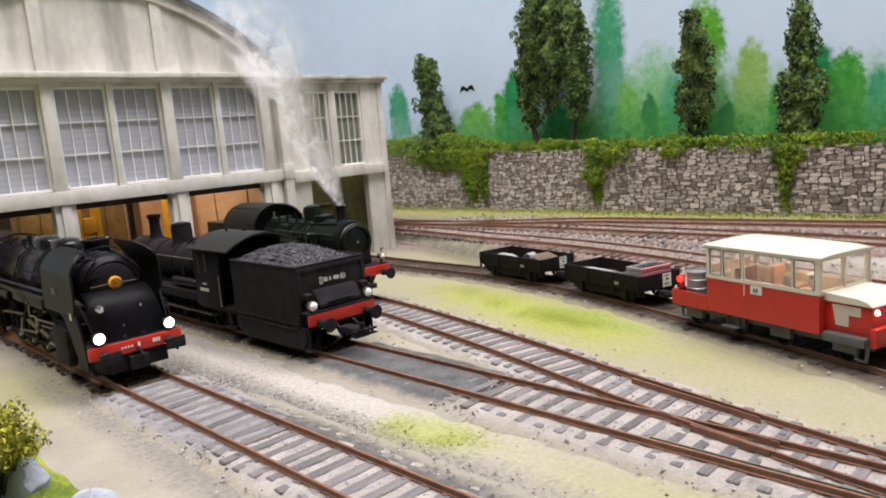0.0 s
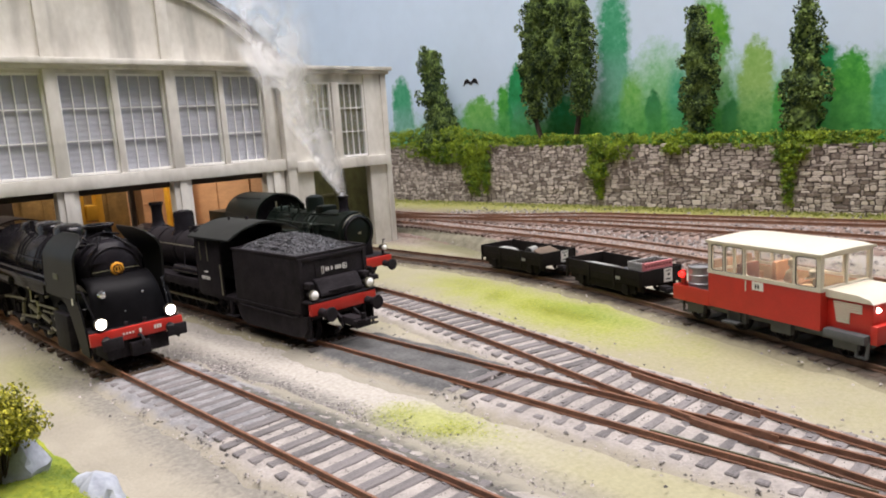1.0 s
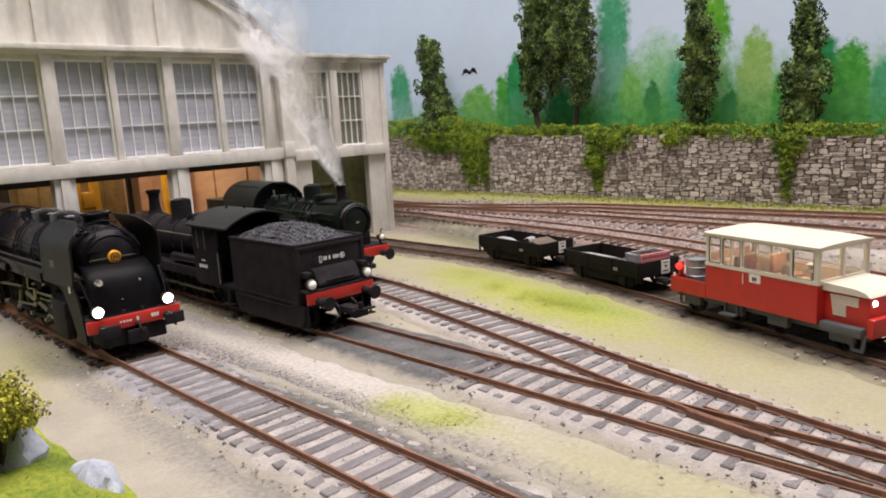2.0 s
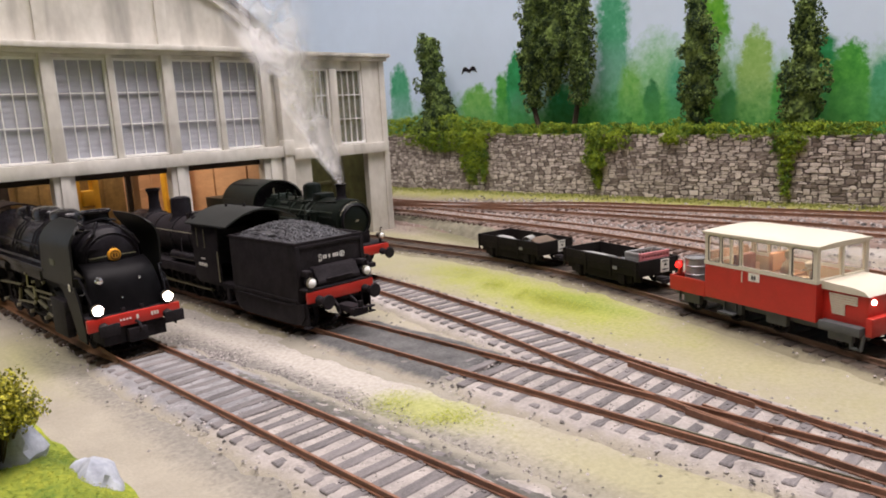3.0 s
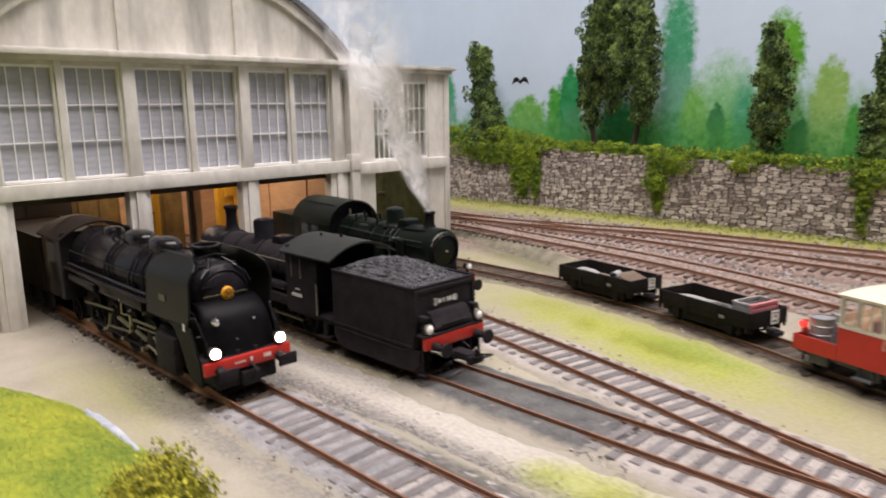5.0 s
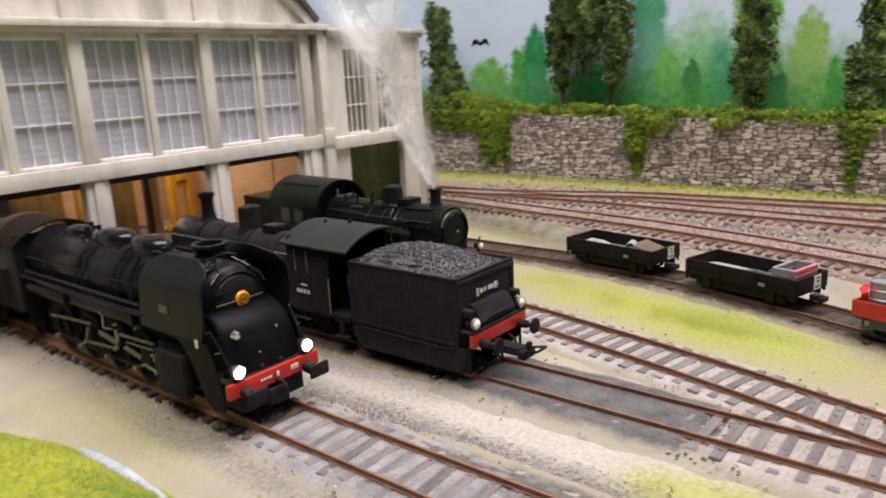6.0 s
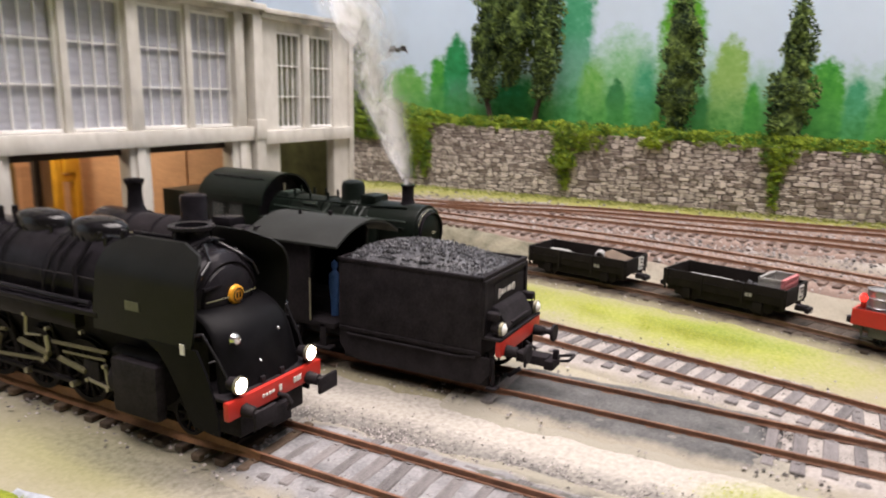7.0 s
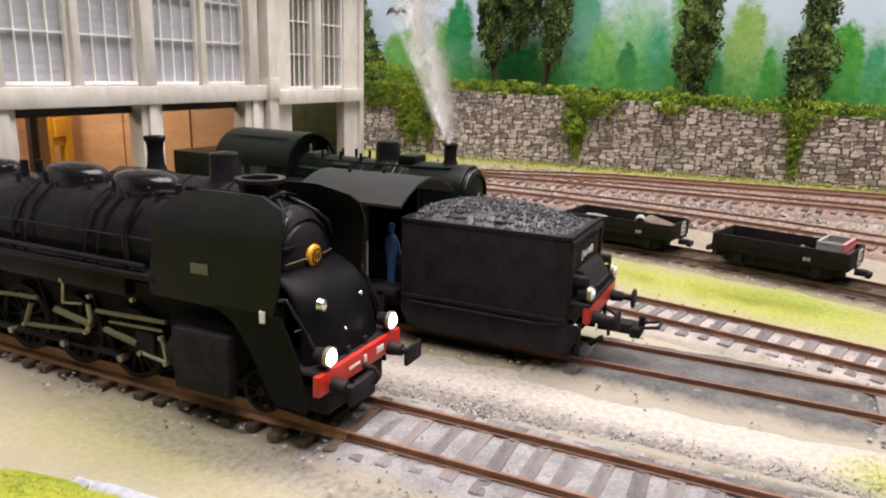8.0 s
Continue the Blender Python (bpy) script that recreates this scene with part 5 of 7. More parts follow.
def figurine(x, y, z, turn, coat, label="small toy driver in blue overalls standing in the cab", size=1.0):
    """A toy driver as one plain shape."""
    bm = bmesh.new()
    turned(bm, [(0, 0), (0.14, 0.0), (0.15, 0.4), (0.19, 0.75), (0.23, 1.05), (0.2, 1.3), (0.08, 1.4), (0.07, 1.45), (0.12, 1.52), (0.12, 1.66), (0, 1.74)], (0, 0, 0), "Z", 14)
    rod(bm, (0.2, 0, 1.25), (0.28, -0.12, 0.8), 0.06)
    rod(bm, (-0.2, 0, 1.25), (-0.28, -0.12, 0.8), 0.06)
    ob = tagged(part("figurine", bm, coat), label, "figurine", group="toy figures")
    ob.location, ob.rotation_euler, ob.scale = Vector((x, y, z)) * S, (0, 0, radians(turn)), (0.8 * size, 0.8 * size, size)


M_BLUE = mat("blue_doll_paint", (0.07, 0.17, 0.42), 0.7, vary=0.3, scale=4, bump=0.1)
figurine(13.4, 25.56, 1.45, 90, M_BLUE, size=0.95)
figurine(14.3, 25.4, 1.45, 200, M_BLUE)


# -- the tank engine standing on the curve --
root = thing("steam_locomotive", "dark green tank locomotive with round cab, steaming", "locomotive", (19.16, 25.1, 0), -3.6)
simple("frame", root, M_SOOT, boxes=[(-0.6, 0.6, 0.3, 13.6, 0.8, 1.8), (-1.35, 1.35, 0.15, 13.6, 1.8, 1.9)])
simple("buffer_beam", root, M_RED, "red buffer beam", boxes=[(-1.38, 1.38, 0.05, 0.2, 1.42, 1.84)])
bars(root, -0.9, 0.03, 1.55, 3, 0.1, 0.14, 0.06, "F")
for x in (-0.98, 0.98):
    buffer(root, x, 0.05, 1.5, -1, 0.25, 0.5)
for x in (-1.1, 1.1):
    lamp(root, x, 0.15, 2.2, 0.15, -1, False, 0.3)
    simple("lamp_handle", root, M_SOOT, pipes=[([(x, 0.25, 2.3), (x, 0.22, 2.55), (x + 0.1, 0.22, 2.55)], 0.025)])
simple("coupling_hook", root, M_SOOT, boxes=[(-0.2, 0.2, -0.5, 0.1, 1.0, 1.2)], pipes=[([(0, 0, 1.5), (0, -0.3, 1.5), (0, -0.35, 1.2)], 0.05)])
bm = bmesh.new()
turned(bm, [(0, -0.22), (0.4, -0.2), (0.75, -0.1), (0.82, 0.0), (0.93, 0.0), (0.95, 0.08), (0.95, 2.1), (0.88, 2.15)], (0, 0.65, 3.0), "Y", 40)
part("smokebox", bm, M_GREEN, root)
simple("smokebox_saddle", root, M_SOOT, boxes=[(-0.8, 0.8, 0.6, 2.6, 1.9, 2.5)], bevel=0.08)
simple("smokebox_door_ring", root, M_BLACK, turns=[([(0.66, -0.2), (0.7, -0.22), (0.74, -0.18), (0.72, -0.1)], (0, 0.65, 3.0), "Y", 40)])
simple("door_handle", root, M_STEEL, rods=[((0, 0.42, 3.0), (0, 0.36, 3.0), 0.05), ((-0.1, 0.37, 2.97), (0.1, 0.37, 3.03), 0.01)])
simple("front_hand_rail", root, M_STEEL, pipes=[([(0.85 * math.cos(radians(a)), 0.5, 3.0 + 0.85 * math.sin(radians(a))) for a in range(20, 161, 20)], 0.009)])
bm = bmesh.new()
boiler(bm, 2.75, 7.6, 0.86, 0.9, 2.98)
barrel = part("boiler", bm, M_GREEN, root)
for y in (3.4, 5.0, 6.6):
    simple("boiler_band", barrel, M_GREEN, turns=[([(0.84, 0), (0.93, 0), (0.93, 0.08), (0.84, 0.08)], (0, y, 2.98), "Y", 36)])
simple("chimney", root, M_BLACK, turns=[([(0.4, -0.1), (0.25, 0.06), (0.21, 0.2), (0.22, 0.6), (0.27, 0.66), (0.27, 0.72), (0.19, 0.72), (0.17, 0.2)], (0, 1.5, 3.9), "Z", 26)])
simple("dome", root, M_GREEN, turns=[([(0.6, -0.15), (0.48, 0.02), (0.44, 0.1), (0.44, 0.55), (0.38, 0.7), (0.2, 0.77), (0, 0.78)], (0, 4.0, 3.83), "Z", 28)])
simple("sand_box", root, M_GREEN, boxes=[(-0.4, 0.4, 2.65, 3.35, 3.7, 4.15)], bevel=0.1)
simple("boiler_fitting", root, M_GREEN, rods=[((0.3, y, 3.7), (0.3, y, 4.12), 0.05) for y in (5.0, 5.6, 6.2, 6.9)] + [((-0.4, y, 3.7), (-0.4, y, 4.08), 0.05) for y in (4.9, 5.8, 6.6)], pipes=[([(-0.5, 1.2, 3.85), (-0.6, 3, 3.8), (-0.7, 7.4, 3.75)], 0.035), ([(-0.95, 1.0, 3.2), (-1.0, 7.5, 3.2)], 0.025)])
simple("boiler_pipe", root, M_GLINTGREEN, pipes=[([(-0.88, 1.0, 3.42), (-0.9, 4.2, 3.4), (-0.86, 7.3, 3.45)], 0.025)])
simple("boiler_pipe", root, M_GLINTGREEN, pipes=[([(-0.45, 3.7, 3.85), (-0.8, 3.8, 3.5), (-0.95, 3.85, 3.1)], 0.03)])
simple("injector", root, M_GLINTGREEN, rods=[((-0.62, 5.2, 3.62), (-0.62, 5.9, 3.62), 0.11, None, 12)])
simple("air_pump", root, M_GREEN, rods=[((-1.02, 2.3, 2.5), (-1.02, 2.3, 3.4), 0.2, None, 14)])
for s in (-1, 1):
    simple("side_tank", root, M_GREEN, boxes=[(min(s * 0.92, s * 1.42), max(s * 0.92, s * 1.42), 3.6, 7.6, 1.9, 3.05)], bevel=0.06)
    for y in (2.2, 4.6, 6.3, 8.0, 11.0):
        wheel(root, s * 0.78, y, 0.45 if y in (2.2, 11.0) else 0.72, M_SOOT, 12)
    simple("cylinder", root, M_SOOT, rods=[((s * 1.15, 1.4, 1.2), (s * 1.15, 2.8, 1.2), 0.36, None, 20)])
cab = simple("cab", root, M_GREEN, boxes=[(-1.42, 1.42, 7.6, 10.9, 1.9, 1.96)], bevel=0.01)
for x in (-1.38, 1.38):
    simple("cab_side", cab, M_GREEN, boxes=[(x - 0.04, x + 0.04, 7.6, 10.9, 1.96, 3.7)], bevel=0.01)
bm = bmesh.new()
n = 24
up = [(1.45 * math.sin(radians(-90 + 180 * i / n)), 3.45 + 1.17 * math.cos(radians(-90 + 180 * i / n))) for i in range(n + 1)]
slab(bm, up + [(x * 0.94, 3.45 + (z - 3.45) * 0.94) for x, z in up[::-1]], 7.4, 11.0)
part("cab_roof", bm, M_GREEN, cab, "round barrel-shaped dark green cab roof")
bm = bmesh.new()
slab(bm, [(x * 0.9, 3.45 + (z - 3.45) * 0.9) for x, z in up] + [(1.3, 1.9), (-1.3, 1.9)], 7.9, 8.0)
part("spectacle_plate", bm, M_SOOT, cab)
simple("spectacle_window", cab, M_SOOT, turns=[([(0.22, 0), (0.3, 0), (0.3, 0.05), (0.22, 0.05)], (x, 7.85, 3.95), "Y", 20) for x in (-0.65, 0.65)])
simple("coal_bunker", root, M_GREEN, boxes=[(-1.35, 1.35, 10.9, 13.4, 1.9, 3.65)], bevel=0.06)
for x in (-0.98, 0.98):
    simple("feed_pipe", root, M_GLINTGREEN, pipes=[([(x * 0.45, 3.35, 3.82), (x * 0.85, 3.3, 3.55), (x * 1.02, 3.2, 3.0), (x * 1.05, 3.1, 2.2)], 0.035), ([(x * 0.6, 4.6, 3.72), (x * 0.95, 4.7, 3.35), (x * 1.0, 4.8, 3.05)], 0.03)])
    simple("sand_pipe", root, M_GLINTGREEN, pipes=[([(x * 0.42, 2.8, 3.75), (x * 0.9, 2.7, 3.4), (x * 1.02, 2.6, 2.4)], 0.028), ([(x * 0.42, 3.1, 3.75), (x * 0.92, 3.1, 3.35), (x * 1.04, 3.2, 2.5)], 0.028)])
    simple("clack_valve", root, M_GLINTGREEN, rods=[((x * 0.9, 2.95, 3.35), (x * 1.08, 2.95, 3.35), 0.09, None, 10)])
    simple("cab_window", cab, M_PANE, boxes=[(x * 1.452 - 0.004, x * 1.452 + 0.004, 8.5, 9.2, 2.7, 3.4), (x * 1.452 - 0.004, x * 1.452 + 0.004, 9.5, 10.2, 2.7, 3.4)], bevel=0.0)
    for y in (8.5, 9.5):
        simple("window_frame", cab, M_SOOT, boxes=[(x * 1.462 - 0.012, x * 1.462 + 0.012, y - 0.06, y + 0.76, z, z + 0.06) for z in (2.64, 3.4)] + [(x * 1.462 - 0.012, x * 1.462 + 0.012, q, q + 0.06, 2.7, 3.4) for q in (y - 0.06, y + 0.7)], bevel=0.0)
simple("roof_rail", cab, M_SOOT, pipes=[([(-0.9, 7.8, 4.42), (-0.9, 10.6, 4.42)], 0.025)])
simple("turret", root, M_GLINTGREEN, boxes=[(-0.5, 0.5, 6.9, 7.3, 3.75, 3.95)], bevel=0.05)
simple("whistle", root, M_STEEL, rods=[((-0.35, 7.2, 3.85), (-0.35, 7.2, 4.25), 0.045)])

# ---- wagons ----
M_BOARD = mat("grey_timber", (0.20, 0.17, 0.13), 0.8, vary=0.3, scale=2, bump=0.3)
M_TARP = mat("grey_white_sheet", (0.30, 0.30, 0.29), 0.8, vary=0.25, scale=2, bump=0.3)
M_PINK = mat("faded_pink_crate", (0.58, 0.20, 0.21), 0.7, vary=0.2, scale=2, bump=0.1)


def wagon(x, y, turn, label, length, width):
    root = thing("flat_wagon", label, "wagon", (x, y, 0), turn, group="low-sided wagons")
    h, w = length / 2, width / 2
    simple("floor", root, M_BOARD, boxes=[(-w + 0.06, w - 0.06, -h + 0.06, h - 0.06, 0.9, 0.98)], bevel=0.01)
    for s in (-1, 1):
        side = simple("side_board", root, M_WAGON, boxes=[(min(s * w, s * (w - 0.08)), max(s * w, s * (w - 0.08)), -h, h, 0.9, 1.5)], bevel=0.015)
        simple("strap", side, M_WAGON, boxes=[(min(s * w, s * (w + 0.05)), max(s * w, s * (w + 0.05)), k * h - 0.05, k * h + 0.05, 0.72, 1.5) for k in (-0.95, -0.33, 0.33, 0.95)] + [(min(s * w, s * (w + 0.025)), max(s * w, s * (w + 0.025)), -h, h, 1.17, 1.2)], bevel=0.01)
        bars(side, s * (w + 0.012) if s > 0 else -w - 0.012, -h * 0.38, 1.05, 2, 0.1, 0.14, 0.03, "L", "stencil_mark", M_TARP)
        end = simple("end_board", root, M_WAGON, boxes=[(-w + 0.08, w - 0.08, min(s * h, s * (h - 0.08)), max(s * h, s * (h - 0.08)), 0.9, 1.5)], bevel=0.015)
        simple("sole_bar", root, M_WAGON, boxes=[(min(s * 0.72, s * 0.84), max(s * 0.72, s * 0.84), -h + 0.1, h - 0.1, 0.66, 0.9)], bevel=0.01)
        simple("coupler", root, M_SOOT, boxes=[(-0.16, 0.16, min(s * h, s * (h + 0.4)), max(s * h, s * (h + 0.4)), 0.65, 0.85), (-0.24, 0.24, min(s * (h + 0.35), s * (h + 0.5)), max(s * (h + 0.35), s * (h + 0.5)), 0.62, 0.8)])
        simple("side_frame", root, M_WAGON, boxes=[(min(s * 0.86, s * 0.92), max(s * 0.86, s * 0.92), -h * 0.8, h * 0.8, 0.55, 0.9)], bevel=0.01)
        for yy in (-h * 0.58, h * 0.58):
            wheel(root, s * 0.76, yy, 0.33, M_SOOT, 8)
            simple("axle_box", root, M_WAGON, boxes=[(min(s * 0.88, s * 1.02), max(s * 0.88, s * 1.02), yy - 0.16, yy + 0.16, 0.5, 0.88)], bevel=0.03)
        if s < 0:
            bm = bmesh.new()
            box(bm, 0.1, 0.52, -h - 0.03, -h - 0.005, 0.95, 1.46)
            tag = part("label_plate", bm, M_LETTER, end, "white label plate")
            bars(tag, 0.17, -h - 0.035, 1.36, 4, 0.045, 0.05, 0.025, "F", "printing", M_GREY)
            bars(tag, 0.27, -h - 0.035, 1.2, 1, 0.1, 0.08, 0.04, "F", "printing", M_SOOT)
            bars(tag, 0.17, -h - 0.035, 1.03, 4, 0.045, 0.06, 0.025, "F", "printing", M_GREY)
    return root


W1, W2 = (26.4, 21.95, -10.5), (25.05, 15.95, -16.3)
wagon(*W1, "low black open wagon carrying grey sheets and a board", 4.55, 2.06)
wagon(*W2, "low black open wagon with a pink crate", 4.55, 2.06)


def on_wagon(w, dx, dy, z):
    p = Matrix.Rotation(radians(w[2]), 4, "Z") @ Vector((dx, dy, 0))
    return Vector((w[0] + p.x, w[1] + p.y, z - 0.12)) * S


def load(name, label, category, bm, m, w, dx, dy, z, turn=0):
    ob = tagged(part(name, bm, m), label, category)
    ob.location, ob.rotation_euler = on_wagon(w, dx, dy, z), (0, 0, radians(w[2] + turn))


bm = bmesh.new()
grid = [[bm.verts.new((0.45 * u, 0.7 * v, 0.42 * math.sqrt(max(0, 1 - 0.8 * u * u - 0.75 * v * v)) + 0.12 * noise.noise((u * 2.5, v * 2.5, 1)) + 0.05 * noise.noise((u * 7, v * 7, 4)))) for u in [i / 7 - 1 for i in range(15)]] for v in [j / 8 - 1 for j in range(17)]]
for a, b in zip(grid, grid[1:]):
    for i in range(14):
        bm.faces.new((a[i], a[i + 1], b[i + 1], b[i]))
load("tarpaulin", "crumpled grey-white sheet heaped in the wagon", "tarpaulin", bm, M_TARP, W1, -0.2, 1.2, 1.1)
bm = bmesh.new()
box(bm, -0.6, 0.6, -0.55, 0.55, 0, 0.06, 0.01)
bmesh.ops.transform(bm, matrix=Matrix.Rotation(radians(14), 4, "X"), verts=bm.verts)
load("plank", "brown timber board leaning in the wagon", "board", bm, mat("brown_board", (0.12, 0.085, 0.06), 0.8, vary=0.3, scale=2), W1, 0.2, -1.3, 1.42)
bm = bmesh.new()
turned(bm, [(0.18, -0.3), (0.2, -0.28), (0.2, 0.28), (0.18, 0.3)], (0, 0, 0.3), "X", 14)
load("pipe_section", "short pale pipe lying in the wagon", "pipe", bm, M_TARP, W1, -0.3, -0.75, 1.22, 20)
bm = bmesh.new()
box(bm, -0.3, 0.3, -0.75, 0.75, 0, 0.05, 0.01)
bmesh.ops.transform(bm, matrix=Matrix.Rotation(radians(10), 4, "Y"), verts=bm.verts)
load("board", "pale board lying across the wagon", "board", bm, M_TARP, W2, -0.45, 0.7, 1.45)
bm = bmesh.new()
for _ in range(60):
    r = rng.uniform(0.06, 0.13)
    bmesh.ops.create_icosphere(bm, subdivisions=1, radius=r, matrix=Matrix.Translation((rng.gauss(0, 0.25), rng.gauss(0, 0.3), rng.uniform(0, 0.22))))
load("gravel_heap", "small heap of dark gravel in the wagon", "gravel", bm, M_COAL, W2, 0.1, -0.5, 1.1)


def crate(w, dx, dy, z):
    root = thing("crate", "pink and grey slatted plastic crate standing in the wagon", "crate", (0, 0, 0))
    root.location, root.rotation_euler = on_wagon(w, dx, dy, z), (0, 0, radians(w[2]))
    for m, x0, x1, y0, y1 in ((M_PINK, -0.75, 0.75, -0.05, 0.05), (M_TARP, -0.75, 0.75, 0.75, 0.83), (M_TARP, -0.75, -0.67, 0.05, 0.75), (M_TARP, 0.67, 0.75, 0.05, 0.75)):
        for k in range(4):
            bm = bmesh.new()
            box(bm, x0, x1, y0, y1, 0.2 * k, 0.2 * k + 0.09)
            part("slat", bm, m, root)
        for k in range(10):
            u = k / 9
            bm = bmesh.new()
            if x1 - x0 > y1 - y0:
                x = x0 + u * (x1 - x0 - 0.08)
                box(bm, x, x + 0.08, y0 + 0.01, y1 - 0.01, 0, 0.68)
            else:
                y = y0 + u * (y1 - y0 - 0.06)
                box(bm, x0 + 0.01, x1 - 0.01, y, y + 0.06, 0, 0.68)
            part("upright", bm, m, root)


crate(W2, 0.1, -1.95, 1.15)

# ---- the red and cream railcar ----
M_SEAT = mat("brown_seat", (0.16, 0.05, 0.03), 0.7, vary=0.2, scale=3)
M_INNER = mat("tan_inner_lining", (0.50, 0.36, 0.22), 0.7, vary=0.15, scale=2)
M_TAIL = plain("lit_red_lamp", (1.0, 0.02, 0.015), 0.3, glow=3.5)
car = thing("railcar", "red and cream inspection railcar with glazed cabin", "railcar", (22.28, 8.45, 0), -17.6)
HW, HL = 1.14, 1.98
def tub(bm, hx, hy, z0, z1, t):
    """Four walls in one piece round the middle, open above and below."""
    rings = [[bm.verts.new((sx * (hx - d), sy * (hy - d), z)) for sx, sy in ((-1, -1), (1, -1), (1, 1), (-1, 1))] for d, z in ((0, z0), (0, z1), (t, z1), (t, z0))]
    for a, b in zip(rings, rings[1:] + rings[:1]):
        for k in range(4):
            bm.faces.new((a[k], a[(k + 1) % 4], b[(k + 1) % 4], b[k]))


bm = bmesh.new()
tub(bm, HW, HL, 1.03, 2.12, 0.07)
part("body", bm, M_RED, car, "red lower body")
simple("floor", car, M_GREY, boxes=[(-HW + 0.05, HW - 0.05, -HL + 0.05, HL - 0.05, 1.0, 1.1)], bevel=0.0)
bm = bmesh.new()
tub(bm, HW + 0.02, HL + 0.02, 2.12, 2.23, 0.11)
part("waist_rail", bm, M_CREAM, car)
bm = bmesh.new()
tub(bm, HW, HL, 3.06, 3.14, 0.08)
part("head_rail", bm, M_CREAM, car)
M_RUBBER = plain("black_rubber", (0.02, 0.02, 0.02), 0.6)
POSTS = [HL, HL - 0.16 * 2 * HL, HL - 0.35 * 2 * HL, HL - 0.79 * 2 * HL, -HL]
for s in (-1, 1):
    for i, yy in enumerate(POSTS):
        t = 0.07 if i in (0, 4) else 0.045
        yc = yy - t if i == 0 else yy + t if i == 4 else yy
        simple("pillar", car, M_CREAM, boxes=[(min(s * HW, s * (HW - 0.08)), max(s * HW, s * (HW - 0.08)), yc - t, yc + t, 2.23, 3.06)], bevel=0.0)
    for i, (a, b) in enumerate(zip(POSTS, POSTS[1:])):
        lo, hi = b + 0.045 + (0.09 if i == 3 else 0), a - 0.045 - (0.09 if i == 0 else 0)
        X0, X1 = min(s * (HW - 0.005), s * (HW - 0.06)), max(s * (HW - 0.005), s * (HW - 0.06))
        # rounded corners of the opening, the rubber strip round it and the pane
        r, zl, zh = 0.09, 2.23, 3.06
        loop, win = [], bmesh.new()
        for cy, cz, k in ((hi - r, zh - r, 0), (lo + r, zh - r, 1), (lo + r, zl + r, 2), (hi - r, zl + r, 3)):
            arc = [(cy + r * math.cos(radians(90 * k + 18 * q)), cz + r * math.sin(radians(90 * k + 18 * q))) for q in range(6)]
            tip = (hi if k in (0, 3) else lo, zh if k < 2 else zl)
            slab(win, [tip] + arc, X0, X1, "X")
            loop += arc
        win = part("side_window", win, M_CREAM, car, "cabin window with rounded corners")
        bm = bmesh.new()
        pipe(bm, [(s * (HW - 0.01), y, z) for y, z in loop + loop[:1]], 0.01 if i == 2 else 0.018, 6)
        part("rubber_strip", bm, M_RUBBER, win)
        simple("pane", win, M_PANE, boxes=[(s * (HW - 0.04) - 0.005, s * (HW - 0.04) + 0.005, lo, hi, zl, zh)], bevel=0.0).visible_shadow = False
        if i == 1:
            mid = (lo + hi) / 2
            simple("window_bar", win, M_CREAM, boxes=[(X0, X1, mid - 0.03, mid + 0.03, zl, zh)], bevel=0.0)
for yy in (-HL, HL):
    d = 1 if yy > 0 else -1
    for xx in (-HW + 0.1, 0.0, HW - 0.1):
        simple("pillar", car, M_CREAM, boxes=[(xx - 0.05, xx + 0.05, min(yy, yy - d * 0.08), max(yy, yy - d * 0.08), 2.23, 3.06)], bevel=0.01)
    for xx in (-0.53, 0.53):
        simple("end_window", car, M_PANE, boxes=[(xx - 0.43, xx + 0.43, yy - d * 0.045, yy - d * 0.035, 2.23, 3.06)], bevel=0.0).visible_shadow = False
# domed roof
bm = bmesh.new()
n, mlen = 16, 14
rows = []
for j in range(mlen + 1):
    v = 2 * j / mlen - 1
    row = []
    for i in range(n + 1):
        u = 2 * i / n - 1
        e = (1 - abs(u) ** 4) * (1 - abs(v) ** 6)
        row.append(bm.verts.new(((HW + 0.06) * u, (HL + 0.08) * v, 3.19 + 0.07 * (1 - u * u) * (1 - 0.3 * v * v) + 0.10 * e ** 0.5)))
    rows.append(row)
low = [[bm.verts.new((v.co.x * 0.99, v.co.y * 0.99, 3.11)) for v in r] for r in rows]
for g in (rows, low):
    for a, b in zip(g, g[1:]):
        for i in range(n):
            bm.faces.new((a[i], a[i + 1], b[i + 1], b[i]))
rim = lambda g: g[0] + [r[-1] for r in g[1:]] + g[-1][-2::-1] + [r[0] for r in g[-2:0:-1]]
ra, rb = rim(rows), rim(low)
for i in range(len(ra)):
    k = (i + 1) % len(ra)
    bm.faces.new((ra[i], ra[k], rb[k], rb[i]))
part("roof", bm, M_CREAM, car, "domed cream roof")
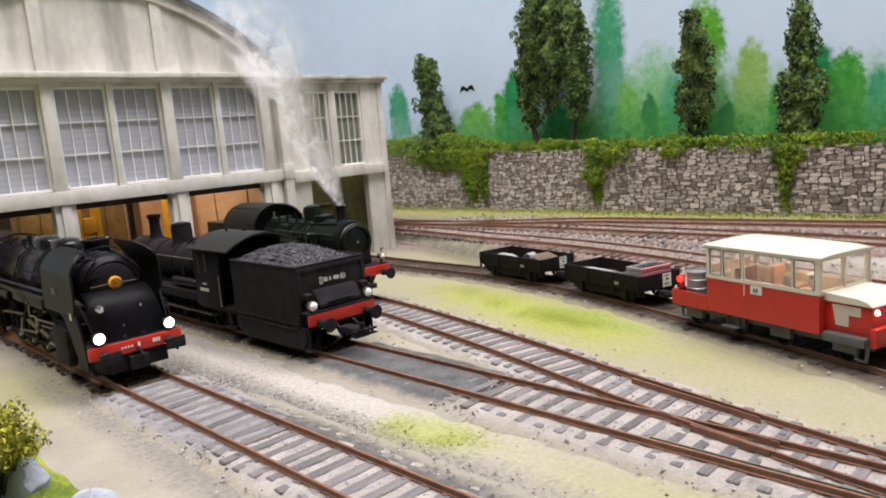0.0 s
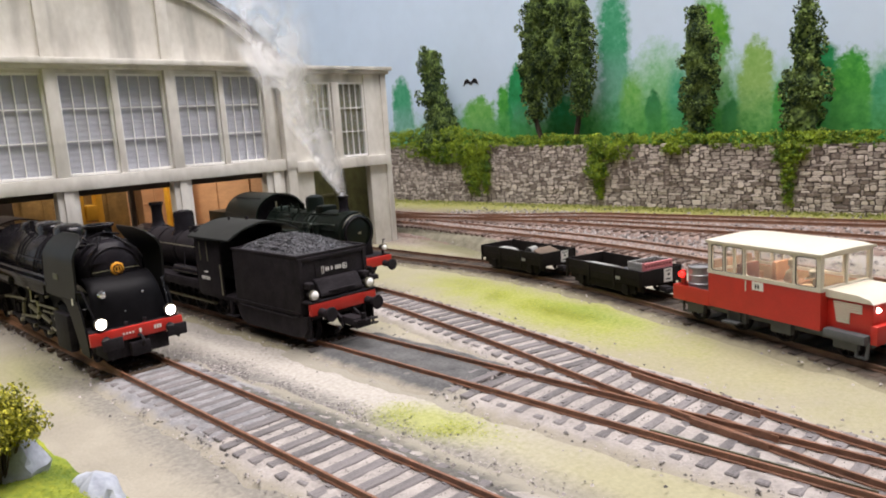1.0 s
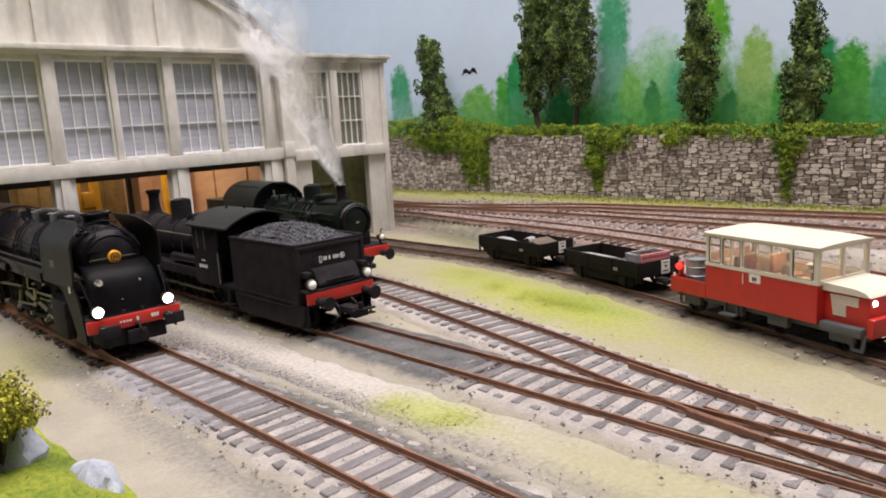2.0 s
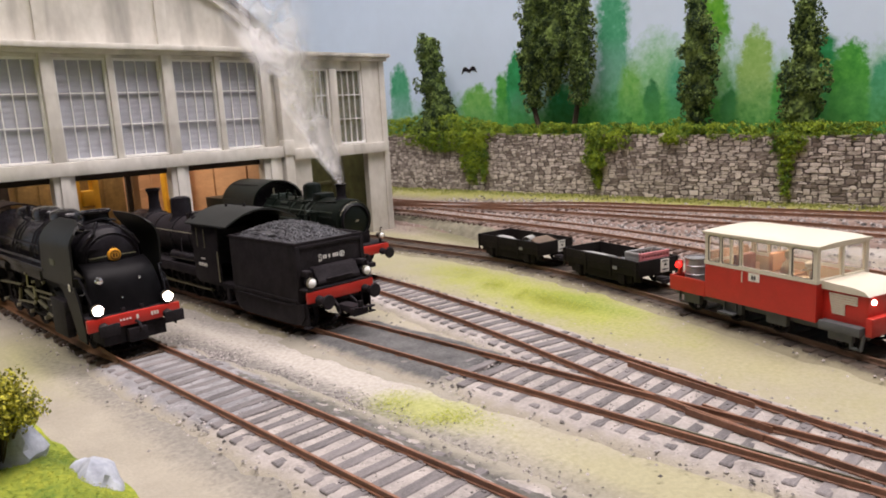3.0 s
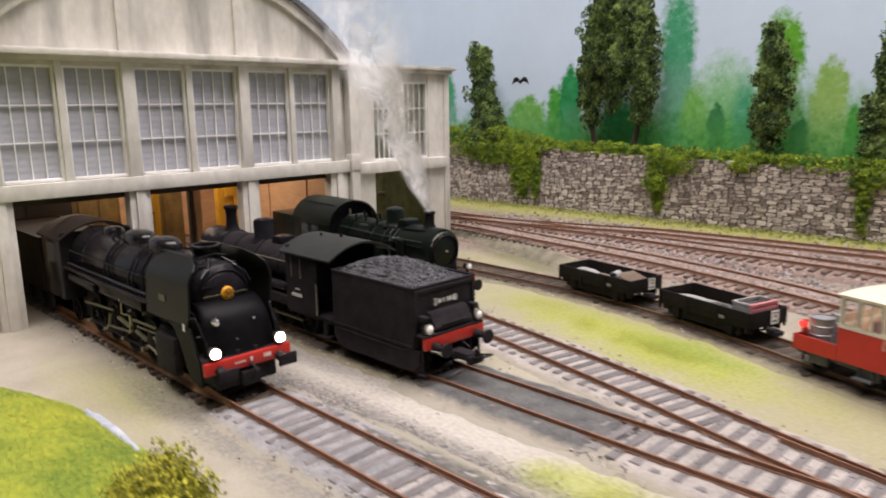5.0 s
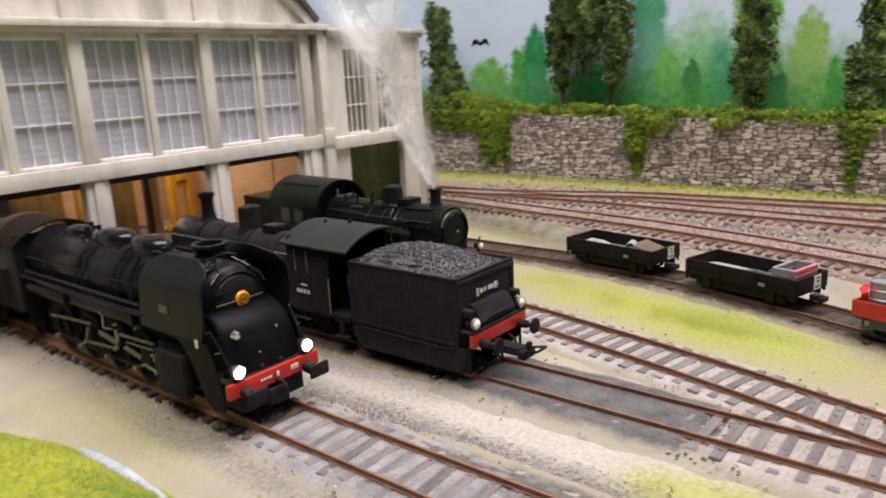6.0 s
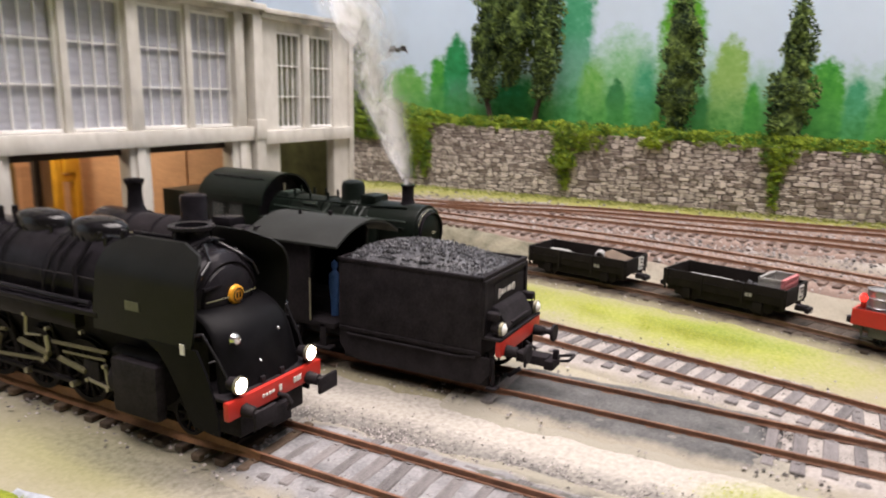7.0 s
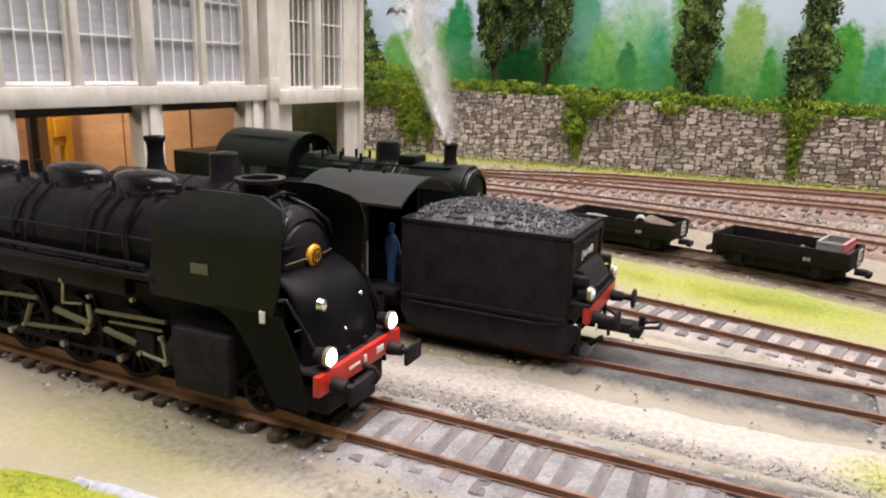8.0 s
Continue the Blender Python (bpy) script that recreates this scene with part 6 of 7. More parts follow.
# bonnet
bm = bmesh.new()
box(bm, -0.86, 0.86, -HL - 1.32, -HL + 0.02, 1.0, 2.02, 0.09)
bonnet = part("bonnet", bm, M_RED, car, "red bonnet")
bm = bmesh.new()
slab(bm, [(-HL, 2.2), (-HL - 0.95, 2.16), (-HL - 1.24, 2.09), (-HL - 1.36, 1.98), (-HL, 1.98)], -0.92, 0.92, "X")
part("bonnet_top", bm, M_CREAM, bonnet, "cream bonnet top")
for s in (-1, 1):
    for k in range(9):
        z = 1.34 + 0.065 * k
        simple("louvre", bonnet, M_CREAM, boxes=[(min(s * 0.86, s * 0.89), max(s * 0.86, s * 0.89), -HL - (1.02 if k > 4 else 0.68), -HL - 0.2 - 0.012 * (9 - k), z, z + 0.045)], bevel=0.0)
    simple("step_box", car, M_GREY, boxes=[(min(s * 0.5, s * 1.12), max(s * 0.5, s * 1.12), -HL - 1.26, -HL - 0.05, 0.88, 1.14)], bevel=0.06)
    lamp(bonnet, s * 0.66, -HL - 1.30, 1.80, 0.085, -1, True)
    simple("axle_guard", car, M_GREY, boxes=[(min(s * 0.8, s * 0.98), max(s * 0.8, s * 0.98), yy - 0.35, yy + 0.35, 0.62, 0.98) for yy in (-2.6, -0.6, 1.0, 2.7)], bevel=0.04)
    simple("sole_bar", car, M_GREY, boxes=[(min(s * 0.7, s * 0.82), max(s * 0.7, s * 0.82), -3.3, 3.55, 0.78, 1.03)], bevel=0.02)
    for yy in (-2.6, -0.6, 1.0, 2.7):
        wheel(car, s * 0.76, yy, 0.36, M_SOOT, 8)
    simple("foot_step", car, M_GREY, boxes=[(min(s * 1.0, s * 1.25), max(s * 1.0, s * 1.25), 0.75, 1.35, 0.62, 0.68), (min(s * 1.0, s * 1.05), max(s * 1.0, s * 1.05), 0.8, 0.86, 0.68, 1.0), (min(s * 1.0, s * 1.05), max(s * 1.0, s * 1.05), 1.24, 1.3, 0.68, 1.0)], bevel=0.01)
    simple("rail_guard", car, M_GREY, pipes=[([(s * 0.9, -HL - 0.92, 0.95), (s * 0.95, -HL - 0.95, 0.5), (s * 0.95, -HL - 1.22, 0.5), (s * 0.9, -HL - 1.25, 0.95)], 0.05)])
    simple("rail_guard", car, M_GREY, pipes=[([(s * 0.9, HL + 0.95, 0.98), (s * 0.95, HL + 0.95, 0.6), (s * 0.95, HL + 1.25, 0.6), (s * 0.9, HL + 1.3, 0.98)], 0.045)])
simple("front_bumper", car, M_RED, boxes=[(-0.95, 0.95, -HL - 1.5, -HL - 1.3, 0.9, 1.42)], bevel=0.04)
# rear platform
bm = bmesh.new()
box(bm, -HW, HW, HL + 0.02, HL + 1.55, 1.0, 1.1)
for b in ((-HW, -HW + 0.06, HL + 0.02, HL + 1.55), (HW - 0.06, HW, HL + 0.02, HL + 1.55), (-HW + 0.06, HW - 0.06, HL + 1.48, HL + 1.55)):
    box(bm, *b, 1.1, 1.5)
part("rear_platform", bm, M_RED, car, "red open rear platform")
simple("platform_deck", car, M_GREY, boxes=[(-HW + 0.06, HW - 0.06, HL + 0.03, HL + 1.48, 1.1, 1.2)], bevel=0.0)
simple("tail_lamp_post", car, M_RED, boxes=[(-0.95, -0.8, HL + 1.25, HL + 1.4, 1.5, 2.0)], bevel=0.04)
simple("tail_lamp", car, M_TAIL, "glowing red tail lamp", turns=[([(0, -0.09), (0.1, -0.06), (0.11, 0.05), (0, 0.08)], (-0.98, HL + 1.32, 1.85), "X", 14)])
simple("interior_light", car, plain("warm_interior_light", (1.0, 0.85, 0.66), 0.5, glow=9), "glowing warm ceiling strip", boxes=[(-0.25, 0.25, -HL + 0.5, HL - 0.5, 3.06, 3.09)], bevel=0.0)
simple("coupler", car, M_SOOT, boxes=[(-0.15, 0.15, HL + 1.5, HL + 1.95, 0.75, 0.95)])
simple("seat", car, M_SEAT, boxes=[(-0.9, -0.05, 0.4, 1.0, 1.1, 1.9), (-0.9, -0.05, 0.9, 1.08, 1.9, 2.5)], bevel=0.06)
M_TANSEAT = mat("tan_seat", (0.42, 0.22, 0.12), 0.7, vary=0.2, scale=3)
simple("seat", car, M_TANSEAT, boxes=[(-0.9, 0.9, 1.5, 2.0, 1.1, 1.95), (-0.9, 0.9, 1.95, 2.1, 1.95, 2.5)], bevel=0.06)
simple("seat", car, M_TANSEAT, boxes=[(0.1, 0.95, -0.2, 0.5, 1.1, 1.9), (0.1, 0.95, 0.4, 0.58, 1.9, 2.5)], bevel=0.06)
simple("lining", car, M_INNER, boxes=[(HW - 0.1, HW - 0.075, -HL + 0.1, HL - 0.1, 1.1, 2.1), (-HW + 0.1, HW - 0.1, -HL + 0.08, -HL + 0.1, 1.1, 2.1), (-HW + 0.1, HW - 0.1, HL - 0.1, HL - 0.08, 1.1, 2.1), (-0.9, 0.2, -1.2, -0.6, 1.9, 1.96)], bevel=0.0)
simple("control_stand", car, M_CREAM, rods=[((-0.55, -1.3, 1.1), (-0.5, -1.35, 2.3), 0.05), ((-0.8, -1.25, 2.35), (-0.25, -1.25, 2.35), 0.03)], turns=[([(0, 0), (0.12, 0.02), (0.13, 0.14), (0, 0.2)], (-0.5, -1.3, 2.4), "Z", 14)])
simple("side_panel_sign", car, M_LETTER, "white square notice", boxes=[(-HW - 0.012, -HW - 0.002, -0.12, 0.28, 1.84, 2.1)], bevel=0.0)
bars(car, -HW - 0.016, 0.16, 1.9, 2, 0.05, 0.12, 0.04, "L", "printing", M_SOOT)
simple("door_handle", car, M_CREAM, boxes=[(-HW - 0.02, -HW, 0.5, 0.53, 1.75, 2.08)], bevel=0.0)


def drum(dx, dy, z, m, label):
    bm = bmesh.new()
    turned(bm, [(0, 0.02), (0.35, 0), (0.38, 0.03), (0.355, 0.06), (0.355, 0.31), (0.38, 0.34), (0.355, 0.37), (0.355, 0.6), (0.38, 0.63), (0.355, 0.66), (0.355, 0.84), (0.38, 0.87), (0.38, 0.91), (0.34, 0.91), (0.34, 0.87), (0, 0.87)], (0, 0, 0), "Z", 24)
    ob = tagged(part("oil_drum", bm, m), label, "drum", group="oil drums")
    p = Matrix.Rotation(radians(-17.5), 4, "Z") @ Vector((dx, dy, 0))
    ob.location = Vector((22.28 + p.x, 8.45 + p.y, z)) * S


M_DRUM = mat("silver_grey_drum", (0.30, 0.30, 0.31), 0.4, metal=0.4, vary=0.2, scale=3, bump=0.05)
drum(-0.5, HL + 0.98, 1.2, M_DRUM, "ribbed silver-grey oil drum on the railcar platform")
drum(0.4, HL + 0.75, 1.2, M_DRUM, "ribbed silver-grey oil drum on the railcar platform")
p = Matrix.Rotation(radians(-17.6), 4, "Z") @ Vector((-0.45, -0.55, 0))
figurine(22.28 + p.x, 8.45 + p.y, 1.1, 250, mat("ivory_doll_paint", (0.6, 0.52, 0.4), 0.5, vary=0.15, scale=4, bump=0.05), "small ivory toy driver figure standing in the railcar")

# ---- foliage ----
def leaf_quads(out, p, size, rng, n=1, tilt=1.0):
    """n small folded leaves round p, added to the lists of a mesh to be."""
    V, Fc = out
    for _ in range(n):
        d = Euler((rng.uniform(-1.2, 1.2) * tilt, rng.uniform(-1.2, 1.2) * tilt, rng.uniform(0, 6.28))).to_matrix()
        s = size * rng.uniform(0.6, 1.3)
        c = Vector(p) + Vector((rng.uniform(-1, 1), rng.uniform(-1, 1), rng.uniform(-1, 1))) * size * 0.7
        k = len(V)
        for q in ((-0.5, 0, 0), (0, -0.35, 0.12), (0.5, 0, 0), (0, 0.35, 0.12)):
            V.append((c + d @ Vector(q) * s) * S)
        Fc.append((k, k + 1, k + 2))
        Fc.append((k, k + 2, k + 3))


def clump(out, p, r, rng, n, size):
    """A small rounded tuft: leaves over a ball of radius r."""
    for _ in range(n):
        d = Vector((rng.gauss(0, 1), rng.gauss(0, 1), rng.gauss(0, 1))).normalized()
        leaf_quads(out, Vector(p) + d * r * rng.uniform(0.55, 1.05), size, rng)


def puff(out, p, r, rng, n, size, squash=0.8):
    """A rounded foam tuft whose small leaves lie over its outside, facing outwards."""
    V, Fc = out
    p = Vector(p)
    for _ in range(n):
        d = Vector((rng.gauss(0, 1), rng.gauss(0, 1), rng.gauss(0.25, 1))).normalized()
        q = (d + Vector((rng.gauss(0, 0.35), rng.gauss(0, 0.35), rng.gauss(0, 0.35)))).normalized()
        a = q.orthogonal().normalized()
        a = a * math.cos(k := rng.uniform(0, 6.283)) + q.cross(a) * math.sin(k)
        b = q.cross(a)
        s = size * rng.uniform(0.6, 1.35)
        c = p + Vector((d.x, d.y, d.z * squash)) * r * rng.uniform(0.7, 1.12)
        i = len(V)
        for u, v, w in ((-0.5, 0, 0), (0, -0.34, 0.1), (0.5, 0, -0.05), (0, 0.34, 0.1)):
            V.append((c + (a * u + b * v + q * w) * s) * S)
        Fc.append((i, i + 1, i + 2))
        Fc.append((i, i + 2, i + 3))


def granules(out, p, r, rng, n, size):
    """A tuft of foam: small uneven crumbs over the outside of a ball."""
    V, Fc = out
    for _ in range(n):
        d = Vector((rng.gauss(0, 1), rng.gauss(0, 1), rng.gauss(0.3, 1))).normalized()
        c = Vector(p) + d * r * rng.uniform(0.75, 1.1)
        turn = Euler((rng.uniform(0, 6.28), rng.uniform(0, 6.28), 0)).to_matrix()
        e = size * rng.uniform(0.6, 1.3)
        i = len(V)
        for q in ((1, 0.1, 0.2), (-1, 0.2, -0.1), (0.1, 0.9, 0), (-0.2, -0.9, 0.1), (0.1, 0, 0.8), (0, -0.1, -0.8)):
            V.append((c + turn @ Vector(q) * e * rng.uniform(0.8, 1.2)) * S)
        Fc.extend((i + a, i + b, i + k) for a, b, k in ((0, 2, 4), (2, 1, 4), (1, 3, 4), (3, 0, 4), (2, 0, 5), (1, 2, 5), (3, 1, 5), (0, 3, 5)))


def leaf_object(name, out, material, parent=None):
    me = bpy.data.meshes.new(name)
    me.from_pydata([tuple(v) for v in out[0]], [], out[1])
    me.materials.append(material)
    ob = new(name, me)
    ob.parent = parent
    return ob


def foam_tree(x, y, z0, stems, label, seed):
    """A column tree: trunk, limbs, and a crown of tufts given by (dy, z, half-width) along its stems."""
    rng = random.Random(seed)
    root = thing("column_tree", label, "tree", (0, 0, 0), group="model trees")
    for stem in stems:
        lo, hi = stem[0], stem[-1]
        bm = bmesh.new()
        pipe_pts = [(x, y + lo[0] * 0.7, z0 - 0.3), (x, y + lo[0], lo[1]), (x, y + hi[0], hi[1] - 0.8)]
        for (a, b), (r0, r1) in zip(zip(pipe_pts, pipe_pts[1:]), ((0.24, 0.18), (0.18, 0.04))):
            rod(bm, a, b, r0, r1, 10)
        if stem in stems[:2]:
            part("trunk", bm, M_BARK, root)
        limbs = bmesh.new()
        crown = ([], [])
        ring = []
        for j in range(41):
            z = lo[1] - 0.2 + (hi[1] - lo[1]) * j / 40
            (d0, za, wa), (d1, zb, wb) = next(((a, b) for a, b in zip(stem, stem[1:]) if b[1] >= z), (stem[-2], stem[-1]))
            t = (z - za) / (zb - za)
            w, dy = 0.86 * (wa + (wb - wa) * t), d0 + (d1 - d0) * t
            ring.append(len(crown[0]))
            for i in range(16):
                a = 2 * math.pi * i / 16
                r = w * (0.66 + 0.3 * noise.noise((y + 1.3 * math.cos(a), 1.3 * math.sin(a) + seed, z * 0.8)) + 0.16 * noise.noise((y + 4 * math.cos(a), 4 * math.sin(a), z * 2.2)))
                crown[0].append(Vector((x + 0.75 * r * math.cos(a), y + dy + r * math.sin(a), z)) * S)
        for a, b in zip(ring, ring[1:]):
            crown[1].extend((a + i, a + (i + 1) % 16, b + (i + 1) % 16, b + i) for i in range(16))
        for (d0, za, wa), (d1, zb, wb) in zip(stem, stem[1:]):
            steps = max(2, int((zb - za) / 0.28))
            for i in range(steps):
                t = i / steps
                w, dy, z = 0.86 * (wa + (wb - wa) * t), d0 + (d1 - d0) * t, za + (zb - za) * t
                for _ in range(int(2 + 4.2 * w)):
                    a = rng.uniform(0, 6.283)
                    r = w * math.sqrt(rng.uniform(0.5, 1)) * (0.86 + 0.6 * noise.noise((y + 1.3 * math.cos(a), 1.3 * math.sin(a) + seed, z * 0.8)))
                    q = (x + 0.75 * r * math.cos(a), y + dy + r * math.sin(a), z + rng.uniform(-0.25, 0.25))
                    size = rng.uniform(0.18, 0.48)
                    granules(crown, q, size, rng, int(10 + 90 * size), 0.085)
                if i % 2 == 0:
                    a = rng.uniform(0, 6.283)
                    rod(limbs, (x, y + dy, z - 0.3), (x + 0.6 * w * math.cos(a), y + dy + 0.8 * w * math.sin(a), z + 0.2), 0.05, 0.015, 5)
        part("limbs", limbs, M_BARK, root)["kind"] = "stuff"
        leaf_object("crown", crown, M_TREE, root)


foam_tree(44.6, 46.2, 5.4, [[(0.2, 5.7, 3.2), (-0.2, 7.0, 3.0), (-0.5, 8.0, 2.1), (-0.3, 9.0, 1.5), (0.2, 10.4, 1.6), (0.2, 11.4, 1.3), (0.3, 12.6, 1.5), (0.3, 13.7, 1.25), (0.3, 14.4, 0.7)]], "dark green column tree with a bushy foot on the wall", 1)
foam_tree(44.6, 33.0, 5.6, [[(2.3, 7.9, 0.7), (2.35, 9.0, 1.1), (2.2, 11.0, 1.4), (1.8, 13.0, 1.75), (1.4, 15.5, 1.7), (1.2, 17.2, 1.0), (1.1, 18.5, 0.3)], [(-1.8, 7.9, 0.6), (-2.1, 9.5, 1.15), (-1.9, 12.0, 1.35), (-1.8, 14.3, 1.4), (-1.5, 15.8, 1.0), (-1.3, 16.8, 0.4)], [(0.5, 8.7, 0.5), (0.4, 9.8, 1.0), (0.2, 11.5, 1.5), (0.1, 14.0, 1.7), (0.2, 16.5, 1.2), (0.3, 18.0, 0.4)]], "large twin-stemmed dark green tree on the wall", 2)
foam_tree(44.5, 22.1, 5.3, [[(0, 5.7, 0.6), (0, 7.0, 1.05), (-0.05, 9.2, 1.4), (-0.1, 10.7, 1.45), (-0.1, 12.0, 1.2), (0.05, 13.0, 0.75), (0.1, 13.9, 0.3)]], "tall dark green poplar on the wall", 3)
foam_tree(44.5, 15.65, 5.0, [[(0, 5.0, 0.8), (0.05, 6.4, 1.5), (0.0, 8.3, 1.5), (-0.1, 10.2, 1.15), (-0.12, 11.5, 0.85), (-0.1, 12.6, 0.55), (-0.1, 13.5, 0.15)]], "slender dark green poplar on the wall", 4)

# hedge along the wall's top and ivy hanging down its face
rngl = random.Random(9)


def wall_top(y):
    return 5.2 + 0.75 * min(1.2, max(-0.3, (y - 15) / 25))


hedge, ivy = ([], []), ([], [])
for i in range(2300):
    y = rngl.uniform(3, 62)
    bulge = 0.35 + 0.35 * noise.noise((y * 0.5, 0, 0)) + 0.2 * noise.noise((y * 1.7, 5, 0))
    bulge += 0.7 * min(1, max(0, (y - 38) / 4))
    low = 0.22 + 0.3 * max(0, noise.noise((y * 0.9, 11, 0)))
    puff(hedge, (43.6 + rngl.uniform(-0.55, 0.9), y, wall_top(y) + rngl.uniform(-low, 0.25 + max(0, bulge))), rngl.uniform(0.14, 0.3), rngl, 24, 0.13, 0.7)
ob = tagged(leaf_object("hedge", hedge, M_LEAF), "bright green leafy hedge trailing over the wall top", "hedge", kind="stuff")
for yc, wid, drop, n in ((40.6, 2.2, 4.3, 1000), (39.3, 0.8, 4.8, 340), (43.5, 3.0, 1.8, 400), (28.6, 0.65, 4.3, 190), (28.0, 1.6, 1.3, 200), (28.9, 0.6, 2.6, 120), (15.9, 0.7, 4.0, 200), (15.8, 1.3, 1.2, 120), (23, 1.0, 0.8, 60), (46, 3, 1.2, 160), (9, 1.5, 1.4, 90)):
    for _ in range(n):
        y, v = yc + rngl.gauss(0, wid * 0.45), rngl.random() ** 0.9
        if drop > 2.2 and abs(y - yc) > wid * (1.05 - 0.8 * v + 0.35 * noise.noise((y * 1.3, v * 5, yc))):
            continue
        puff(ivy, (43.08 - rngl.uniform(0, 0.22), y, wall_top(y) + 0.1 - drop * v * rngl.uniform(0.8, 1.0)), rngl.uniform(0.1, 0.22), rngl, 15, 0.12)
for _ in range(140):
    yc = rngl.choice((28.6, 28.7))
    puff(ivy, (42.95 - rngl.uniform(0, 0.3), yc + rngl.gauss(0, 0.42), 3.75 + rngl.gauss(0, 0.3)), 0.18, rngl, 12, 0.15)
tagged(leaf_object("ivy", ivy, M_LEAF), "bright green ivy hanging down the stone wall", "ivy", kind="stuff")
verge = ([], [])
for _ in range(5000):
    y = rngl.uniform(2, 60)
    x = 43.1 - abs(rngl.gauss(0, 0.9))
    leaf_quads(verge, (x, y, height(x, y) + 0.06), 0.13, rngl, 2)
tagged(leaf_object("grass_verge", verge, mat("verge_grass", (0.16, 0.20, 0.03), 0.9, colour2=(0.38, 0.38, 0.12), island=True, bump=0.0)), "dry yellow-green grass along the foot of the wall", "grass", kind="stuff")


# painted trees on the backdrop board
brush = []
N, L = M_SKY.node_tree.nodes, M_SKY.node_tree.links
tc = N["Texture Coordinate"]
for k in range(4):
    nz = N.new("ShaderNodeTexNoise")
    nz.noise_dimensions = "4D"
    nz.inputs["W"].default_value = 3.7 * k
    nz.inputs["Scale"].default_value, nz.inputs["Detail"].default_value, nz.inputs["Roughness"].default_value = (1.15 + 0.3 * k) / S, 8, 0.72
    L.new(tc.outputs["Object"], nz.inputs["Vector"])
    brush.append(nz)


def painted(yc, z0, z1, half, c1, c2, seed, soft=0.25, power=2.0):
    """One brushed tree shape in the backdrop's paint."""
    p = N["Principled BSDF"]
    nz = brush[seed % 4]
    mp, sp = N.new("ShaderNodeMapping"), N.new("ShaderNodeSeparateXYZ")
    mp.vector_type = "TEXTURE"
    mp.inputs["Location"].default_value = (0, yc * S, (z0 + z1) / 2 * S)
    mp.inputs["Scale"].default_value = (1000, half * S, (z1 - z0) / 2 * S)
    L.new(tc.outputs["Object"], mp.inputs["Vector"])
    L.new(mp.outputs["Vector"], sp.inputs["Vector"])
    total = None
    for axis, pw in (("Y", 2.0), ("Z", power * 2)):
        ab, pr = N.new("ShaderNodeMath"), N.new("ShaderNodeMath")
        ab.operation, pr.operation = "ABSOLUTE", "POWER"
        pr.inputs[1].default_value = pw
        L.new(sp.outputs[axis], ab.inputs[0])
        L.new(ab.outputs[0], pr.inputs[0])
        if total is None:
            total = pr
        else:
            ad = N.new("ShaderNodeMath")
            L.new(total.outputs[0], ad.inputs[0])
            L.new(pr.outputs[0], ad.inputs[1])
            total = ad
    ad = N.new("ShaderNodeMath")
    ad.operation = "MULTIPLY_ADD"
    ad.inputs[1].default_value = 2.1
    L.new(nz.outputs["Fac"], ad.inputs[0])
    L.new(total.outputs[0], ad.inputs[2])
    mr = N.new("ShaderNodeMapRange")
    mr.inputs["From Min"].default_value, mr.inputs["From Max"].default_value = 1.72 + soft * 1.7, 1.72 - soft * 1.7
    L.new(ad.outputs[0], mr.inputs["Value"])
    low, mul, mix = N.new("ShaderNodeMapRange"), N.new("ShaderNodeMath"), N.new("ShaderNodeMix")
    low.inputs["From Min"].default_value, low.inputs["From Max"].default_value, low.inputs["To Min"].default_value = -0.7, 0.3, 0.4
    L.new(sp.outputs["Z"], low.inputs["Value"])
    mul.operation = "MULTIPLY"
    L.new(mr.outputs["Result"], mul.inputs[0])
    L.new(low.outputs["Result"], mul.inputs[1])
    ramp = N.new("ShaderNodeValToRGB")
    ramp.color_ramp.elements[0].position, ramp.color_ramp.elements[0].color = 0.35, (*c1, 1)
    ramp.color_ramp.elements[1].position, ramp.color_ramp.elements[1].color = 0.65, (*c2, 1)
    L.new(nz.outputs["Fac"], ramp.inputs["Fac"])
    mix.data_type = "RGBA"
    L.new(mul.outputs[0], mix.inputs["Factor"])
    L.new(p.inputs["Base Color"].links[0].from_socket, mix.inputs["A"])
    L.new(ramp.outputs["Color"], mix.inputs["B"])
    L.new(mix.outputs["Result"], p.inputs["Base Color"])


BASE = ((0.025, 0.22, 0.035), (0.10, 0.40, 0.09))
PALE = ((0.22, 0.43, 0.09), (0.34, 0.55, 0.17))
EMER, LIGHT, MID, TEAL = ((0.006, 0.19, 0.045), (0.02, 0.34, 0.11)), ((0.10, 0.38, 0.06), (0.24, 0.54, 0.14)), ((0.02, 0.24, 0.025), (0.11, 0.46, 0.06)), ((0.03, 0.29, 0.13), (0.09, 0.42, 0.23))
MIST, GRASS, LIME, DEEP = ((0.20, 0.52, 0.24), (0.34, 0.62, 0.36)), ((0.03, 0.31, 0.03), (0.12, 0.48, 0.07)), ((0.05, 0.28, 0.01), (0.17, 0.47, 0.03)), ((0.015, 0.15, 0.04), (0.04, 0.25, 0.08))
k = 0
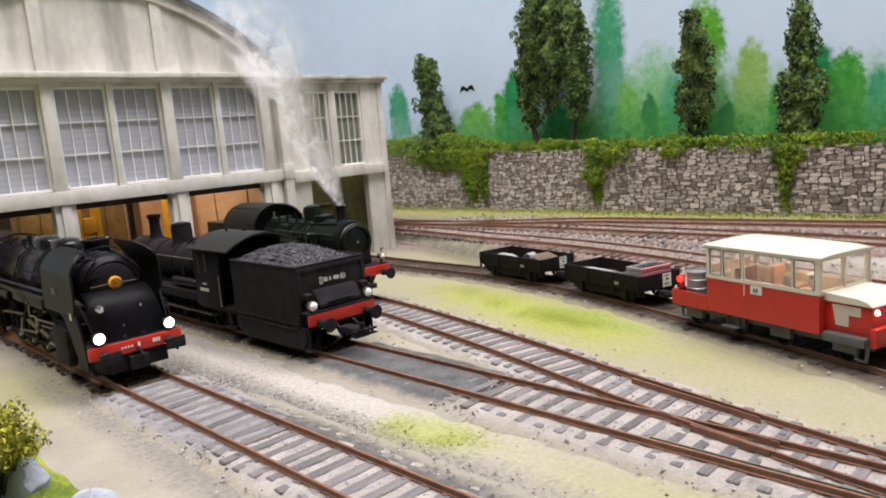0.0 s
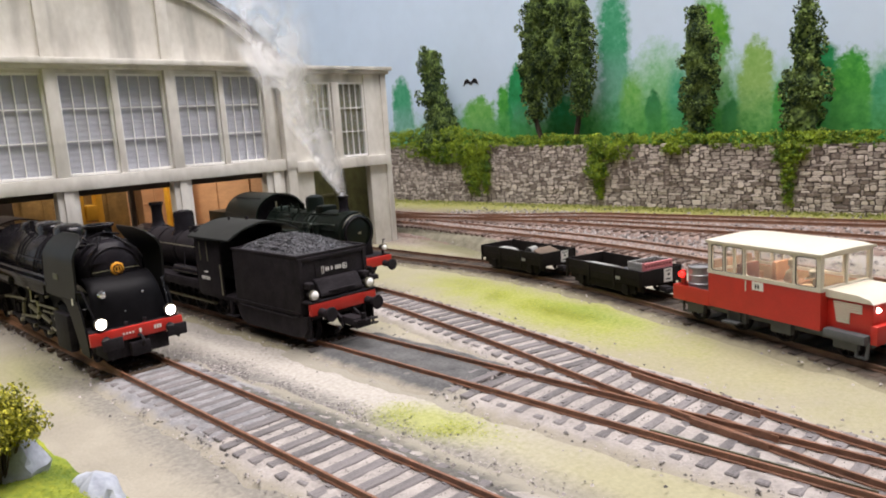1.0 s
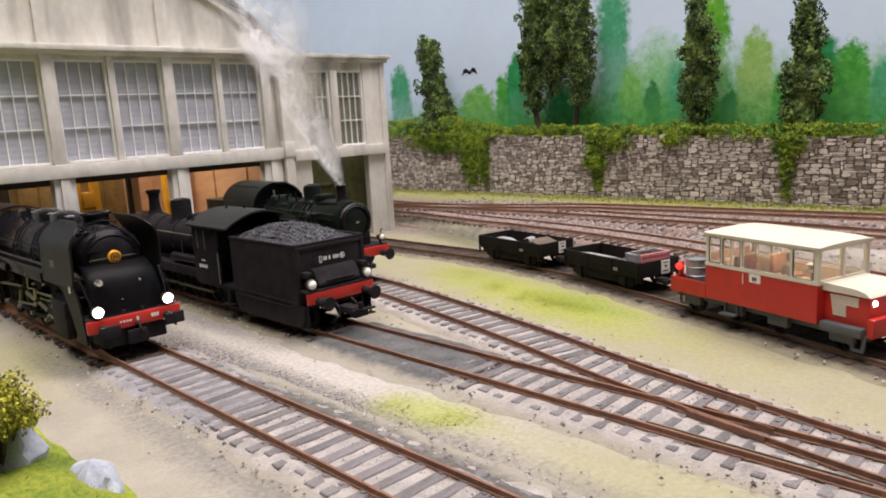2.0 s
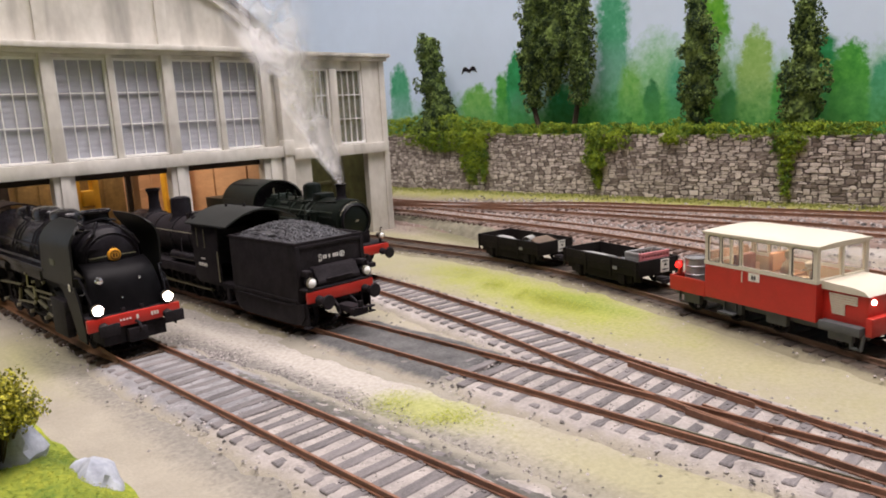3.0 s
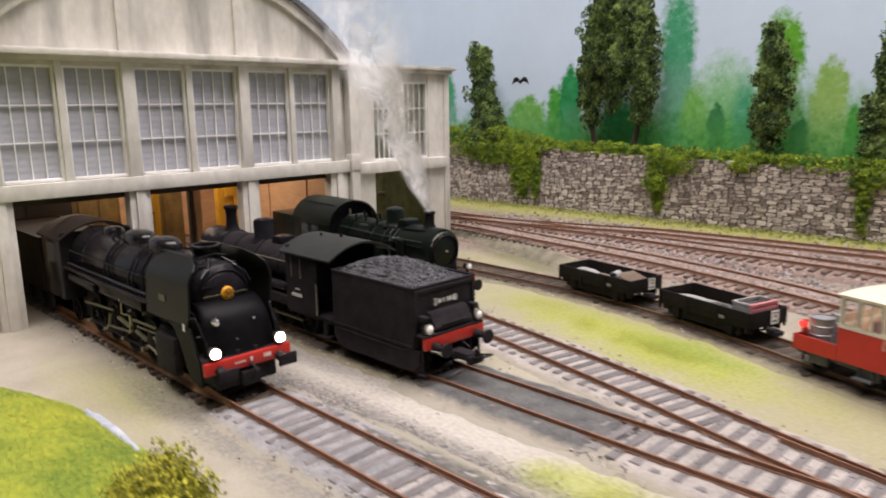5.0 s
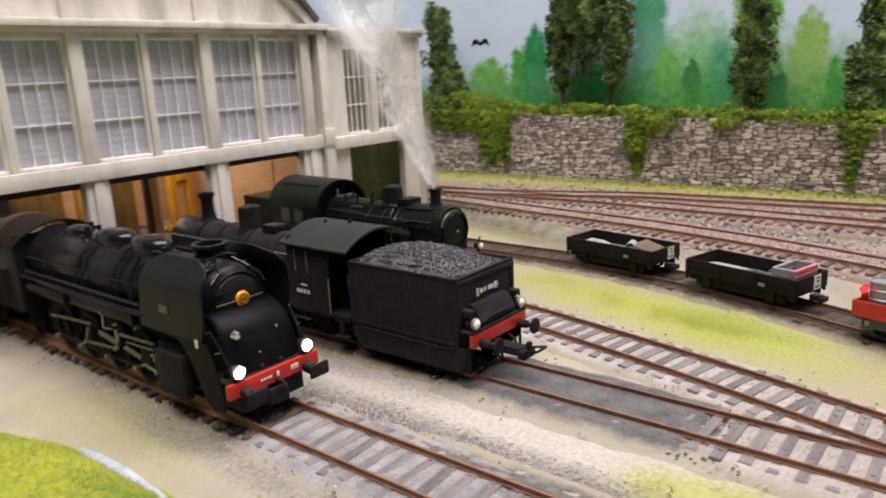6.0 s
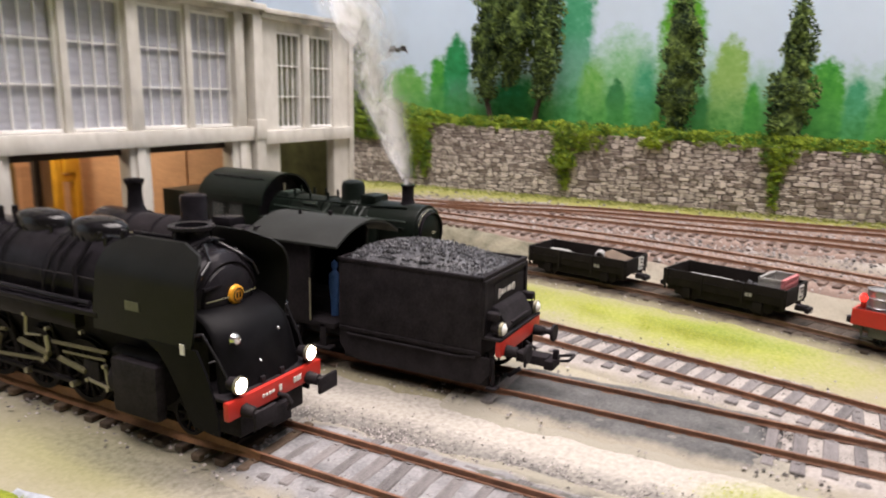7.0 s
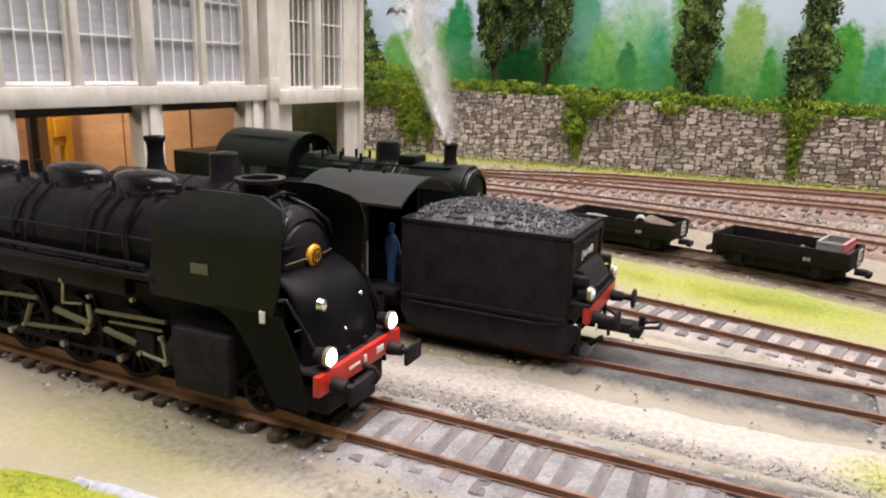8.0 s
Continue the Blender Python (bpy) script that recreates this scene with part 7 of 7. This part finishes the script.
for args in (
    # misty ground colour first, then the trees from the faint to the strong
    (24, -2, 10.6, 9, *MIST, 0.5, 1.0), (12, -2, 9.0, 8, *MIST, 0.5, 1.0), (26.2, 4, 12.4, 2.4, *MIST, 0.35, 1.3), (25, -2, 9.4, 42, *GRASS, 0.4, 1.0), (25, -2, 8.0, 42, *GRASS, 0.3, 1.0), (46, -2, 8.6, 9, *GRASS, 0.35, 1.1),
    (29.7, 3, 17.5, 1.6, *TEAL, 0.2, 2.5), (53.3, 5, 12.8, 1.7, *TEAL, 0.15, 1.8), (24.7, 3, 10.9, 0.95, *TEAL, 0.3, 1.8), (28.3, 4, 10.8, 1.2, *LIGHT, 0.2, 1.3), (33.6, 3, 9.8, 2.4, *MID, 0.3, 1.3),
    (43.3, 4, 10.4, 2.4, *LIGHT, 0.12, 1.3), (40.4, 4, 11.2, 0.95, *MID, 0.12, 1.6), (38.9, 3, 12.8, 1.35, *EMER, 0.1, 1.6), (34.3, 4, 9.7, 1.9, *EMER, 0.2, 1.3), (26.6, 5, 9.3, 0.75, *DEEP, 0.12, 1.3),
    (22.5, 6, 15.3, 1.75, *LIME, 0.12, 1.6), (21.0, 4.5, 8.3, 0.75, *DEEP, 0.12, 1.3), (19.4, 3, 12.1, 1.4, *PALE, 0.12, 1.8), (17.9, 3, 9.2, 0.55, *MID, 0.15, 1.6), (15.4, 5, 11.2, 1.2, *EMER, 0.15, 1.6),
    (13.9, 3, 10.8, 1.35, *MID, 0.1, 1.6), (12.2, 3, 9.6, 0.8, *TEAL, 0.15, 1.8), (10.2, 3, 10.2, 1.1, *MID, 0.12, 1.6), (7.5, 2, 10.5, 1.5, *MID, 0.2, 1.8), (4.5, 2, 11.5, 1.3, *EMER, 0.15, 1.8),
    (25, -4, 7.9, 46, *BASE, 0.4, 1.2),
):
    k += 1
    painted(*args[:4], args[4], args[5], k, *args[6:])
bm = bmesh.new()
for s in (-1, 1):
    slab(bm, [(44.1, 11.0), (44.1, 11.3), (44.1 + s * 0.38, 11.6), (44.1 + s * 0.7, 11.5), (44.1 + s * 0.95, 10.95), (44.1 + s * 0.6, 11.15), (44.1 + s * 0.3, 11.2)][::s], 46.985, 46.99, "X")
part("painted_bird", bm, M_SOOT, backdrop, "small black painted bird")

# ---- lawn edge at the front: rocks and a shrub ----
M_ROCK = mat("blue_grey_rock", (0.17, 0.19, 0.225), 0.85, scale=1.2, fine=6, bump=0.9, colour2=(0.47, 0.50, 0.56))


def rock(x, y, z, sx, sy, sz, seed):
    bm = bmesh.new()
    bmesh.ops.create_icosphere(bm, subdivisions=3, radius=1)
    for v in bm.verts:
        v.co *= 1 + 0.35 * noise.noise(v.co * 1.3 + Vector((seed, 0, 0))) + 0.12 * noise.noise(v.co * 4 + Vector((0, seed, 0)))
        v.co = Vector((v.co.x * sx, v.co.y * sy, v.co.z * sz))
    ob = tagged(part("rock", bm, M_ROCK), "pale blue-grey craggy rock at the lawn edge", "rock", group="rocks")
    ob.location = Vector((x, y, z)) * S


for k, a in enumerate(((4.2, 15.5, 0.1, 0.5, 0.8, 0.6), (3.05, 17.2, 0.75, 0.6, 0.7, 0.7), (4.43, 24.6, 0.06, 0.19, 2.2, 0.15), (4.2, 13.6, 0.0, 0.3, 0.4, 0.2))):
    rock(*a, k * 2.3)
rngs = random.Random(12)
shrub = thing("shrub", "yellow-green feathery shrub at the lawn edge", "shrub", (2.7, 16.8, 0.52))
bm = bmesh.new()
leaves = ([], [])
for i in range(40):
    a, t = rngs.uniform(0, 6.283), rngs.uniform(0.25, 1.0)
    tip = Vector((0.8 * t * math.cos(a), 0.95 * t * math.sin(a), 1.3 + rngs.uniform(0.0, 0.75) * (1.15 - 0.5 * t)))
    rod(bm, (0, 0, -0.2), tip * 0.85, 0.035, 0.012, 5)
    for _ in range(16):
        q = tip * rngs.uniform(0.82, 1.02) + Vector((rngs.gauss(0, 0.16), rngs.gauss(0, 0.16), rngs.gauss(0, 0.11)))
        clump(leaves, q, 0.19, rngs, 20, 0.085)
part("branch", bm, M_BARK, shrub)["kind"] = "stuff"
leaf_object("leaves", leaves, mat("yellow_green_foliage", (0.11, 0.12, 0.010), 0.8, colour2=(0.47, 0.44, 0.035), island=True, bump=0.0, scale=1), shrub)

# grass flock on the lawn and patches
bm = bmesh.new()
rows = []
for j in range(190):
    y = -15 + j * 0.29
    edge = line_x(LAWN, y) + 0.12 * noise.noise((0, y * 0.9, 6)) + 0.05 * noise.noise((0, y * 3.1, 2))
    row = []
    for k in range(30):
        u = (1 - k / 29) ** 2
        x = edge - 22 * u
        row.append(bm.verts.new((x, y, height(x, y) + (0.08 if k < 29 else -0.03) + 0.04 * noise.noise((x * 1.4, y * 1.4, 8)))))
    rows.append(row)
for a, b in zip(rows, rows[1:]):
    for k in range(29):
        bm.faces.new((a[k], a[k + 1], b[k + 1], b[k]))
M_LAWN = mat("lawn_mat", (0.055, 0.125, 0.012), 0.95, scale=0.22, fine=7, bump=0.5, colour2=(0.36, 0.37, 0.03), low=0.5)
tagged(part("lawn", bm, M_LAWN), "bright yellow-green flocked lawn mat", "lawn", kind="structure")
flock = ([], [])
for _ in range(30000):
    x, y = 4.7 - abs(rngs.gauss(0, 2.6)), rngs.uniform(8, 34)
    if x > line_x(LAWN, y) - 0.08:
        continue
    leaf_quads(flock, (x, y, height(x, y) + 0.1), 0.05, rngs, 1, 0.4)
tagged(leaf_object("lawn_grass", flock, mat("lawn_flock", (0.06, 0.13, 0.012), 0.9, scale=0.22, fine=7, colour2=(0.36, 0.37, 0.03), island=True, spread=0.12, bump=0.0, low=0.5)), "short bright green flock fibres on the lawn", "grass", kind="stuff")
flock = ([], [])
for cx, cy, rx, ry, tilt, n in ((21.8, 17.5, 1.2, 4.0, 0.25, 8000), (23.5, 23.5, 1.2, 2.6, 0.1, 2500), (11.3, 13.0, 0.8, 1.7, -0.1, 2500)):
    for _ in range(n):
        u, v = rngs.gauss(0, 0.5), rngs.gauss(0, 0.5)
        x, y = cx + rx * u + ry * v * tilt, cy + ry * v
        if noise.noise((x * 0.8, y * 0.8, 4)) + 0.35 > rngs.random() * 0.9:
            leaf_quads(flock, (x, y, height(x, y) + 0.03), 0.05, rngs, 1, 0.2)
tagged(leaf_object("grass_flock", flock, mat("lime_flock", (0.25, 0.30, 0.025), 0.9, colour2=(0.38, 0.40, 0.06), island=True, bump=0.0)), "patches of lime green grass flock on the sand", "grass", kind="stuff")

# loose ballast stones and grit beside the tracks
grit_v, grit_f = [], []
for line, n, lift in ((T1, 5000, 0.13), (T2, 4500, 0.13), (T3, 3500, 0.13), (T4, 2500, 0.12), (T5, 4500, 0.16), (T6, 4500, 0.16), (T7, 4500, 0.16)):
    for _ in range(n):
        y = rngs.uniform(0, 38)
        x = line_x(line, y) + rngs.gauss(0, 0.8)
        r = rngs.uniform(0.02, 0.06)
        k = len(grit_v)
        z = height(x, y) + lift
        a = rngs.uniform(0, 6.28)
        for i in range(4):
            grit_v.append(Vector((x + r * math.cos(a + i * 1.57), y + r * math.sin(a + i * 1.57), z)) * S)
        grit_v.append(Vector((x, y, z + r * 0.9)) * S)
        grit_f += [(k + i, k + (i + 1) % 4, k + 4) for i in range(4)]
for line, n in ((T1, 2600), (T2, 2000), (T3, 1500)):
    # crushed stone over and between the sleepers
    for _ in range(n):
        y = rngs.uniform(2, 23)
        d = rngs.uniform(-1.75, 1.75)
        x = line_x(line, y) + d
        if abs(abs(d) - 0.75) < 0.1 or (line is T3 and y < 12):
            continue
        r, a, k = rngs.uniform(0.012, 0.026), rngs.uniform(0, 6.28), len(grit_v)
        z = 0.165 if abs(d) < 1.2 else 0.03 + 0.13 * (1.75 - abs(d)) / 0.55
        for i in range(4):
            grit_v.append(Vector((x + r * math.cos(a + i * 1.57), y + r * math.sin(a + i * 1.57), z)) * S)
        grit_v.append(Vector((x, y, z + r * 0.8)) * S)
        grit_f += [(k + i, k + (i + 1) % 4, k + 4) for i in range(4)]
for line in (T5, T6, T7):
    # coarse broken stone over the raised yard
    for _ in range(2600):
        y = rngs.uniform(0, 40)
        x = line_x(line, y) + rngs.gauss(0, 1.3)
        r, a, k = rngs.uniform(0.05, 0.13), rngs.uniform(0, 6.28), len(grit_v)
        if abs(abs(x - line_x(line, y)) - 0.75) < 0.2 or x > 42.2 or x < line_x(EDGE, y) + 0.6:
            continue
        z = height(x, y) + 0.08
        for i in range(4):
            q = r * rngs.uniform(0.7, 1.2)
            grit_v.append(Vector((x + q * math.cos(a + i * 1.57), y + q * math.sin(a + i * 1.57), z)) * S)
        for i in range(4):
            q = r * rngs.uniform(0.3, 0.7)
            grit_v.append(Vector((x + q * math.cos(a + i * 1.57), y + q * math.sin(a + i * 1.57), z + r * rngs.uniform(0.6, 1.1))) * S)
        grit_f += [(k + i, k + (i + 1) % 4, k + 4 + (i + 1) % 4, k + 4 + i) for i in range(4)] + [(k + 4, k + 5, k + 6, k + 7)]
for _ in range(6500):
    # sooty chippings heaped between the first two tracks
    y = rngs.gauss(18, 5)
    x = 9.85 + abs(rngs.gauss(0, 0.5)) + 0.25 * noise.noise((y * 0.6, 0, 7))
    r, a, k = rngs.uniform(0.012, 0.034), rngs.uniform(0, 6.28), len(grit_v)
    if noise.noise((x * 1.1, y * 0.7, 3)) > rngs.uniform(-0.4, 0.3):
        continue
    for i in range(4):
        grit_v.append(Vector((x + r * math.cos(a + i * 1.57), y + r * math.sin(a + i * 1.57), 0.03)) * S)
    grit_v.append(Vector((x, y, 0.035 + r * 0.55)) * S)
    grit_f += [(k + i, k + (i + 1) % 4, k + 4) for i in range(4)]
tagged(leaf_object("loose_ballast", (grit_v, grit_f), mat("ballast_grit", (0.09, 0.083, 0.08), 0.95, colour2=(0.46, 0.42, 0.40), island=True, bump=0.0)), "loose grey ballast grit strewn along the tracks", "ballast", kind="stuff")

# ---- steam over the tank engine's chimney ----
def steam(name, turn, seed):
    m = bpy.data.materials.new("steam")
    m.use_nodes = True
    N, L = m.node_tree.nodes, m.node_tree.links
    p = N["Principled BSDF"]
    p.inputs["Base Color"].default_value, p.inputs["Roughness"].default_value = (0.95, 0.95, 0.96, 1), 1.0
    p.inputs["Specular IOR Level"].default_value = 0.0
    at, tc, mp, nz = N.new("ShaderNodeAttribute"), N.new("ShaderNodeTexCoord"), N.new("ShaderNodeMapping"), N.new("ShaderNodeTexNoise")
    at.attribute_name = "thick"
    mp.inputs["Scale"].default_value = (1.0 / S, 1.0 / S, 0.8 / S)
    mp.inputs["Location"].default_value = (seed, 0, 0)
    nz.inputs["Scale"].default_value, nz.inputs["Detail"].default_value, nz.inputs["Roughness"].default_value, nz.inputs["Distortion"].default_value = 0.9, 4.0, 0.55, 0.8
    L.new(tc.outputs["Object"], mp.inputs["Vector"])
    L.new(mp.outputs["Vector"], nz.inputs["Vector"])
    mr, mul = N.new("ShaderNodeMapRange"), N.new("ShaderNodeMath")
    mul.operation = "MULTIPLY"
    mr.inputs["From Min"].default_value, mr.inputs["From Max"].default_value, mr.inputs["To Min"].default_value = 0.40, 0.60, 0.04
    L.new(nz.outputs["Fac"], mr.inputs["Value"])
    L.new(mr.outputs["Result"], mul.inputs[0])
    L.new(at.outputs["Fac"], mul.inputs[1])
    L.new(mul.outputs[0], p.inputs["Alpha"])
    bm = bmesh.new()
    lay = bm.verts.layers.float.new("thick")
    rows = []
    for j in range(41):
        v = j / 40
        z = 4.6 + 11 * v
        cx = 19.3 - 4.0 * v + 0.35 * math.sin(9 * v + seed) * v ** 0.7
        cy = 26.62 + 1.1 * v + 0.3 * math.sin(8 * v + seed) * v ** 0.7
        half = 0.2 + 2.5 * v ** 0.85 + 0.6 * v ** 4 + 0.35 * v ** 0.6 * noise.noise((v * 7, seed, 0))
        a = radians(turn) + 0.25 * v
        row = []
        for i in range(9):
            u = i / 4 - 1
            bow = 0.35 * half * (1 - u * u)
            row.append(bm.verts.new((cx + half * u * math.cos(a) - bow * math.sin(a), cy + half * u * math.sin(a) + bow * math.cos(a), z)))
            row[-1][lay] = (1 - u * u) ** 1.7 * (0.95 - 0.68 * v) * min(1, v * 14 + 0.3) * min(1, (1 - v) * 2.5)
        rows.append(row)
    for a, b in zip(rows, rows[1:]):
        for i in range(8):
            bm.faces.new((a[i], a[i + 1], b[i + 1], b[i]))
    ob = tagged(part(name, bm, m), "thin white steam rising from the tank engine chimney", "steam", kind="stuff")


for turn, seed in ((-44, 1.0), (-30, 4.0), (-14, 7.0)):
    steam("steam_plume", turn, seed)

# ---- the rubble wall, stone by stone ----
wall = thing("stone_wall", "tall grey rubble stone retaining wall with ivy", "wall", kind="structure")
bm = bmesh.new()
slab(bm, [(-30, 0.5), (-30, 4.75), (15, 5.1), (40, 5.85), (62, 5.95), (62, 0.5)], 43.21, 44.8, "X")
part("wall_core", bm, M_MORTAR, wall)
rngw = random.Random(21)
STONES = []
for k in range(18):
    # a split block: a skewed four-sided face, some corners knocked off, with a low uneven front
    bm = bmesh.new()
    corners = [(sx * (0.5 - rngw.uniform(0, 0.13)), sz * (0.5 - rngw.uniform(0, 0.11))) for sx, sz in ((-1, -1), (1, -1), (1, 1), (-1, 1))]
    ring = []
    for i, (a, b) in enumerate(corners):
        if rngw.random() < 0.4:
            pa, pb = corners[i - 1]
            na, nb = corners[(i + 1) % 4]
            c = rngw.uniform(0.15, 0.3)
            ring += [(a + (pa - a) * c, b + (pb - b) * c), (a + (na - a) * c, b + (nb - b) * c)]
        else:
            ring.append((a, b))
    n = len(ring)
    back = [bm.verts.new((0.1, a, b)) for a, b in ring]
    mid = [bm.verts.new((-0.025, a * 0.98, b * 0.98)) for a, b in ring]
    front = [bm.verts.new((-0.05 + rngw.uniform(-0.012, 0.012), a * 0.9, b * 0.87)) for a, b in ring]
    for p, q in ((back, mid), (mid, front)):
        for i in range(n):
            bm.faces.new((p[i], p[(i + 1) % n], q[(i + 1) % n], q[i]))
    bm.faces.new(front)
    STONES.append(mesh_of("stone", bm, M_STONE, False))
# random rubble: blocks of several sizes fitted together on a fine grid of beds and joints
CELL_Y, CELL_Z = 0.135, 0.125
cols, beds = int(58 / CELL_Y), int(5.2 / CELL_Z)
taken = [[False] * cols for _ in range(beds)]
rest_v, rest_f, count = [], [], 0
for j in range(beds):
    for i in range(cols):
        if taken[j][i]:
            continue
        tall = rngw.choice((1, 1, 1, 1, 1, 2, 2, 2, 3))
        wide = rngw.choice((2, 3, 4, 4, 5, 6, 7)) if tall == 1 else rngw.choice((2, 3, 3, 4, 5, 6)) if tall == 2 else rngw.choice((3, 3, 4, 5))
        room = 0
        while room < wide and i + room < cols and not taken[j][i + room]:
            room += 1
        wide = room
        while tall > 1 and (j + tall > beds or any(taken[j + b][i + a] for b in range(tall) for a in range(wide))):
            tall -= 1
        for b in range(tall):
            for a in range(wide):
                taken[j + b][i + a] = True
        w, hh = wide * CELL_Y, tall * CELL_Z
        yc = 3.0 + i * CELL_Y + w / 2 + rngw.uniform(-0.02, 0.02)
        zc = 1.0 + j * CELL_Z + hh / 2 + 0.05 * noise.noise((yc * 0.35, 0, 2)) + rngw.uniform(-0.012, 0.012)
        if zc + hh * 0.3 > wall_top(yc):
            continue
        mesh = rngw.choice(STONES)
        push, size = rngw.uniform(-0.035, 0.03), (rngw.uniform(0.8, 1.3), w * rngw.uniform(0.93, 1.03), hh * rngw.uniform(0.9, 1.02))
        if 17.0 < yc < 25.5 and 2.0 < zc and count < 300 and wide * tall > 3:
            piece("stone", mesh, wall, (43.22 + push, yc, zc), 0, size)
            count += 1
        else:
            base = len(rest_v)
            for v in mesh.vertices:
                rest_v.append(Vector(((43.22 + push) * S + v.co.x * size[0], yc * S + v.co.y * size[1], zc * S + v.co.z * size[2])))
            for f in mesh.polygons:
                rest_f.append(tuple(base + q for q in f.vertices))
ob = leaf_object("stones_beyond", (rest_v, rest_f), M_STONE_I, wall)
ob["kind"] = "stuff"
# smooth mossy bank up to the raised yard
bm = bmesh.new()
rows = []
for k in range(100):
    y = 24.0 + k * 0.2
    x, fade = line_x(EDGE, y), min(1, k / 25)
    rows.append([bm.verts.new((x + a, y, fade * b + (1 - fade) * height(x + a, y) - 0.02 + 0.05 * noise.noise((x + a, y * 1.5, 3)))) for a, b in ((-0.6, -0.04), (-0.4, 0.22), (-0.15, 0.45), (0.1, 0.6), (0.4, 0.68), (0.8, 0.6))])
for a, b in zip(rows, rows[1:]):
    for i in range(5):
        bm.faces.new((a[i], a[i + 1], b[i + 1], b[i]))
tagged(part("bank", bm, mat("mossy_bank", (0.075, 0.072, 0.048), 0.95, scale=0.8, fine=8, bump=0.7, colour2=(0.30, 0.275, 0.20))), "low mossy bank along the raised yard", "bank", kind="structure")
